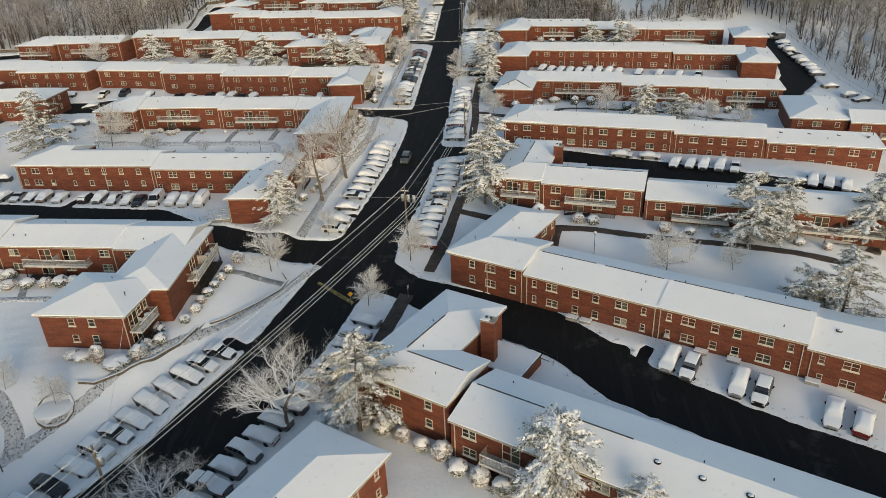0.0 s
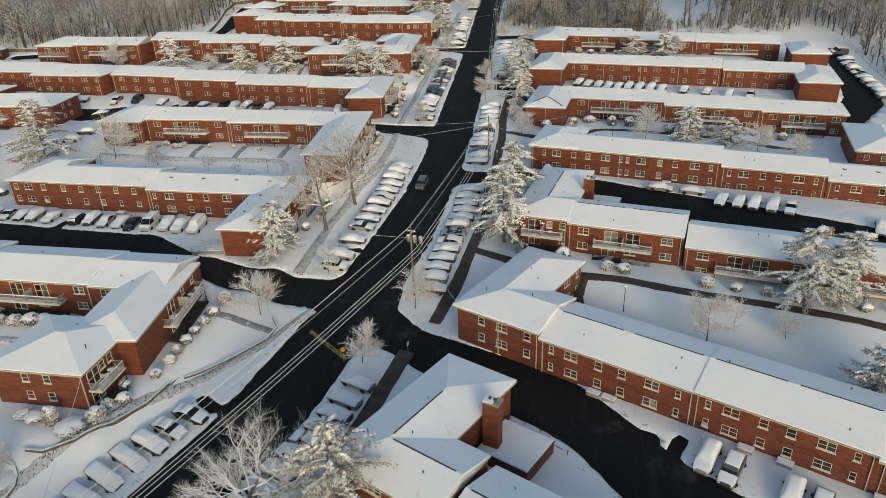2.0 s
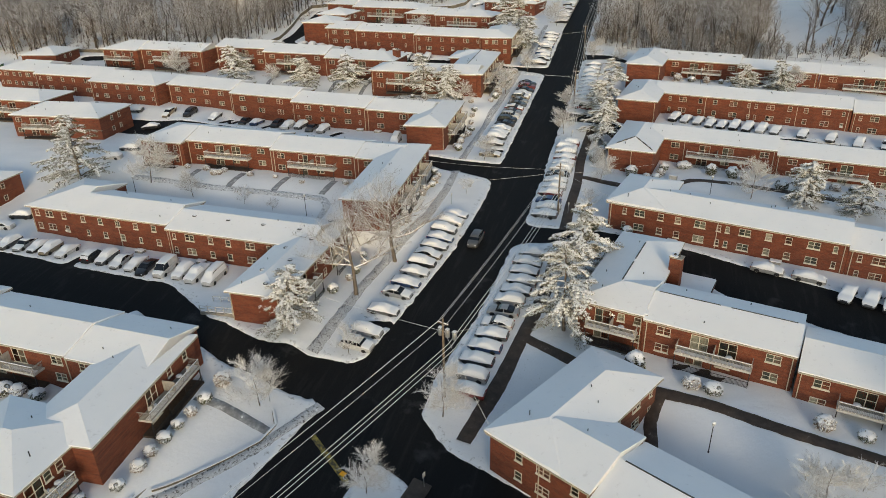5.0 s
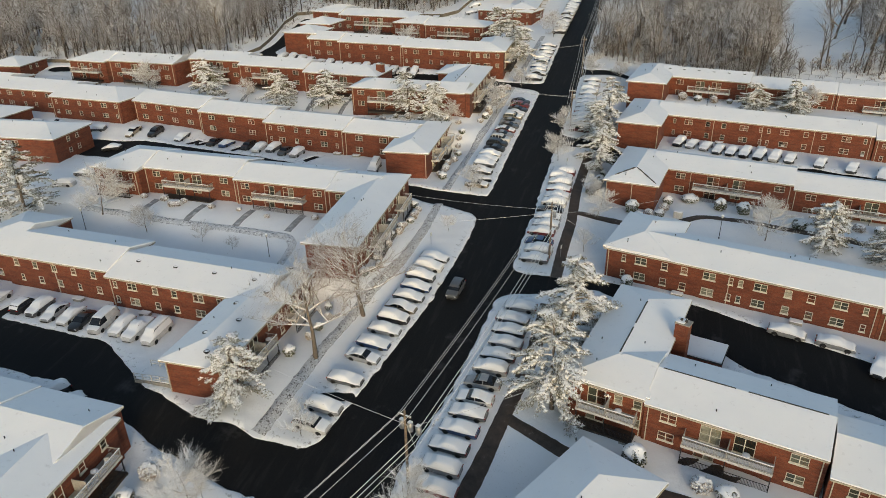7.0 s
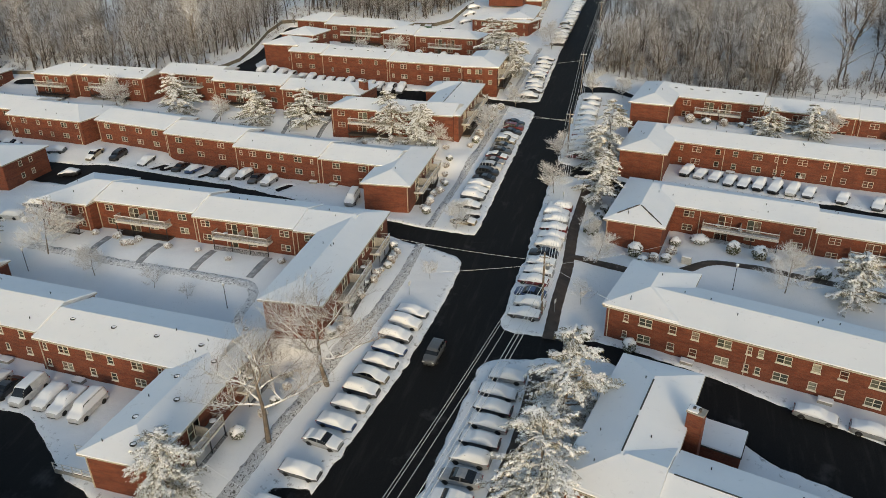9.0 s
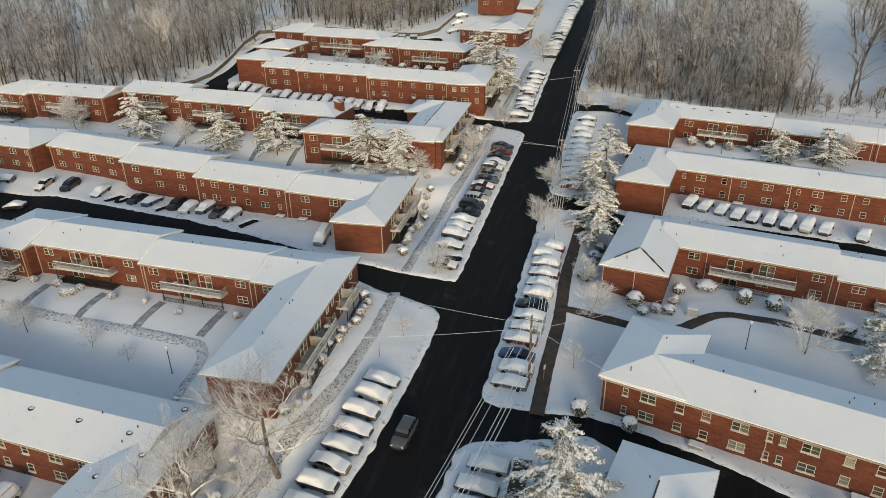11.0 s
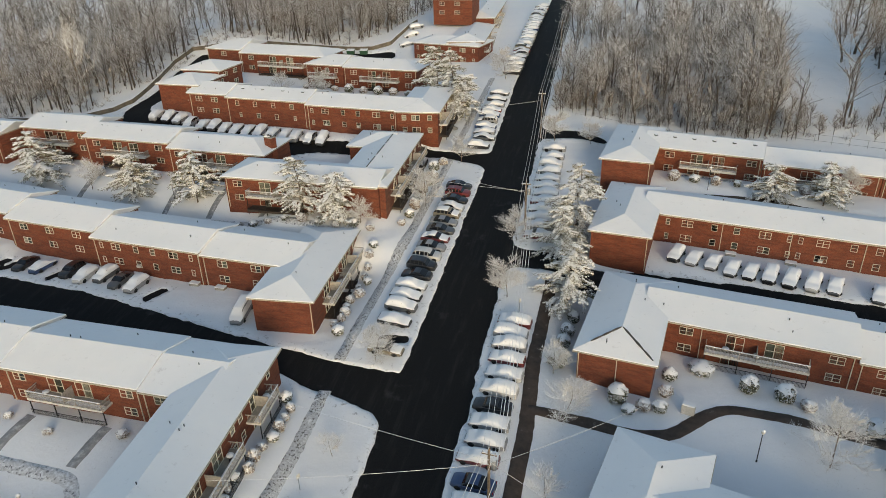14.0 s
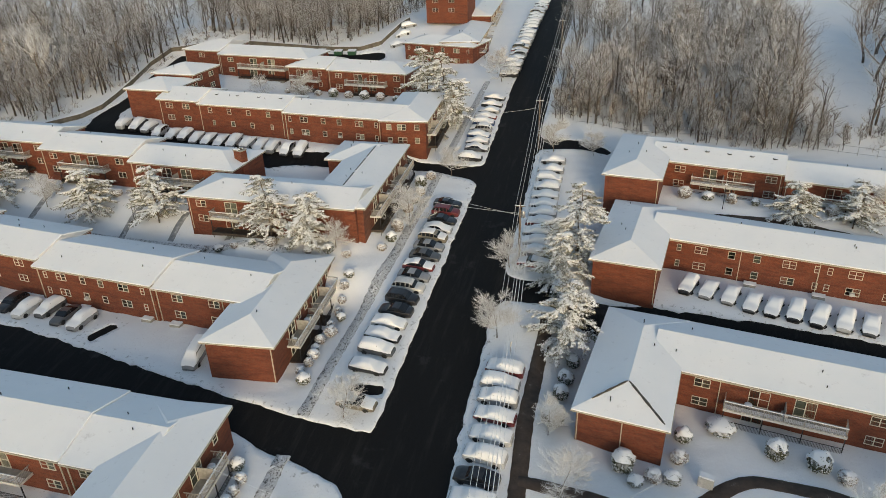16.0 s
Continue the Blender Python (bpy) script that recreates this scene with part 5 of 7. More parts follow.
parking(WEST, -5, [(-31.8, 112.4), (-31.5, 115.5), (-31.0, 120.7), (-30.4, 125.3), (-30.0, 128.3), (-29.6, 131.5), (-29.4, 134.3), (-29.2, 137.0), (-29.0, 139.8), (-28.8, 142.6), (-28.8, 145.4), (-28.5, 148.4), (-28.3, 151.1)], 2, {0: ("suv", "white", 1), 11: ("suv", "white", 2)}, 0.2)
parking(WEST, -4, [(-28.0, 178.3), (-28.7, 184.2), (-28.8, 187.5), (-28.8, 190.1), (-28.8, 192.7)], 3, {0: ("sedan", "tan", 1)}, 0.1)
parking(WEST, -4, [(-28.6, 195.4), (-28.5, 198.1), (-28.5, 200.8), (-28.5, 203.5), (-28.4, 206.2), (-28.2, 208.9), (-28.3, 211.6), (-28.3, 214.3), (-28.3, 217.0), (-28.2, 219.7), (-28.2, 222.4), (-28.6, 225.2)], 4, {0: ("sedan", "black", 0), 1: ("suv", "black", 0), 2: ("suv", "white", 0), 3: ("sedan", "silver", 0), 4: ("sedan", "red", 1), 5: ("sedan", "grey", 0), 6: ("sedan", "silver", 0), 7: ("suv", "tan", 1), 8: ("sedan", "white", 3), 9: ("sedan", "black", 0), 10: ("suv", "red", 0), 11: ("sedan", "black", 0)}, 0.2)
parking(WEST, -3, [(-28.6, 243.2), (-28.0, 247.4), (-28.5, 250.4), (-28.8, 253.4), (-29.0, 256.4), (-29.1, 259.6), (-29.2, 262.8), (-29.1, 266.0), (-29.1, 269.6), (-29.1, 273.6)], 5)
parking(WEST, -3, [(-28.5 - 0.02 * k, 289 + 3.1 * k) for k in range(24)], 6)
parking(EAST, -21, [(-34.6, 53.0), (-33.4, 55.5), (-32.3, 57.9), (-31.0, 60.3), (-29.9, 62.9), (-28.7, 65.4), (-27.5, 68.0), (-26.5, 70.5), (-25.5, 73.0), (-24.5, 75.3), (-23.5, 77.5), (-22.6, 79.9), (-22.0, 82.5), (-21.1, 85.6)], 7, {1: ("pickup", "grey", 1), 2: ("suv", "grey", 2), 10: ("sedan", "silver", 2), 11: ("sedan", "grey", 2), 12: ("sedan", "silver", 2), 13: ("sedan", "silver", 2)}, 0.8)
parking(EAST, -4, [(-14.7, 107.4), (-15.0, 110.2), (-14.9, 113.2), (-14.6, 116.0), (-14.2, 118.7), (-13.8, 121.1), (-13.7, 124.0), (-13.4, 127.0), (-13.0, 129.9), (-12.7, 132.7), (-12.7, 135.4), (-12.6, 138.0), (-12.2, 141.1)], 8, {5: ("sedan", "white", 1), 6: ("sedan", "silver", 0)}, 0.85)
parking(EAST, -5, [(-12.6, 154.4), (-12.3, 157.0), (-12.6, 159.6), (-12.9, 163.0), (-12.4, 165.6), (-12.6, 168.2), (-12.6, 170.8), (-12.4, 173.6), (-12.1, 176.4), (-12.2, 179.2), (-12.4, 181.9), (-12.5, 184.3), (-12.4, 186.8)], 9, {2: ("sedan", "blue", 0), 6: ("sedan", "black", 0), 1: ("suv", "white", 2)}, 0.85)
parking(EAST, -3, [(-12.2, 209.8), (-12.3, 212.5), (-12.4, 215.3), (-12.6, 218.2), (-12.4, 221.2), (-12.5, 224.2), (-12.7, 227.4), (-12.8, 230.4), (-12.8, 233.4), (-12.8, 236.7), (-12.8, 240.2), (-12.9, 244.0)], 10, {0: ("sedan", "red", 1)}, 0.85)
LOT = "cars parked in the lots between the houses"
parking(LOT, 92, [(-112.9, 123.4), (-109.8, 123.4), (-106.4, 123.6), (-103.4, 123.8), (-100.4, 124.0), (-97.4, 124.2), (-94.6, 124.0), (-91.2, 124.0), (-85.4, 123.7), (-82.5, 123.7), (-79.3, 123.2), (-76.2, 123.1), (-73.6, 122.4), (-70.2, 122.8), (-66.8, 122.6), (-63.8, 122.5), (-60.6, 122.3)], 11, {8: ("suv", "black", 1), 12: ("sedan", "black", 0), 13: ("van", "white", 1), 14: ("suv", "white", 2), 15: ("pickup", "white", 2), 16: ("van", "white", 2)}, 0.9)
parking(LOT, 88, [(-116.6, 189.6), (-110.3, 189.6), (-103.0, 189.4), (-93.9, 188.9), (-90.6, 188.8), (-84.5, 188.4), (-81.2, 187.4), (-78.2, 188.3), (-74.6, 187.1), (-71.2, 186.4)], 12, {0: ("sedan", "tan", 1), 1: ("suv", "black", 0), 3: ("sedan", "black", 0), 5: ("suv", "black", 0), 8: ("sedan", "grey", 0), 9: ("suv", "silver", 2)}, 0.9)
parking(LOT, 4, [(-148.0, 191.0), (-141.2, 191.0), (-127.8, 190.2)], 13, {1: ("suv", "black", 1)})
parking(LOT, 96, [(-51.4, 182.9)], 14, {0: ("van", "silver", 2)}, 1.0)
parking(LOT, 91, [(-105.4, 245.6), (-102.2, 245.2), (-99.0, 244.6), (-94.8, 242.4), (-91.6, 242.2), (-88.6, 241.9), (-85.5, 241.2), (-82.4, 240.8), (-79.4, 240.4), (-76.4, 240.2), (-73.2, 240.0), (-70.3, 239.6), (-67.4, 239.2), (-64.3, 239.0), (-61.4, 239.0)], 15, None, 0.9)
parking(LOT, 62, [(20.6, 75.9), (22.9, 74.4), (27.9, 71.5), (30.3, 70.1), (37.0, 66.4), (39.5, 64.9), (46, 61.3)], 16, {0: ("suv", "silver", 2), 1: ("suv", "grey", 1)}, 0.9)
parking(LOT, -14, [(23.4, 142.4), (29.1, 141.0)], 17, {0: ("sedan", "silver", 2), 1: ("sedan", "silver", 2)})
parking(LOT, 68, [(33.5, 137.4), (36.5, 136.8), (38.8, 135.8), (41.6, 135.0), (44.4, 134.4), (56.8, 128.0), (59.4, 127.4), (62.3, 126.6)], 18, None, 0.9)
parking(LOT, 70, [(9.6, 210.3), (12.4, 209.6), (15.2, 208.7), (17.7, 207.3), (20.3, 206.7), (22.8, 206.0), (25.6, 205.2), (28.4, 204.7), (31.3, 204.4), (36.7, 203.0), (42.0, 201.4), (47.1, 199.4), (52.0, 198.2)], 19, None, 0.9)
parking(LOT, 14, [(86.4, 241.0), (85.9, 234.0), (85.7, 230.0), (85.8, 226.0), (85.7, 222.2), (85.7, 218.4), (85.8, 214.6), (85.8, 210.8), (85.7, 207.0), (85.4, 203.3), (85.4, 193.4), (87.4, 186.2), (89.0, 182.8)], 20, {0: ("van", "grey", 1)})
parking(LOT, 10, [(-116.3, 181.0), (-110.8, 166.2), (-111.4, 160.9), (-111.6, 134.5), (-111.5, 129.6)], 21)
parking(LOT, 60, [(-66.5, 108.6), (-63.4, 107.6)], 24)
parking(LOT, 25, [(-63.4, 311.0), (-63.6, 316.5), (-63.4, 322.0)], 23, {0: ("sedan", "silver", 2), 1: ("sedan", "white", 2), 2: ("suv", "silver", 2)})
parking("cars on the road", 84, [(-22.5, 143.2)], 22, {0: ("suv", "grey", 0)}, 1.0)


# ---- trees and shrubs ----
def skeleton_of(seed, height, spread, levels, lean=0.05, reach=1.0, up=0.22, straight=0.13, wiggle=0.13, sides=(6, 4, 3, 3), first=0.28, forks=(5, 4, 4), thick=0.018, droop=0.0, keep=0.55):
    """A bare tree as branches: lists of (path, radii, level)."""
    rng = random.Random(seed)
    out = []

    def grow(start, way, length, radius, level):
        n = 5 if level == 0 else 4 if level == 1 else 3
        path, radii, p, w = [start], [radius], Vector(start), Vector(way)
        for k in range(n):
            w = (w + Vector((rng.gauss(0, straight if level == 0 else wiggle), rng.gauss(0, straight if level == 0 else wiggle), rng.gauss(0, 0.08) + (0.05 if level else 0.02) - droop * level))).normalized()
            p = p + w * length / n
            path.append(tuple(p))
            radii.append(radius * (1 - 0.72 * (k + 1) / n))
        out.append((path, radii, level))
        if level >= levels:
            return
        count = forks[min(level, len(forks) - 1)]
        for k in range(count):
            f = (first if level == 0 else 0.25) + (1 - (first if level == 0 else 0.25)) * (k + rng.random()) / count
            f = min(f, 0.98)
            s = f * n
            i = min(int(s), n - 1)
            at = Vector(path[i]).lerp(Vector(path[i + 1]), s - i)
            turn = rng.uniform(0, 6.283) if level == 0 else k * 2.4 + rng.uniform(-0.6, 0.6)
            side = Vector((math.cos(turn), math.sin(turn), 0))
            tilt = rng.uniform(0.5, 0.95) * spread if level == 0 else rng.uniform(0.45, 0.8)
            new_way = (w * (1 - tilt * 0.6) + side * tilt + Vector((0, 0, up))).normalized()
            grow(tuple(at), new_way, length * rng.uniform(0.42, 0.62) * (reach * (1.15 - 0.55 * f) if level == 0 else 1), radii[i] * keep, level + 1)

    grow((0, 0, -0.3), (rng.gauss(0, lean), rng.gauss(0, lean), 1), height * 0.72, height * thick, 0)
    return out, sides


def tree_meshes(name, seed, mats, **shape):
    branches, sides = skeleton_of(seed, **shape)
    trunk_v, trunk_f, crown_v, crown_f = [], [], [], []
    for path, radii, level in branches:
        if level == 0:
            tube_into(trunk_v, trunk_f, path, radii, sides[0])
        elif level >= 3:
            n, a, b = len(crown_v), Vector(path[0]), Vector(path[-1])
            q, r = (b - a).to_track_quat("Z", "Y"), max(radii[0], 0.011)
            crown_v.extend(tuple(a + q @ Vector((r * math.cos(c), r * math.sin(c), 0))) for c in (0, 2.094, 4.189))
            crown_v.append(tuple(b))
            crown_f.extend(((n, n + 1, n + 3), (n + 1, n + 2, n + 3), (n + 2, n, n + 3)))
        else:
            tube_into(crown_v, crown_f, path, [max(r, 0.016) for r in radii], 3 if level > 1 else 4)
    return mesh_of("trunk", trunk_v, trunk_f, mats[0], True), mesh_of("crown", crown_v, crown_f, mats[1])


def tuft_into(verts, faces, at, way, size, width, rng, flat=1.0):
    """A spindle of needles or leaves: a three-sided point along the way."""
    n = len(verts)
    way = Vector(way).normalized()
    q = way.to_track_quat("Y", "Z")
    turn = rng.uniform(0, 6.283)
    verts.extend(tuple(Vector(at) + q @ Vector((width * math.cos(a + turn), 0, width * flat * math.sin(a + turn)))) for a in (0, 2.094, 4.189))
    verts.append(tuple(Vector(at) + way * size))
    faces.extend(((n + 1, n, n + 3), (n + 2, n + 1, n + 3), (n, n + 2, n + 3)))


def pad_into(verts, faces, at, way, long, wide, thick, rng):
    """A soft flat lump of snow lying along the way, drooping at its end."""
    n = len(verts)
    way = Vector(way).normalized()
    side = way.cross(Vector((0, 0, 1)))
    side = side.normalized() if side.length > 0.01 else Vector((1, 0, 0))
    up = side.cross(way)
    for k in range(7):
        a = k * 6.283 / 7 + rng.uniform(-0.25, 0.25)
        r = rng.uniform(0.7, 1.15)
        verts.append(tuple(at + way * long * 0.5 * math.cos(a) * r + side * wide * 0.5 * math.sin(a) * r + up * thick * (rng.uniform(-0.45, 0.05) - 0.25 * math.cos(a))))
    verts.append(tuple(at + up * thick * rng.uniform(0.55, 0.8) + way * long * rng.uniform(-0.1, 0.1)))
    verts.append(tuple(at - up * thick * 0.3))
    faces.extend((n + k, n + (k + 1) % 7, n + 7) for k in range(7))
    faces.extend((n + (k + 1) % 7, n + k, n + 8) for k in range(7))


def pine_meshes(seed, height, width, snow_share=0.6):
    """A pine with tiers of drooping boughs, each a fan of dark needle tufts that carry lumps of snow."""
    rng = random.Random(seed)
    tv, tf, lv, lf, nv, nf, sv, sf = [], [], [], [], [], [], [], []
    bend = [(rng.gauss(0, 0.10) * k, rng.gauss(0, 0.10) * k, -0.3 + (height * 0.97 + 0.3) * k / 5) for k in range(6)]
    tube_into(tv, tf, bend, [height * 0.02 * (1 - 0.17 * k) for k in range(6)], 7)
    z = height * 0.14
    while z < height * 0.985:
        f = z / height
        reach = width * (0.62 + 0.38 * math.sin(min(1, (f - 0.1) / 0.25) * 1.57)) * (1 - f) ** 0.62 * 1.3
        for k in range(rng.choice((4, 5, 5, 6))):
            a, r = rng.uniform(0, 6.283), max(0.6, reach * rng.choice((0.55, 0.8, 1.0, 1.2)) * rng.uniform(0.85, 1.1))
            i = min(int(f * 5), 4)
            base = Vector(bend[i]).lerp(Vector(bend[i + 1]), f * 5 - i)
            out, sag = Vector((math.cos(a), math.sin(a), 0)), rng.uniform(0.25, 0.6) * (1.1 - 0.5 * f)
            spot = lambda s: base + out * r * s + Vector((0, 0, r * (0.34 * s - sag * s * s)))
            tube_into(lv, lf, [tuple(spot(s)) for s in (0, 0.35, 0.7, 1.0)], [0.05 + 0.02 * r, 0.05, 0.035, 0.015], 3)
            laden = rng.random() < 0.85
            for s in np.linspace(0.22, 1.0, max(4, int(r * 2.6))):
                # a side spray: needle bunches round its own twig, under a lump of snow
                b = a + rng.uniform(-1.25, 1.25) * (1.15 - 0.65 * s)
                twig_way = Vector((math.cos(b), math.sin(b), rng.uniform(-0.55, 0.0)))
                reach_out = rng.uniform(0.25, 0.55) + 0.10 * r
                white = laden and rng.random() < snow_share
                for c in range(3):
                    p = spot(s) + twig_way * reach_out * (0.1 + 0.6 * c)
                    for _ in range(8):
                        d = rng.uniform(0, 6.283)
                        w = Vector((math.cos(d), math.sin(d), rng.uniform(-0.9, 0.15))) * 0.75 + twig_way
                        tuft_into(nv, nf, p + Vector((rng.gauss(0, 0.13), rng.gauss(0, 0.13), rng.gauss(-0.10, 0.05))), w, rng.uniform(0.20, 0.38), rng.uniform(0.04, 0.065), rng, 0.9)
                    if white:
                        for _ in range(9):
                            d = rng.uniform(0, 6.283)
                            w = Vector((math.cos(d), math.sin(d), rng.uniform(-0.5, 0.45))) * 0.85 + twig_way
                            tuft_into(sv, sf, p + Vector((rng.gauss(0, 0.14), rng.gauss(0, 0.14), rng.gauss(0.05, 0.04))), w, rng.uniform(0.14, 0.27), rng.uniform(0.06, 0.095), rng, 0.9)
                        d = b + rng.uniform(-0.7, 0.7)
                        pad_into(sv, sf, p + Vector((0, 0, 0.02)), Vector((math.cos(d), math.sin(d), twig_way.z - 0.1)), rng.uniform(0.3, 0.58), rng.uniform(0.22, 0.38), rng.uniform(0.12, 0.22), rng)
        z += height * rng.uniform(0.045, 0.07)
    return mesh_of("trunk", tv, tf, bark, True), mesh_of("bough", lv, lf, bark), mesh_of("crown", nv, nf, needles), mesh_of("bough_snow", sv, sf, car_snow)


PINES = [pine_meshes(40 + k, h, w) for k, (h, w) in enumerate(((14.5, 5.0), (12.5, 4.7), (10.5, 4.1), (9.0, 3.6)))] + [pine_meshes(52, 15.0, 6.4, 0.30)]
PINE_TALL = (14.5, 12.5, 10.5, 9.0, 15.0)


def pine(x, y, height, turn, which):
    s = height / PINE_TALL[which]
    t = empty("pine_tree", pose(x, y, float(ground(x, y)), 0, 0, turn) @ Matrix.Scale(s, 4), "tall pine with snow-laden drooping boughs over snowy ground", "tree", "snowy pines")
    add("trunk", PINES[which][0], t)
    tagged(add("bough", PINES[which][1], t), kind="stuff")
    tagged(add("crown", PINES[which][2], t, label="dark green needles weighed down with snow"), kind="stuff")
    tagged(add("bough_snow", PINES[which][3], t, label="lumps of white snow lying on the boughs"), kind="stuff")


for k, (x, y, height, which) in enumerate([(-17.6, 63.2, 14.2, 4), (-41.6, 112.5, 10.6, 1), (-109.6, 148.6, 16.5, 4), (-4.4, 135.3, 13.6, 1), (-4.6, 121.6, 14.8, 0), (38.3, 104.5, 13.4, 0), (44.9, 108.0, 10.8, 2), (58.4, 106.2, 13.5, 1), (44.3, 83.7, 12.5, 4), (41.2, 87.0, 8.5, 3), (-111.3, 213.5, 11.4, 2), (-88.4, 211.3, 9.6, 3), (-74.6, 210.6, 10.6, 2), (-52.2, 207.0, 11.0, 1)]):
    pine(x, y, height, 47 * k, which)
for k, (x, y, height, which) in enumerate([(-45.5, 206.8, 9.0, 3), (-6.0, 194.3, 10.8, 1), (-6.2, 213.5, 13.5, 0), (25.6, 227.4, 7.6, 3), (33.6, 226, 8.4, 2), (32.4, 169.5, 9.0, 3), (40.8, 166.3, 7.4, 2), (-38.6, 264.0, 14.5, 0), (-43.0, 266.5, 14.0, 1), (-35.2, 258.5, 10.5, 2), (-8.0, 205.5, 9.0, 2), (4.7, 52.7, 12.0, 3), (12.6, 48.4, 8.5, 2)]):
    pine(x, y, height, 31 * k + 10, which)

# unseen pines added south of the bend, to throw long shade on the corner
for k, (x, y, height, which) in enumerate([(-44, 37, 13.0, 3), (-40, 34, 14.5, 3), (-35.5, 37, 12.5, 3), (-47, 30, 15.0, 3), (-46, 20, 15.0, 3), (-50, 14, 17.0, 3), (-40, 16, 16.0, 3), (-34, 20, 15.0, 3), (-44, 8, 18.0, 3), (-36, 8, 18.0, 3), (-28, 12, 17.0, 3), (-30, 33, 14.5, 3), (-60.5, 46, 11.0, 3), (-66, 42, 13.0, 3), (-70, 48, 12.0, 3)]):
    pine(x, y, height, 37 * k + 5, which)

OAK_WIDE = tree_meshes("oak", 15, (bark, twig), height=11.0, spread=1.7, levels=4, forks=(10, 7, 8, 7), first=0.2, thick=0.027, reach=1.5, up=0.06, wiggle=0.34, keep=0.68)
OAK_B = tree_meshes("oak", 9, (bark, oak_twig), height=14.5, wiggle=0.34, spread=1.5, levels=4, forks=(11, 8, 7, 6), first=0.42, thick=0.024, reach=1.3, up=0.12, keep=0.66)
OAK_PALE = tree_meshes("oak", 33, (bark, twig), height=14.5, spread=0.9, levels=4, forks=(9, 6, 5, 5), first=0.3, thick=0.019, reach=1.25, up=0.2, wiggle=0.26, keep=0.66)
OAK_TALL = tree_meshes("oak", 29, (wood_bark, wood_twig), height=14.5, spread=1.1, levels=4, forks=(10, 6, 5, 4), first=0.3, thick=0.021, reach=1.1, wiggle=0.26, keep=0.62)
STREET = [tree_meshes("street", 11 + k, (bark, twig), height=7.5, spread=1.6, levels=3, forks=(22, 13, 14), first=0.22, reach=1.0, up=0.10, wiggle=0.24, thick=0.011) for k in range(3)]
SAPLING = tree_meshes("sapling", 21, (bark, twig), height=4.5, spread=1.5, levels=3, forks=(14, 9, 8), first=0.3, reach=1.1, up=0.14, wiggle=0.22, thick=0.010)


def leafless(x, y, height, turn, meshes, made, label, group):
    t = empty("tree", pose(x, y, float(ground(x, y)) + 0.05, 0, 0, turn) @ Matrix.Scale(height / made, 4), label, "tree", group)
    add("trunk", meshes[0], t)
    tagged(add("crown", meshes[1], t, label="thin bare branches rimmed with snow"), kind="stuff")


OAK_LABEL, STREET_LABEL = "large bare tree with snow along its branches", "slender bare street tree frosted white with snow"
for x, y, height, turn, which in [(54.2, 297.1, 19.0, 15, OAK_TALL), (62.6, 327.7, 20.0, 110, OAK_TALL), (56.6, 316.0, 17.0, 250, OAK_TALL), (66.0, 352.0, 20.0, 310, OAK_TALL), (-27.0, 64.4, 12.0, 20, OAK_WIDE), (-35.6, 48.4, 10.0, 130, OAK_WIDE), (-36.6, 123.6, 14.5, 60, OAK_B), (-34.0, 134.1, 15.5, 200, OAK_B), (-136.0, 259.0, 20.0, 80, OAK_PALE)]:
    leafless(x, y, height, turn, which, 11.0 if which is OAK_WIDE else 14.5, OAK_LABEL, "large bare trees")
for k, (x, y, height) in enumerate([(-21.5, 89.8, 7.2), (-39.5, 98.9, 9.0), (-95.0, 152.2, 11.4), (-82.8, 149.2, 6.8), (-14.4, 192.6, 7.4), (-15.3, 208.4, 6.8), (-6.4, 178.3, 5.4), (-4.2, 171.6, 6.8), (23.5, 170.2, 9.0), (24.5, 98.0, 9.6), (34.3, 97.9, 5.4), (-130.7, 215.1, 10.2), (-99.4, 213.3, 7.0), (-28.9, 176.0, 6.6), (-32.9, 216.8, 8.6), (-13.3, 248.5, 8.0), (-5.8, 249.7, 6.5), (-41.4, 206.4, 5.4), (-56.2, 64.2, 5.6), (-63.8, 65.9, 4.8), (-83.8, 267.5, 6.4), (-72.7, 265.5, 8.0), (46.0, 164.1, 8.2), (51.8, 159.7, 7.2), (38.0, 228.1, 7.6), (-30.7, 236.5, 6.4), (-29.5, 285.1, 9.4), (-16.6, 102.6, 8.4)]):
    leafless(x, y, height, 67 * k, STREET[k % 3], 7.5, STREET_LABEL, "street trees")
for k, (x, y, height) in enumerate([(-32.4, 110.8, 6.0), (-70.6, 148.4, 4.6), (-63.8, 147.2, 3.2), (-5.3, 160.2, 5.0), (-28.7, 160.4, 4.0), (-62.0, 60.5, 3.0), (40.5, 118.0, 3.6), (28.5, 101.0, 4.4)]):
    leafless(x, y, height, 51 * k, SAPLING, 4.5, "young bare tree standing in the snow", "young trees")


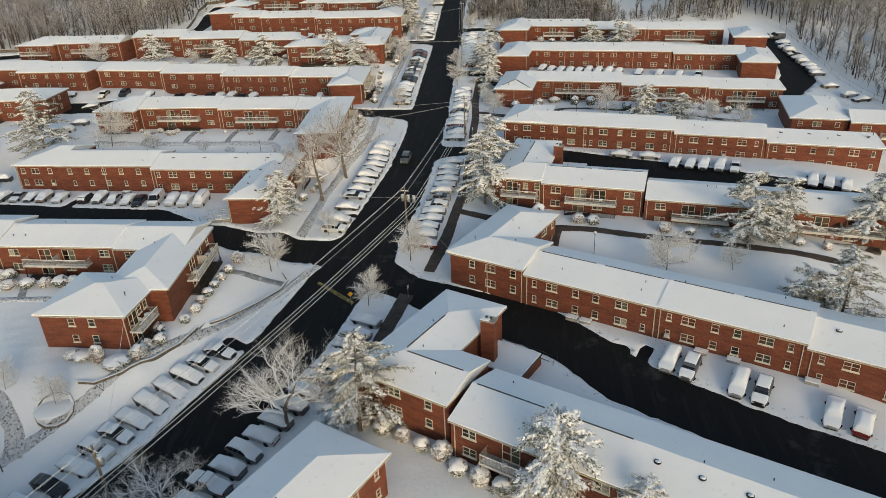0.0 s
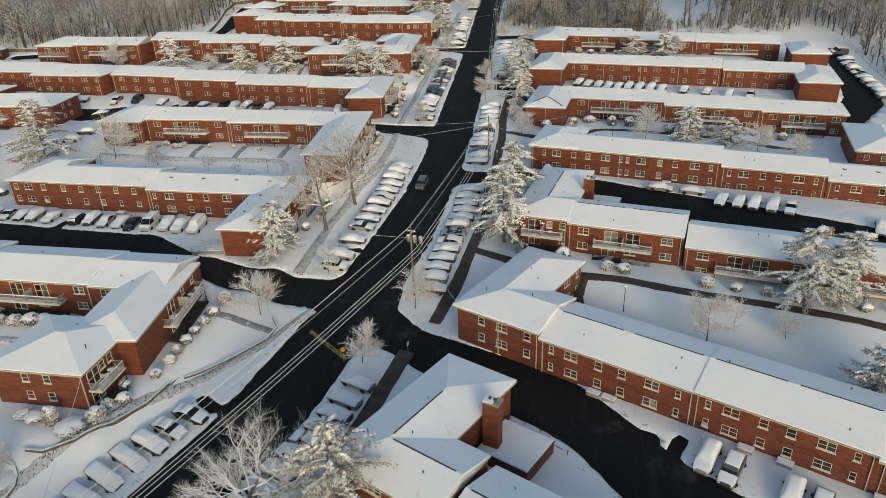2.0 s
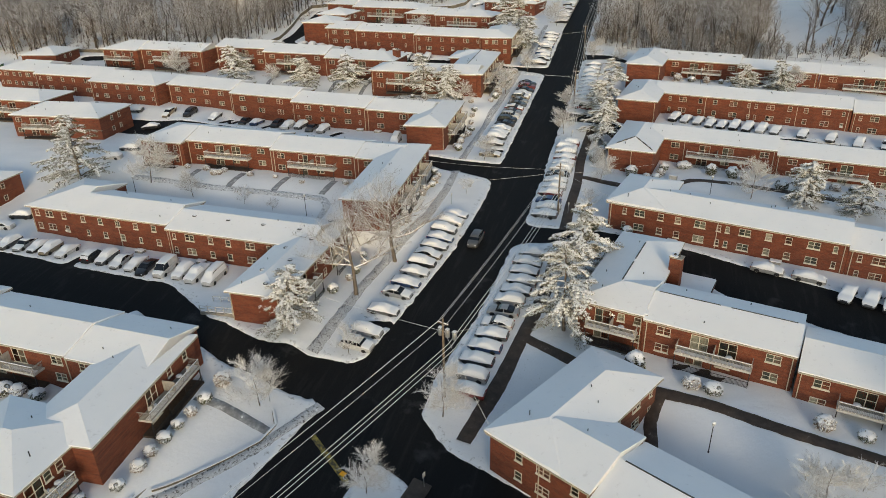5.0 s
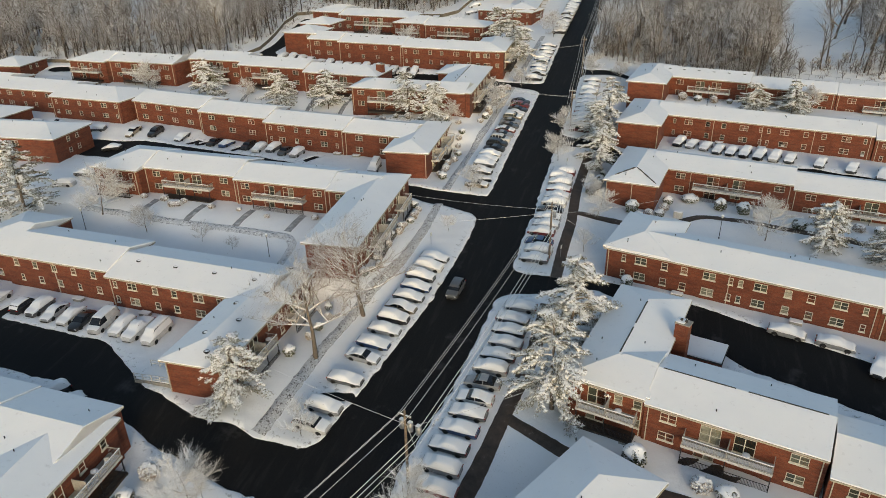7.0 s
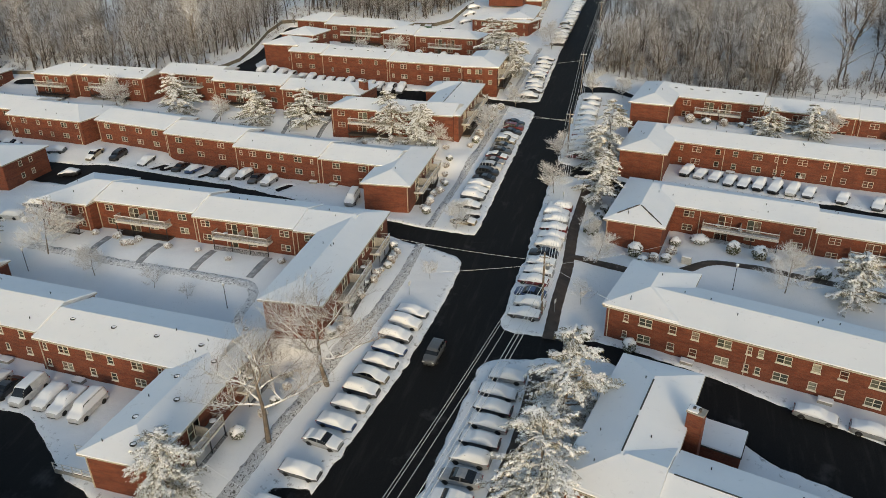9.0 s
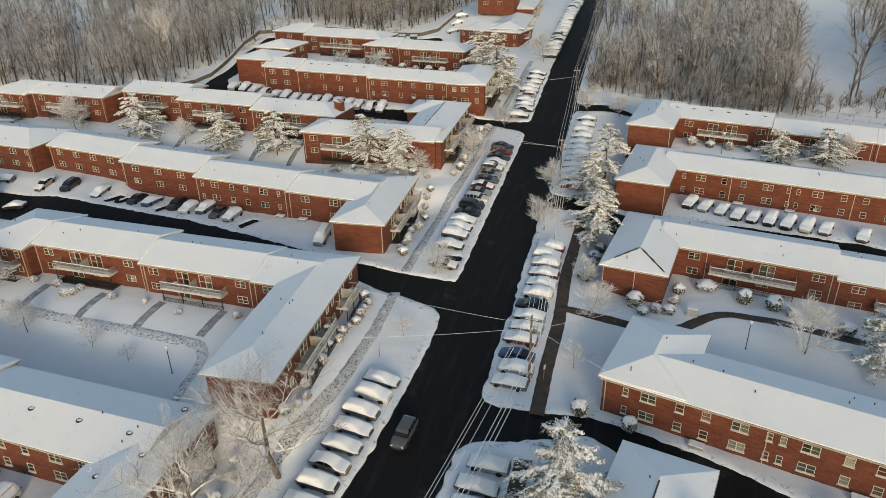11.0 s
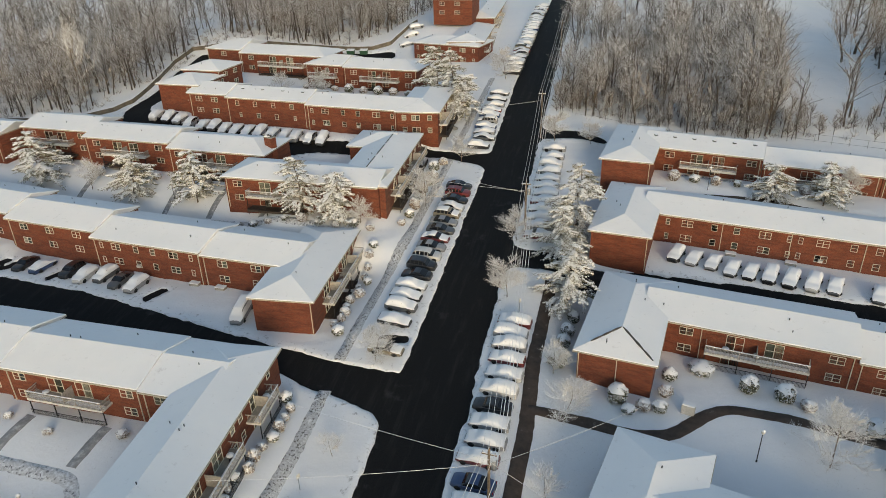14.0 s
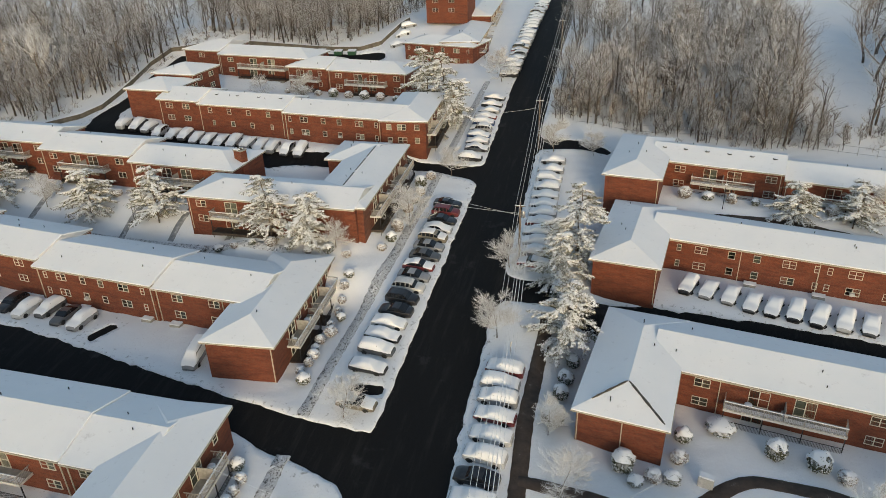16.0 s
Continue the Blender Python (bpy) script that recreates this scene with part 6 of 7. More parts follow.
# shrubs: rough evergreen mounds under a cap of snow
def shrub_mesh(seed, mat):
    """A rough mound of short twigs and leaves round a darker core."""
    rng = random.Random(seed)
    verts, faces = [], []
    for k in range(340):
        z = rng.uniform(-0.55, 1.0)
        a = rng.uniform(0, 6.283)
        c = math.sqrt(max(0.0, 1 - z * z))
        way = Vector((c * math.cos(a), c * math.sin(a), z))
        lump = 0.76 + 0.16 * noise.noise(way * 2.1 + Vector((seed, 0, 0)))
        tuft_into(verts, faces, way * lump, way + Vector((rng.gauss(0, 0.4), rng.gauss(0, 0.4), rng.gauss(0, 0.3))), rng.uniform(0.10, 0.20), rng.uniform(0.06, 0.11), rng)
    core = bmesh.new()
    bmesh.ops.create_icosphere(core, subdivisions=2, radius=0.80)
    n = len(verts)
    verts += [tuple(v.co * (1 + 0.25 * noise.noise(v.co * 2.1 + Vector((seed, 0, 0))))) for v in core.verts]
    faces += [tuple(n + v.index for v in f.verts) for f in core.faces]
    core.free()
    return mesh_of("foliage", verts, faces, mat)


def snow_cap(seed, low):
    bm = bmesh.new()
    bmesh.ops.create_icosphere(bm, subdivisions=3, radius=1.04)
    bmesh.ops.delete(bm, geom=[v for v in bm.verts if v.co.z < low + 0.70 * noise.noise(v.co * 3.2 + Vector((seed * 3.1, 0, 0)))], context="VERTS")
    for v in bm.verts:
        v.co *= 0.87 + noise.noise(v.co * 2.3 + Vector((seed, 0, 0))) * 0.14 + noise.noise(v.co * 6.0) * 0.09
    return finish(bm, "snow_cap", car_snow, True)


SHRUBS = [(shrub_mesh(k, hedge if k % 2 else dry_shrub), snow_cap(k, 0.36 if k % 2 else 0.66)) for k in range(4)]


def shrub(x, y, r, tall, k):
    r *= 1.2
    t = empty("shrub", pose(x, y, float(ground(x, y)) + SNOW_DEEP + 0.55 * r * tall, 0, 0, 77 * k) @ Matrix.Diagonal((r, r, r * tall, 1)), "rounded evergreen shrub capped with thick snow beside a brick wall" if k % 2 else "brown leafless shrub capped with snow beside a brick wall", "shrub", "snow-capped shrubs")
    add("foliage", SHRUBS[k % 4][0], t)
    add("snow_cap", SHRUBS[k % 4][1], t)


rng = random.Random(8)
for k, (x, y, r, tall) in enumerate([(-58.5, 72.4, 1.1, 0.5), (-56.8, 72.0, 1.2, 0.5), (-54.3, 71.6, 0.9, 1.6), (-51.3, 70.8, 1.7, 0.45), (-49.3, 73.0, 1.2, 0.9), (-48.0, 76.5, 0.9, 0.9), (-46.5, 85.0, 0.9, 0.8), (-46.4, 92, 0.8, 0.8), (-45.6, 100.5, 1.1, 1.0), (-46.9, 82.0, 0.8, 0.9), (-46.6, 87.2, 0.8, 0.9), (-46.5, 89.6, 0.9, 0.8), (-46.2, 94.4, 0.8, 0.9), (-46.0, 97.0, 0.9, 0.9), (-49.4, 75.2, 0.8, 0.9), (-49.3, 79.0, 0.8, 0.8)]):
    shrub(x, y, r, tall, k)
for k, (x, y, r, tall) in enumerate([(-6.1, 180.5, 1.25, 1.2), (1.5, 176.3, 1.2, 1.1), (7.8, 182.1, 0.9, 1.1), (17.0, 181.6, 1.1, 1.2), (20.9, 180.7, 1.15, 1.15), (-5.7, 186.1, 0.95, 1.1), (-5.4, 188.9, 0.95, 1.1), (-4.8, 192.4, 0.9, 1.1), (29.5, 176.5, 1.2, 0.9), (2.2, 150.4, 0.9, 1.2), (-3.6, 151.8, 1.0, 1.2)]):
    shrub(x, y, r, tall, 2 * k + 1)
for k, (x, y, r, tall) in enumerate([(2.8, 174.5, 0.8, 0.8), (4.5, 175.5, 0.9, 0.8), (6.4, 175.6, 0.9, 0.9), (7.2, 178.7, 0.9, 0.9), (11.8, 184.4, 1.5, 0.55), (23.2, 179.4, 0.9, 0.8), (5.2, 114.6, 1.3, 1.3), (12.0, 113.0, 1.1, 0.8), (14.5, 112.4, 1.1, 0.8)]):
    shrub(x, y, r, tall, k + 1)
for k, (x, y, r) in enumerate([(-81.3, 157.2, 0.8), (-82.3, 156.6, 0.9), (-74.3, 157.5, 0.7), (-68.5, 157.6, 0.55), (-61.8, 156.2, 0.6), (-52.8, 157.5, 0.7)] + [(-90.2, 158.7, 0.7), (-85.4, 158.5, 0.8), (-81.0, 158.4, 0.7)]):
    shrub(x, y, r, 0.75, 2 * k)
for k in range(17):
    shrub(-36.2 + rng.uniform(-0.7, 0.9) - 0.035 * k, 141 + 1.65 * k, rng.uniform(0.55, 0.85), rng.uniform(0.8, 1.2), 2 * k if k % 4 else 1)
for k in range(13):
    shrub(-36.6 + rng.uniform(-0.8, 0.8) - 0.04 * k, 181 + 1.65 * k, rng.uniform(0.55, 0.9), rng.uniform(0.8, 1.2), 2 * k if k % 4 else 1)
for k in range(9):
    shrub(-34.6 + rng.uniform(-0.5, 0.6), 209 + 3.2 * k, rng.uniform(0.7, 1.1), rng.uniform(0.8, 1.2), k)
for k, (x, y, r) in enumerate([(-40.2, 123.1, 0.85), (-39.3, 127.2, 0.6), (-39.0, 129.6, 0.65), (-38.8, 132.4, 0.55), (-39.9, 134.8, 0.6)]):
    shrub(x, y, r, 1.1, k + 1 if k else 1)
for k in range(9):
    shrub(-64 + 3.1 * k, 205.4 + rng.uniform(-0.4, 0.4), rng.uniform(0.6, 1.0), rng.uniform(0.7, 1.0), k)
for k in range(8):
    shrub(10 + 3.6 * k, 234.2 - 0.7 * k + rng.uniform(-0.4, 0.4), rng.uniform(0.7, 1.1), rng.uniform(0.7, 1.1), k)
for k in range(8):
    shrub(33 + 3.0 * k, 178.6 - 0.5 * k, rng.uniform(0.7, 1.1), rng.uniform(0.7, 1.0), k)
for k in range(7):
    shrub(26 + 4.0 * k, 109 - 1.0 * k, rng.uniform(0.7, 1.2), rng.uniform(0.7, 1.0), k)
for k in range(9):
    shrub(-17.3 + 2.45 * k - (0.5 if k > 4 else 0), 64.3 - 1.3 * k - (0.9 if k > 4 else 0), rng.uniform(0.8, 1.2), rng.uniform(0.7, 1.1), k)
for k in range(7):
    shrub(-100 + 6.0 * k + rng.uniform(-1, 1), 217.6 - 0.3 * k, rng.uniform(0.7, 1.0), 0.8, k)
for k in range(8):
    shrub(-79 + 4.0 * k, 271.5 - 0.4 * k, rng.uniform(0.8, 1.2), rng.uniform(0.7, 1.0), k)
for k, (x, y, r, tall) in enumerate([(-79.4, 89.9, 1.3, 0.6), (-76.6, 90.4, 1.2, 0.7), (-83.0, 92.4, 1.3, 0.8), (-81.3, 92.9, 1.2, 0.8), (-73.6, 90.6, 1.1, 0.8), (-71.3, 91.0, 1.2, 0.8), (-69.3, 91.3, 1.1, 0.8), (-66.6, 91.6, 1.0, 0.8)]):
    shrub(x, y, r, tall, k)
for k in range(4):
    shrub(-103 + 4.6 * k, 92.0 + rng.uniform(-0.3, 0.3), rng.uniform(0.6, 1.0), 0.8, k)


# ---- the bare woods behind the houses ----
def wood_prototype(seed, height, forks=(16, 6, 4)):
    branches, _ = skeleton_of(seed, height, 0.85, 3, lean=0.05, forks=forks, first=0.26, thick=0.0135, reach=0.9, up=0.0, straight=0.05, wiggle=0.3)
    verts, faces, kinds = [], [], []
    for path, radii, level in branches:
        n = len(faces)
        if level >= 2:
            m = len(verts)
            a, b = Vector(path[0]), Vector(path[-1])
            q, r = (b - a).to_track_quat("Z", "Y"), max(radii[0], 0.032)
            verts.extend(tuple(a + q @ Vector((r * math.cos(c), r * math.sin(c), 0))) for c in (0, 2.1, 4.2))
            verts.append(tuple(b))
            twig_faces = [(m, m + 1, m + 3), (m + 1, m + 2, m + 3), (m + 2, m, m + 3)][:2 if level == 2 else 1]
            faces += twig_faces
            kinds += [1] * len(twig_faces)
            continue
        elif level == 1:
            path, radii = path[::2], radii[::2]
        tube_into(verts, faces, path, [max(r, 0.055) for r in radii], (5, 3, 3, 3)[level])
        if level >= 1:
            faces.pop()
        kinds += [0] * (len(faces) - n)
    return np.array(verts), faces, kinds


WOOD = [wood_prototype(60 + k, (15, 17, 13, 16, 18)[k]) for k in range(5)]
WOOD_FAR = [wood_prototype(70 + k, (15, 17, 13, 16, 18)[k], (14, 4, 3)) for k in range(5)]
WOOD_LOW = [wood_prototype(80 + k, (5.5, 4.5, 7.5)[k], (12, 5, 4)) for k in range(3)]


def woods(name, places, label, seed):
    """Many bare trees in one mesh: places are x, y."""
    rng = np.random.RandomState(seed)
    verts, loops, starts, mats, at, total = [], [], [], [], 0, 0
    for x, y, made in places:
        v, faces, kinds = made[rng.randint(len(made))]
        a, s, h = rng.uniform(0, 6.28), rng.uniform(0.75, 1.15), rng.uniform(0.8, 1.12)
        c, d = math.cos(a) * s, math.sin(a) * s
        verts.append(np.stack([v[:, 0] * c - v[:, 1] * d + x, v[:, 0] * d + v[:, 1] * c + y, v[:, 2] * h * s + float(ground(x, y))], 1))
        for f in faces:
            loops += [k + at for k in f]
            starts.append(total)
            total += len(f)
        mats += kinds
        at += len(v)
    me = bpy.data.meshes.new(name)
    co = np.concatenate(verts)
    me.vertices.add(len(co))
    me.vertices.foreach_set("co", co.ravel())
    me.loops.add(len(loops))
    me.loops.foreach_set("vertex_index", loops)
    me.polygons.add(len(starts))
    me.polygons.foreach_set("loop_start", starts)
    me.materials.append(wood_bark)
    me.materials.append(wood_twig)
    me.polygons.foreach_set("material_index", mats)
    me.update(calc_edges=True)
    me.validate()
    return tagged(new(name, me), label, "woodland", kind="stuff")


def scatter(n, inside, seed, x0, x1, y0, y1, gap, *made):
    rng = np.random.RandomState(seed)
    out, cells = [], set()
    for _ in range(n * 12):
        x, y = rng.uniform(x0, x1), rng.uniform(y0, y1)
        cell = (int(x / gap), int(y / gap))
        if inside(x, y) and cell not in cells:
            cells.add(cell)
            out.append((x, y, *made))
            if len(out) == n:
                break
    return out


def west_wood(x, y):
    edge = float(np.interp(x, [-260, -200, -166, -142, -128, -124, -123, -118, -105, -84, -73, -70, -60], [205, 224, 243, 247, 250, 268, 300, 309, 310, 310, 322, 350, 420]))
    return y > edge and x < -40


def east_wood(x, y):
    right = float(np.interp(y, [258, 286, 310, 330, 390, 460], [30, 37, 40, 42, 50, 62]))
    return -15 < x < right and y > 263 - 0.16 * max(x, 0) or (x > 60 and y > 262 and x > 58 + 0.12 * (y - 262))


woods("west_woodland", scatter(640, lambda x, y: west_wood(x, y) and not west_wood(x, y - 55), 1, -270, -40, 205, 400, 2.1, WOOD) + scatter(480, lambda x, y: west_wood(x, y - 50), 11, -290, -40, 250, 480, 3.0, WOOD_FAR) + scatter(260, lambda x, y: west_wood(x, y) and not west_wood(x, y - 24), 21, -250, -40, 205, 400, 2.0, WOOD_LOW), "dense bare winter woodland dusted with snow on a slope", 5)
woods("east_woodland", scatter(520, lambda x, y: east_wood(x, y) and y < 330, 2, -15, 150, 255, 330, 1.8, WOOD) + scatter(300, lambda x, y: east_wood(x, y) and y > 328, 12, -11, 150, 328, 440, 2.4, WOOD_FAR) + scatter(420, lambda x, y: east_wood(x, y) and (not east_wood(x, y - 16) or x > 28) and y < 330, 22, -15, 60, 255, 330, 1.6, WOOD_LOW) + scatter(70, lambda x, y: True, 23, 28, 78, 258, 268, 1.6, WOOD_LOW) + scatter(14, lambda x, y: True, 24, 30, 78, 260, 272, 3.0, WOOD_FAR), "dense bare brown winter woodland dusted with snow", 6)
EDGE = lambda x, y: 93 < x < 150 and 150 < y < 275
woods("field_woodland", scatter(190, EDGE, 3, 93, 150, 150, 275, 3.2, WOOD_FAR) + scatter(60, EDGE, 33, 92, 102, 160, 262, 2.0, WOOD_LOW), "dense bare trees dusted with snow behind a car park", 7)


# low brush along the wood's edge
def brush(name, places, seed):
    rng = np.random.RandomState(seed)
    verts, faces, r2 = [], [], random.Random(seed)
    for x, y in places:
        z = float(ground(x, y))
        for k in range(22):
            a, t = rng.uniform(0, 6.28), rng.uniform(0.3, 1.8)
            w = Vector((math.cos(a) * t, math.sin(a) * t, 1))
            tuft_into(verts, faces, (x + rng.normal(0, 0.4), y + rng.normal(0, 0.4), z), w, rng.uniform(0.5, 1.7), rng.uniform(0.04, 0.09), r2)
    return tagged(new(name, mesh_of(name, verts, faces, brush_twig)), "tangled snow-covered brush at the edge of the woods", "brush", kind="stuff")


brush("west_brush", scatter(1300, lambda x, y: west_wood(x, y) and not west_wood(x, y - 70), 4, -250, -50, 205, 370, 1.5), 8)
brush("east_brush", scatter(800, lambda x, y: east_wood(x, y) and (not east_wood(x, y - 8) or x > 20 or y < 310) or (30 < x < 75 and 258 < y < 268), 5, -15, 75, 255, 400, 1.3), 9)


# ---- poles, wires, lamps, walls and small things ----
POLES = [(-74.0, -14.0, 4.0), (-41.2, 49.6, 12.0), (-17.3, 105.9, 17.5), (-10.3, 155.4, 20.6), (-14.4, 211.2, 25.4), (-16.4, 250.0, 30.2), (-17.2, 302.0, 36.5), (-17.5, 360.0, 43.0)]


def utility_pole(x, y, head, turn, cans):
    foot = float(ground(x, y))
    t = empty("utility_pole", pose(x, y, foot, 0, 0, turn), "weathered wooden utility pole with snow-dusted crossarm beside the road", "utility pole", "utility poles")
    h = head - foot
    v, f = [], []
    tube_into(v, f, [(0, 0, -0.3), (0, 0, h * 0.5), (0, 0, h)], [0.19, 0.16, 0.12], 10)
    add("pole", mesh_of("pole", v, f, wood_pole, True), t)
    arm = add("crossarm", boxes("crossarm", wood_pole, (-0.75, 0.75, -0.06, 0.06, h - 0.75, h - 0.6)), t)
    add("arm_snow", boxes("arm_snow", car_snow, (-0.75, 0.75, -0.06, 0.06, h - 0.6, h - 0.54)), arm)
    v, f = [], []
    tube_into(v, f, [(0, 0, 0), (0, 0, 0.08), (0, 0, 0.16), (0, 0, 0.2)], [0.04, 0.06, 0.05, 0.03], 8)
    me = mesh_of("insulator", v, f, grey_metal)
    for s in (-0.6, 0, 0.6):
        add("insulator", me, arm, pose(s, 0, h - 0.6 if s else h))
    for k in range(cans):
        v, f = [], []
        tube_into(v, f, [(0, 0, -0.5), (0, 0, -0.5), (0, 0, 0.45), (0, 0, 0.52)], [0.1, 0.3, 0.3, 0.22], 12)
        can = add("transformer", mesh_of("transformer", v, f, grey_metal, True), t, pose(-0.5 + k * 1.0 if cans > 1 else 0.45, 0.18, h - 2.0))
        add("can_snow", rounded_box("can_snow", car_snow, -0.26, 0.26, -0.26, 0.26, 0.5, 0.62, 0.06), can)
    return t


for k, (x, y, head) in enumerate(POLES):
    utility_pole(x, y, head, (-30, -25, -16, -4, 2, 2, 1, 0)[k], (0, 1, 3, 1, 1, 0, 0, 0)[k])
utility_pole(-197.5, 221.8, 31.5, 40, 1)


def wire(a, b, sag, radius, label):
    v, f = [], []
    n = 14
    path = [(a[0] + (b[0] - a[0]) * k / n, a[1] + (b[1] - a[1]) * k / n, a[2] + (b[2] - a[2]) * k / n - 4 * sag * (k / n) * (1 - k / n)) for k in range(n + 1)]
    tube_into(v, f, path, [radius] * (n + 1), 5)
    return tagged(new("power_line", mesh_of("power_line", v, f, cable)), label, "power line", "power lines")


for (ax, ay, az), (bx, by, bz) in zip(POLES, POLES[1:]):
    for off, low in ((-0.6, 0.45), (0.0, -0.15), (0.6, 0.45)):
        wire((ax + off, ay, az - low), (bx + off, by, bz - low), 0.6, 0.024, "thin overhead power line slung between wooden poles")
    for off, low in ((0.7, 3.3), (1.1, 3.5), (1.5, 3.8)):
        wire((ax + off, ay - 0.4, az - low), (bx + off, by - 0.4, bz - low), 0.6, 0.042, "thick snow-lined overhead cable slung between wooden poles")
DROP = "thin service cable from a pole to a brick house"
for a, b in [((-10.2, 155.1, 19.5), (-37.2, 163, 16.4)), ((-10.2, 155.1, 19.3), (2.6, 152.2, 15.0)), ((-10.2, 155.1, 19.0), (-37.0, 150, 16.2)), ((-10.2, 155.1, 18.8), (6.0, 172.0, 16.0)), ((-14.4, 211.2, 23.6), (-37.4, 217, 22.9)), ((-14.4, 211.2, 23.3), (-37.6, 222, 22.9)), ((-14.4, 211.2, 23.3), (0.0, 206.6, 19.4)), ((-17.1, 105.8, 15.8), (-42.8, 116, 12.9)), ((-17.1, 105.8, 15.8), (-8.6, 95.6, 10.3)), ((-17.1, 105.8, 15.4), (-3.0, 121.5, 13.2)), ((-16.4, 250, 28.2), (-37.0, 246, 26.6)), ((-41.2, 49.6, 9.0), (-51.0, 74.4, 11.2))]:
    wire(a, b, 0.35, 0.022, DROP)


def lamp_post(x, y, h=3.9):
    t = empty("lamp_post", pose(x, y, float(ground(x, y))), "slim dark lamp post with a snow-topped lantern in a courtyard", "lamp post", "courtyard lamp posts")
    v, f = [], []
    tube_into(v, f, [(0, 0, 0), (0, 0, 0.3), (0, 0, 0.32), (0, 0, h)], [0.10, 0.10, 0.055, 0.05], 8)
    add("post", mesh_of("post", v, f, dark_metal, True), t)
    v, f = [], []
    tube_into(v, f, [(0, 0, h), (0, 0, h + 0.12), (0, 0, h + 0.42), (0, 0, h + 0.46)], [0.08, 0.16, 0.22, 0.10], 10)
    add("lantern", mesh_of("lantern", v, f, white_paint, True), t)
    v, f = [], []
    tube_into(v, f, [(0, 0, h + 0.44), (0, 0, h + 0.5), (0, 0, h + 0.6), (0, 0, h + 0.64)], [0.24, 0.25, 0.16, 0.03], 10)
    add("lantern_snow", mesh_of("lantern_snow", v, f, car_snow, True), t)


for x, y in [(-56.1, 146.2), (16.3, 169.8), (13.9, 104.0), (-78.8, 209.9), (-58.6, 56.0), (15.7, 230.5), (-96, 148.5)]:
    lamp_post(x, y)


def garden_wall(name, points, height, thick, mat, label, courses, piece=1.4):
    """A low wall of laid pieces along a line, capped with snow; each piece is a part."""
    t = tagged(new(name), label, "retaining wall", kind="structure")
    line, rng = [], random.Random(len(points))
    for (ax, ay), (bx, by) in zip(points, points[1:]):
        n = max(1, round(math.hypot(bx - ax, by - ay) / piece))
        line += [((ax + (bx - ax) * k / n, ay + (by - ay) * k / n), (ax + (bx - ax) * (k + 1) / n, ay + (by - ay) * (k + 1) / n)) for k in range(n)]
    cap_v, cap_f = [], []
    for (ax, ay), (bx, by) in line:
        length, turn = math.hypot(bx - ax, by - ay), math.degrees(math.atan2(by - ay, bx - ax))
        z, z1 = float(ground(ax, ay)), float(ground(bx, by))
        tilt = pose(0, 0, 0, 0, -math.degrees(math.atan2(z1 - z, length)), 0)
        for c in range(courses):
            h = height / courses
            me = rounded_box("timber", mat, 0.01, length - 0.01, -thick / 2 + rng.uniform(-0.02, 0.02), thick / 2, 0.01, h - 0.01, 0.02, 1)
            add("timber", me, t, pose(ax, ay, z - 0.1 + h * c, 0, 0, turn) @ tilt)
        add("wall_snow", rounded_box("wall_snow", car_snow, -0.05, length + 0.05, -thick / 2 + 0.06, thick / 2 + 0.06, 0, 0.09, 0.03, 1), t, pose(ax, ay, z - 0.1 + height, 0, 0, turn) @ tilt)
    return t


garden_wall("retaining_wall_south", [(-37.4, 98.4), (-36.0, 96.4), (-36.6, 93.6), (-38.8, 90.6), (-41.5, 87.3), (-44.2, 83.6)], 0.5, 0.3, wall_stone, "low curved timber retaining wall capped with snow", 3)
garden_wall("retaining_wall_west", [(-45.2, 81.8), (-46.0, 77.5), (-47.6, 73.0), (-50.2, 69.6), (-52.9, 67.8), (-55.0, 67.6)], 0.6, 0.3, wall_stone, "low curved timber retaining wall capped with snow", 3)
ring = [(-56.4 + 2.2 * math.cos(a), 64.0 + 2.2 * math.sin(a)) for a in (radians(30 * k) for k in range(13))]
garden_wall("planter_wall", ring, 0.48, 0.3, wall_stone, "round snow-capped timber planter edge", 2, 1.2)
bm = bmesh.new()
bmesh.ops.create_uvsphere(bm, u_segments=28, v_segments=12, radius=2.32)
bmesh.ops.delete(bm, geom=[v for v in bm.verts if v.co.z < -0.3], context="VERTS")
for v in bm.verts:
    v.co.z = v.co.z * 0.17 + 0.05 * noise.noise(v.co * 1.3)
mound = tagged(new("planter_mound", finish(bm, "planter_mound", snow, True)), "low mound of smooth snow filling a round planter", "snow")
mound.matrix_basis = pose(-56.4, 64.0, float(ground(-56.4, 64.0)) + 0.40)
garden_wall("wood_wall", [(-184.6, 234.0), (-168, 240.5), (-146, 244.8), (-136, 245.2), (-128, 246.8), (-121.4, 250.6), (-119.6, 256), (-121, 264), (-122.8, 273), (-126.5, 286), (-127, 297), (-118, 307.5), (-74, 309), (-69, 312), (-67, 320), (-66.2, 332)], 1.3, 0.5, wall_stone, "long concrete retaining wall below a wooded slope", 2, 4.0)
# steps beside the low walls
for k in range(5):
    tagged(new("garden_step", rounded_box("garden_step", concrete, -0.9, 0.9, -0.2, 0.2, 0, 0.17, 0.02, 1)), "concrete garden step dusted with snow", "step", "garden steps").matrix_basis = pose(-45.0 - 0.42 * k, 82.6 - 0.03 * k, float(ground(-44.9, 82.6)) + 0.02 + 0.15 * k, 0, 0, 84)


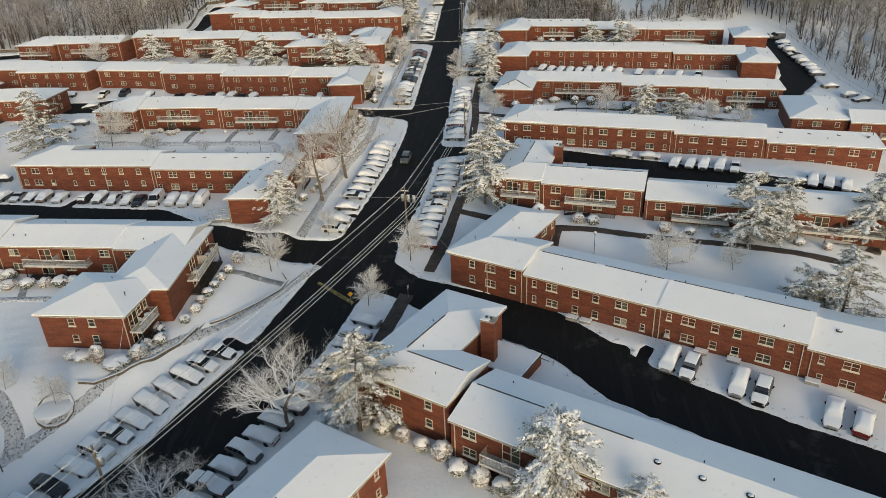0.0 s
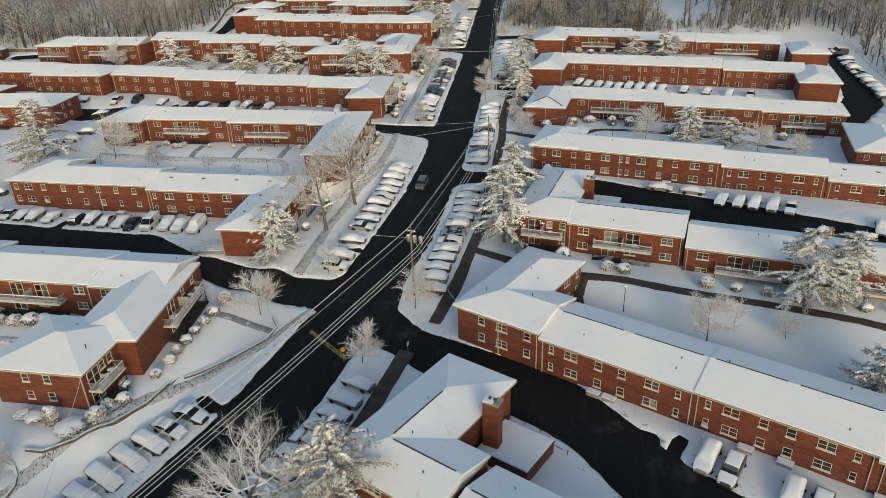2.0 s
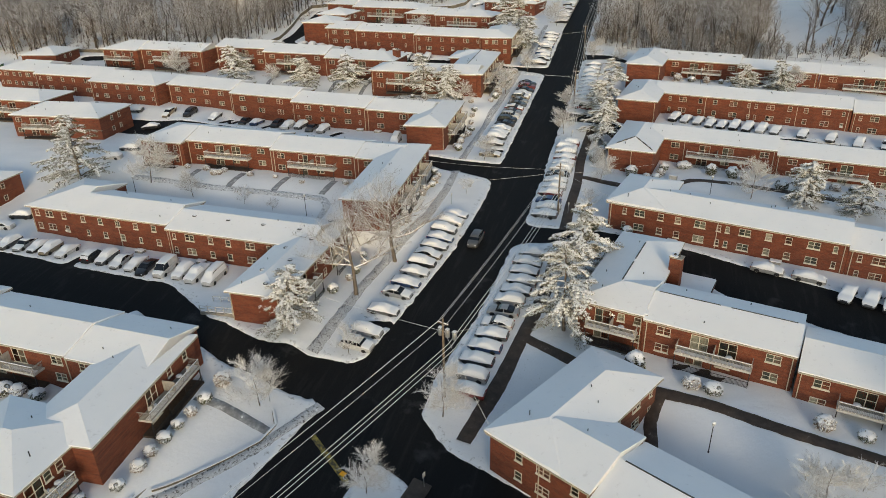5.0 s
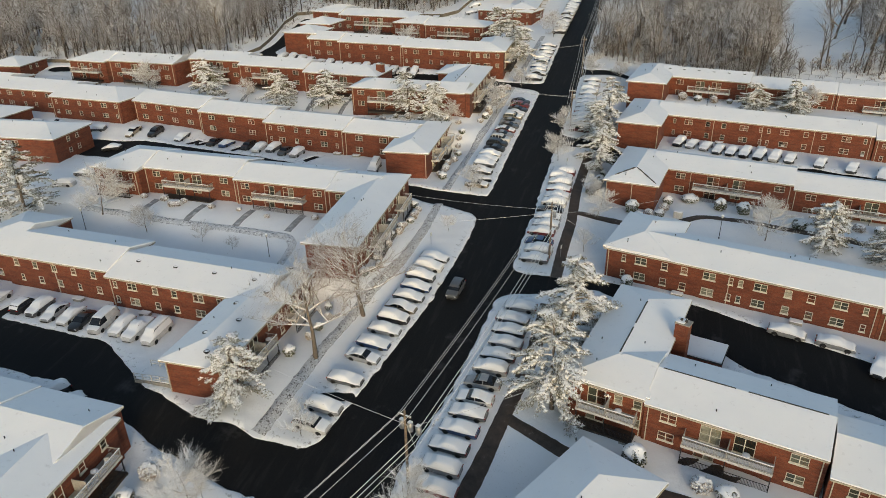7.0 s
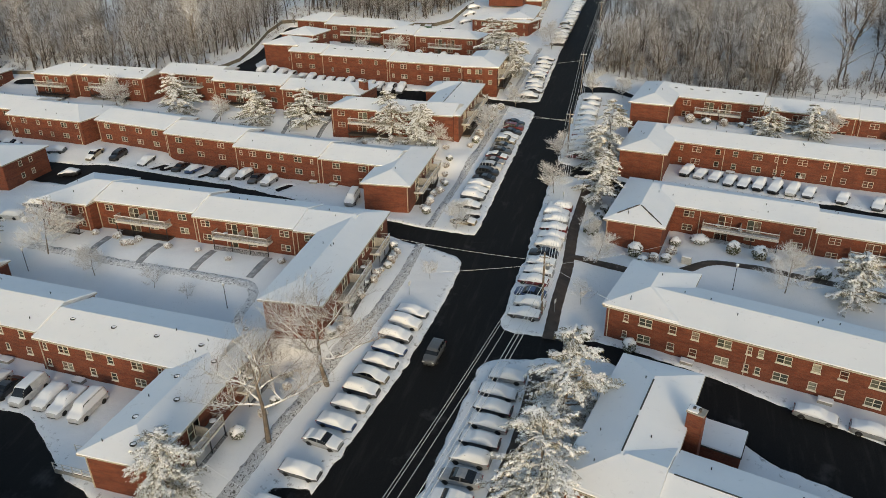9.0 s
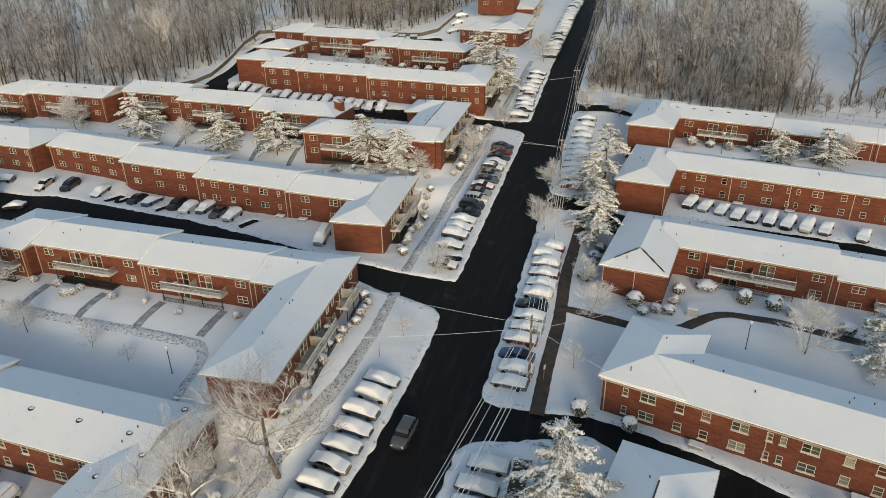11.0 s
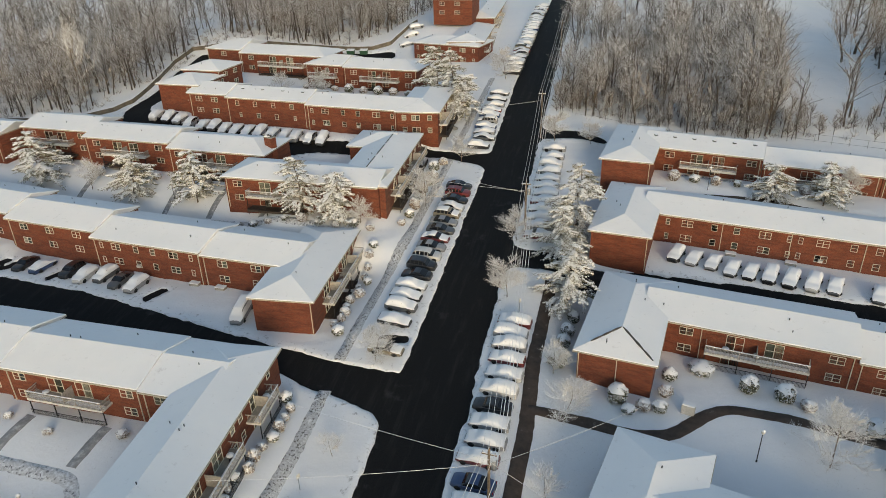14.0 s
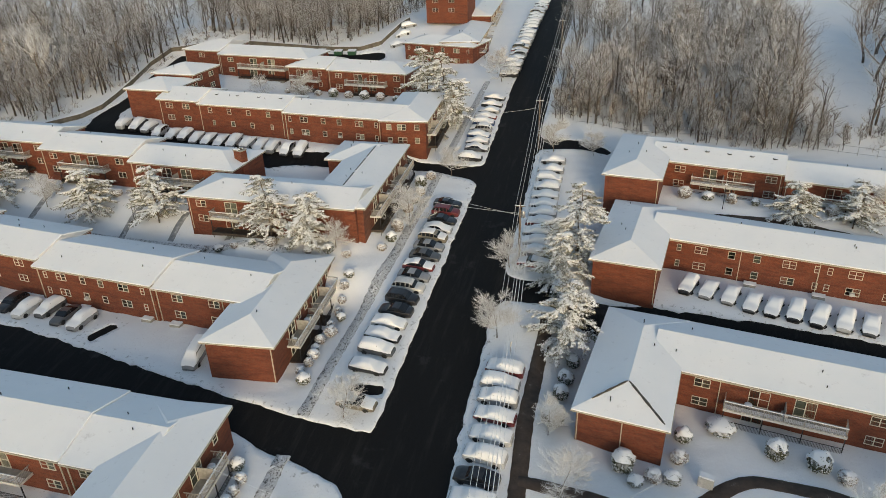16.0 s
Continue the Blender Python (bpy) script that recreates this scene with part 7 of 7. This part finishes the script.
def fence(points, height, gap, label):
    """A wire fence: every post and both rails are parts."""
    t = tagged(new("fence"), label, "fence")
    me = boxes("fence_post", grey_metal, (-0.04, 0.04, -0.04, 0.04, -0.2, height))
    for (ax, ay), (bx, by) in zip(points, points[1:]):
        n = max(1, round(math.hypot(bx - ax, by - ay) / gap))
        for k in range(n):
            x, y = ax + (bx - ax) * k / n, ay + (by - ay) * k / n
            x2, y2 = ax + (bx - ax) * (k + 1) / n, ay + (by - ay) * (k + 1) / n
            z, z2 = float(ground(x, y)), float(ground(x2, y2))
            add("fence_post", me, t, pose(x, y, z))
            for h in (height - 0.05, 0.6):
                v, f = [], []
                tube_into(v, f, [(x, y, z + h), (x2, y2, z2 + h)], [0.035, 0.035], 5)
                add("fence_rail", mesh_of("fence_rail", v, f, grey_metal), t)
    return t


fence([(-10, 262.5), (-3.0, 263.0), (15.8, 264.0), (38.5, 257.5), (60, 252)], 1.9, 3.2, "tall grey metal fence in front of the woods")
fence([(91.8, 253.8), (92.3, 238.4), (91.2, 218.1), (89.9, 200.0), (91.1, 188.1), (93.4, 179.2)], 1.8, 6.0, "grey wire fence between a car park and trees")


def cabinet(x, y, turn):
    t = empty("utility_cabinet", pose(x, y, float(ground(x, y)) + 0.1, 0, 0, turn), "pale grey metal utility cabinet topped with snow", "cabinet")
    add("case", rounded_box("case", white_paint, -0.75, 0.75, -0.45, 0.45, 0, 1.2, 0.04), t)
    add("door", boxes("door", white_paint, (-0.62, 0.62, -0.475, -0.445, 0.12, 1.05)), t)
    add("case_snow", rounded_box("case_snow", car_snow, -0.76, 0.76, -0.46, 0.46, 1.2, 1.38, 0.07), t)


cabinet(9.6, 175.9, -15)


def dumpster(x, y, turn):
    t = empty("dumpster", pose(x, y, float(ground(x, y)) + 0.05, 0, 0, turn), "green steel rubbish container with snow on its lid", "dumpster", "dumpsters")
    v = [(-1.0, -0.7, 0.15), (1.0, -0.7, 0.15), (1.0, 0.7, 0.15), (-1.0, 0.7, 0.15), (-1.15, -0.85, 1.25), (1.15, -0.85, 1.25), (1.15, 0.85, 1.5), (-1.15, 0.85, 1.5)]
    add("bin", mesh_of("bin", v, [(3, 2, 1, 0), (0, 1, 5, 4), (1, 2, 6, 5), (2, 3, 7, 6), (3, 0, 4, 7), (4, 5, 6, 7)], green_paint), t)
    add("lid_snow", mesh_of("lid_snow", [(a, b, c + d) for d in (0.01, 0.12) for a, b, c in v[4:]], [(0, 1, 5, 4), (1, 2, 6, 5), (2, 3, 7, 6), (3, 0, 4, 7), (4, 5, 6, 7)], car_snow), t)


for x, y in ((-79.5, 305.6), (-75.5, 305.8), (-84.5, 305.4), (-203.4, 213.8), (-200.2, 212.8), (-196.9, 213.6)):
    dumpster(x, y, 6)


def areaway(x, y, turn):
    t = empty("cellar_cover", pose(x, y, float(ground(x, y)) + 0.05, 0, 0, turn), "low pale box over a cellar light, covered with snow", "cellar cover", "cellar covers")
    add("case", boxes("case", concrete, (-0.8, 0.8, -0.45, 0.45, 0, 0.5)), t)
    add("cover_snow", rounded_box("cover_snow", car_snow, -0.84, 0.84, -0.5, 0.5, 0.5, 0.64, 0.05), t)


for x, y, turn in [(-73.5, 189.6, -2), (-62.6, 188.8, -2), (-57.9, 188.4, -2), (-80.5, 190, -2), (8.9, 85.5, -27), (10.7, 84.6, -27), (24.8, 77.4, -27), (28.4, 75.6, -27), (36.4, 71.4, -27), (-66, 126.6, -2), (-79, 127.6, -2), (9.5, 149.4, -14), (25, 145.6, -14), (18.0, 212.4, -11), (26.5, 210.8, -11), (-77.5, 244.0, -5)]:
    areaway(x, y, turn)


def bay_sign(x, y):
    t = empty("road_sign", pose(x, y, float(ground(x, y)), 0, 0, 70), "small plain road sign on a thin metal post", "road sign", "road signs")
    add("post", boxes("post", grey_metal, (-0.03, 0.03, -0.03, 0.03, -0.1, 2.3)), t)
    add("plate", boxes("plate", white_paint, (-0.25, 0.25, -0.04, -0.03, 1.7, 2.35)), t)


for x, y in [(-38.6, 99.8), (-8.6, 156.5), (-12.2, 189.5), (-30.4, 155.6), (-15.6, 92.0), (-30.5, 180.0)]:
    bay_sign(x, y)
t = empty("warning_sign", pose(-24.2, 90.1, float(ground(-24.2, 90.1)), 0, 0, 20), "yellow diamond warning sign on a thin metal post", "road sign")
add("post", boxes("post", grey_metal, (-0.03, 0.03, -0.03, 0.03, -0.1, 2.4)), t)
plate = add("plate", boxes("plate", material("yellow sign paint", (0.62, 0.33, 0.02), 0.45), (-0.32, 0.32, -0.05, -0.035, -0.32, 0.32)), t)
plate.matrix_basis = pose(0, 0, 2.0) @ pose(0, 0, 0, 0, 45, 0)


# ramp with white rails beside a wing of the second western house
t = empty("entrance_ramp", pose(-57.2, 113.0, float(ground(-54, 113)), 0, 0, -6), "concrete entrance ramp with white rails beside a brick house", "ramp")
add("deck", mesh_of("deck", [(0, 0, -0.3), (6.2, 0, -0.3), (6.2, 3.0, -0.3), (0, 3.0, -0.3), (0, 0, 0.2), (6.2, 0, 1.0), (6.2, 3.0, 1.0), (0, 3.0, 0.2)], [(3, 2, 1, 0), (4, 5, 6, 7), (0, 1, 5, 4), (1, 2, 6, 5), (2, 3, 7, 6), (3, 0, 4, 7)], concrete), t)
add("deck_snow", mesh_of("deck_snow", [(0.1, 0.1, 0.23), (6.1, 0.1, 1.03), (6.1, 2.9, 1.03), (0.1, 2.9, 0.23), (0.1, 0.1, 0.36), (6.1, 0.1, 1.16), (6.1, 2.9, 1.16), (0.1, 2.9, 0.36)], [(4, 5, 6, 7), (0, 1, 5, 4), (1, 2, 6, 5), (2, 3, 7, 6), (3, 0, 4, 7)], car_snow), t)
for y in (0.0, 3.0):
    for h in (0.55, 1.0):
        v, f = [], []
        tube_into(v, f, [(0, y, 0.2 + h), (6.2, y, 1.0 + h)], [0.045, 0.045], 6)
        add("rail", mesh_of("rail", v, f, white_paint), t)
    for k in range(5):
        add("rail_post", boxes("rail_post", white_paint, (-0.04, 0.04, -0.04, 0.04, 0, 1.05)), t, pose(0.1 + 1.5 * k, y, 0.2 + 0.8 * (0.1 + 1.5 * k) / 6.2))


# chairs and boxes left out on the balconies
def chair_mesh():
    return boxes("seat", white_paint, (-0.25, 0.25, -0.25, 0.25, 0.38, 0.45)), boxes("backrest", white_paint, (-0.25, 0.25, 0.2, 0.26, 0.45, 0.95)), boxes("leg", white_paint, (-0.025, 0.025, -0.025, 0.025, 0, 0.38))


SEAT, BACK, LEG = chair_mesh()


def balcony_chair(m):
    t = empty("garden_chair", m, "white plastic garden chair with snow on its seat", "chair", "balcony chairs")
    add("seat", SEAT, t)
    add("backrest", BACK, t)
    for a in (-0.22, 0.22):
        for b in (-0.22, 0.22):
            add("leg", LEG, t, pose(a, b, 0))
    add("seat_snow", boxes("seat_snow", car_snow, (-0.23, 0.23, -0.23, 0.2, 0.45, 0.56)), t)


rng = random.Random(12)
bpy.context.view_layer.update()
for slab in [o for o in scene.objects if o.name.split(".")[0] == "balcony"]:
    width = max(v.co.x for v in slab.data.vertices)
    at = slab.matrix_world.translation
    if -70 < at.x < 40 and at.y < 225 and rng.random() < 0.7:
        for k in range(rng.choice((1, 2, 3))):
            balcony_chair(slab.matrix_world @ pose(rng.uniform(0.8, width - 0.8), rng.uniform(-1.2, -0.5), 0.0, 0, 0, rng.uniform(0, 360)))


def parasol(x, y, z, colour, word):
    t = empty("parasol", pose(x, y, z), f"closed {word} parasol standing on a balcony", "parasol", "closed parasols")
    v, f = [], []
    tube_into(v, f, [(0, 0, 0), (0, 0, 2.3)], [0.03, 0.025], 6)
    add("pole", mesh_of("pole", v, f, grey_metal), t)
    v, f = [], []
    tube_into(v, f, [(0, 0, 0.75), (0, 0, 0.85), (0, 0, 1.5), (0, 0, 2.15), (0, 0, 2.3)], [0.10, 0.20, 0.15, 0.08, 0.02], 8)
    add("canopy", mesh_of("canopy", v, f, material(f"{word} canvas", colour, 0.9)), t)
    v, f = [], []
    tube_into(v, f, [(0, 0, 0), (0, 0, 0.1), (0, 0, 0.14)], [0.26, 0.26, 0.1], 10)
    add("base", mesh_of("base", v, f, dark_metal), t)


parasol(10.8, 118.7, 10.4, (0.55, 0.48, 0.33), "cream")
parasol(15.9, 117.5, 10.4, (0.38, 0.03, 0.035), "red")


def balcony_table(m):
    t = empty("garden_table", m, "small round garden table under a cap of snow", "table", "balcony tables")
    v, f = [], []
    tube_into(v, f, [(0, 0, 0.66), (0, 0, 0.70)], [0.42, 0.42], 12)
    add("tabletop", mesh_of("tabletop", v, f, white_paint), t)
    v, f = [], []
    tube_into(v, f, [(0, 0, 0), (0, 0, 0.03), (0, 0, 0.06), (0, 0, 0.68)], [0.26, 0.26, 0.04, 0.04], 8)
    add("stand", mesh_of("stand", v, f, dark_metal), t)
    v, f = [], []
    tube_into(v, f, [(0, 0, 0.70), (0, 0, 0.76), (0, 0, 0.84)], [0.42, 0.40, 0.20], 12)
    add("table_snow", mesh_of("table_snow", v, f, car_snow, True), t)


for slab in [o for o in scene.objects if o.name.split(".")[0] == "balcony"]:
    width = max(v.co.x for v in slab.data.vertices)
    at = slab.matrix_world.translation
    if -70 < at.x < 30 and at.y < 200:
        balcony_table(slab.matrix_world @ pose(width * rng.choice((0.2, 0.4, 0.7, 0.85)), -0.85, 0.0))


# tan houses of the next street, beyond the trees
siding = material("tan horizontal siding", (0.42, 0.30, 0.13), 0.8)
colour_to(siding, ramp(siding, noise_of(siding, 1.2, 5.0), (0.3, (0.36, 0.26, 0.12)), (0.7, (0.48, 0.35, 0.17))))


def tan_house(x, y, turn, length, depth, tall):
    t = empty("neighbour_house", pose(x, y, float(ground(x, y)), 0, 0, turn), "tan two-storey house under a snow-covered roof", "house", "tan houses")
    add("wall", boxes("wall", siding, (0.3, length - 0.3, 0.3, depth - 0.3, -1.0, tall)), t)
    v, f = roof_mesh(length, depth, "u", (True, True), 0.1, 0.0, 0.2)
    roof = add("roof", mesh_of("roof", v, f, shingle), t, pose(0, 0, tall))
    v, f = roof_mesh(length, depth, "u", (True, True), 0.3, 0.05, 0.18)
    add("roof_snow", mesh_of("roof_snow", v, f, roof_snow), roof)
    for k in range(int(length / 3.5)):
        for z in (1.2, 4.0):
            put_window(t, "double", pose(1.8 + 3.5 * k, 0.3, z), 0)


tan_house(122.0, 240.0, -12, 18, 11, 5.8)
tan_house(150.0, 345.0, -10, 34, 12, 6.0)
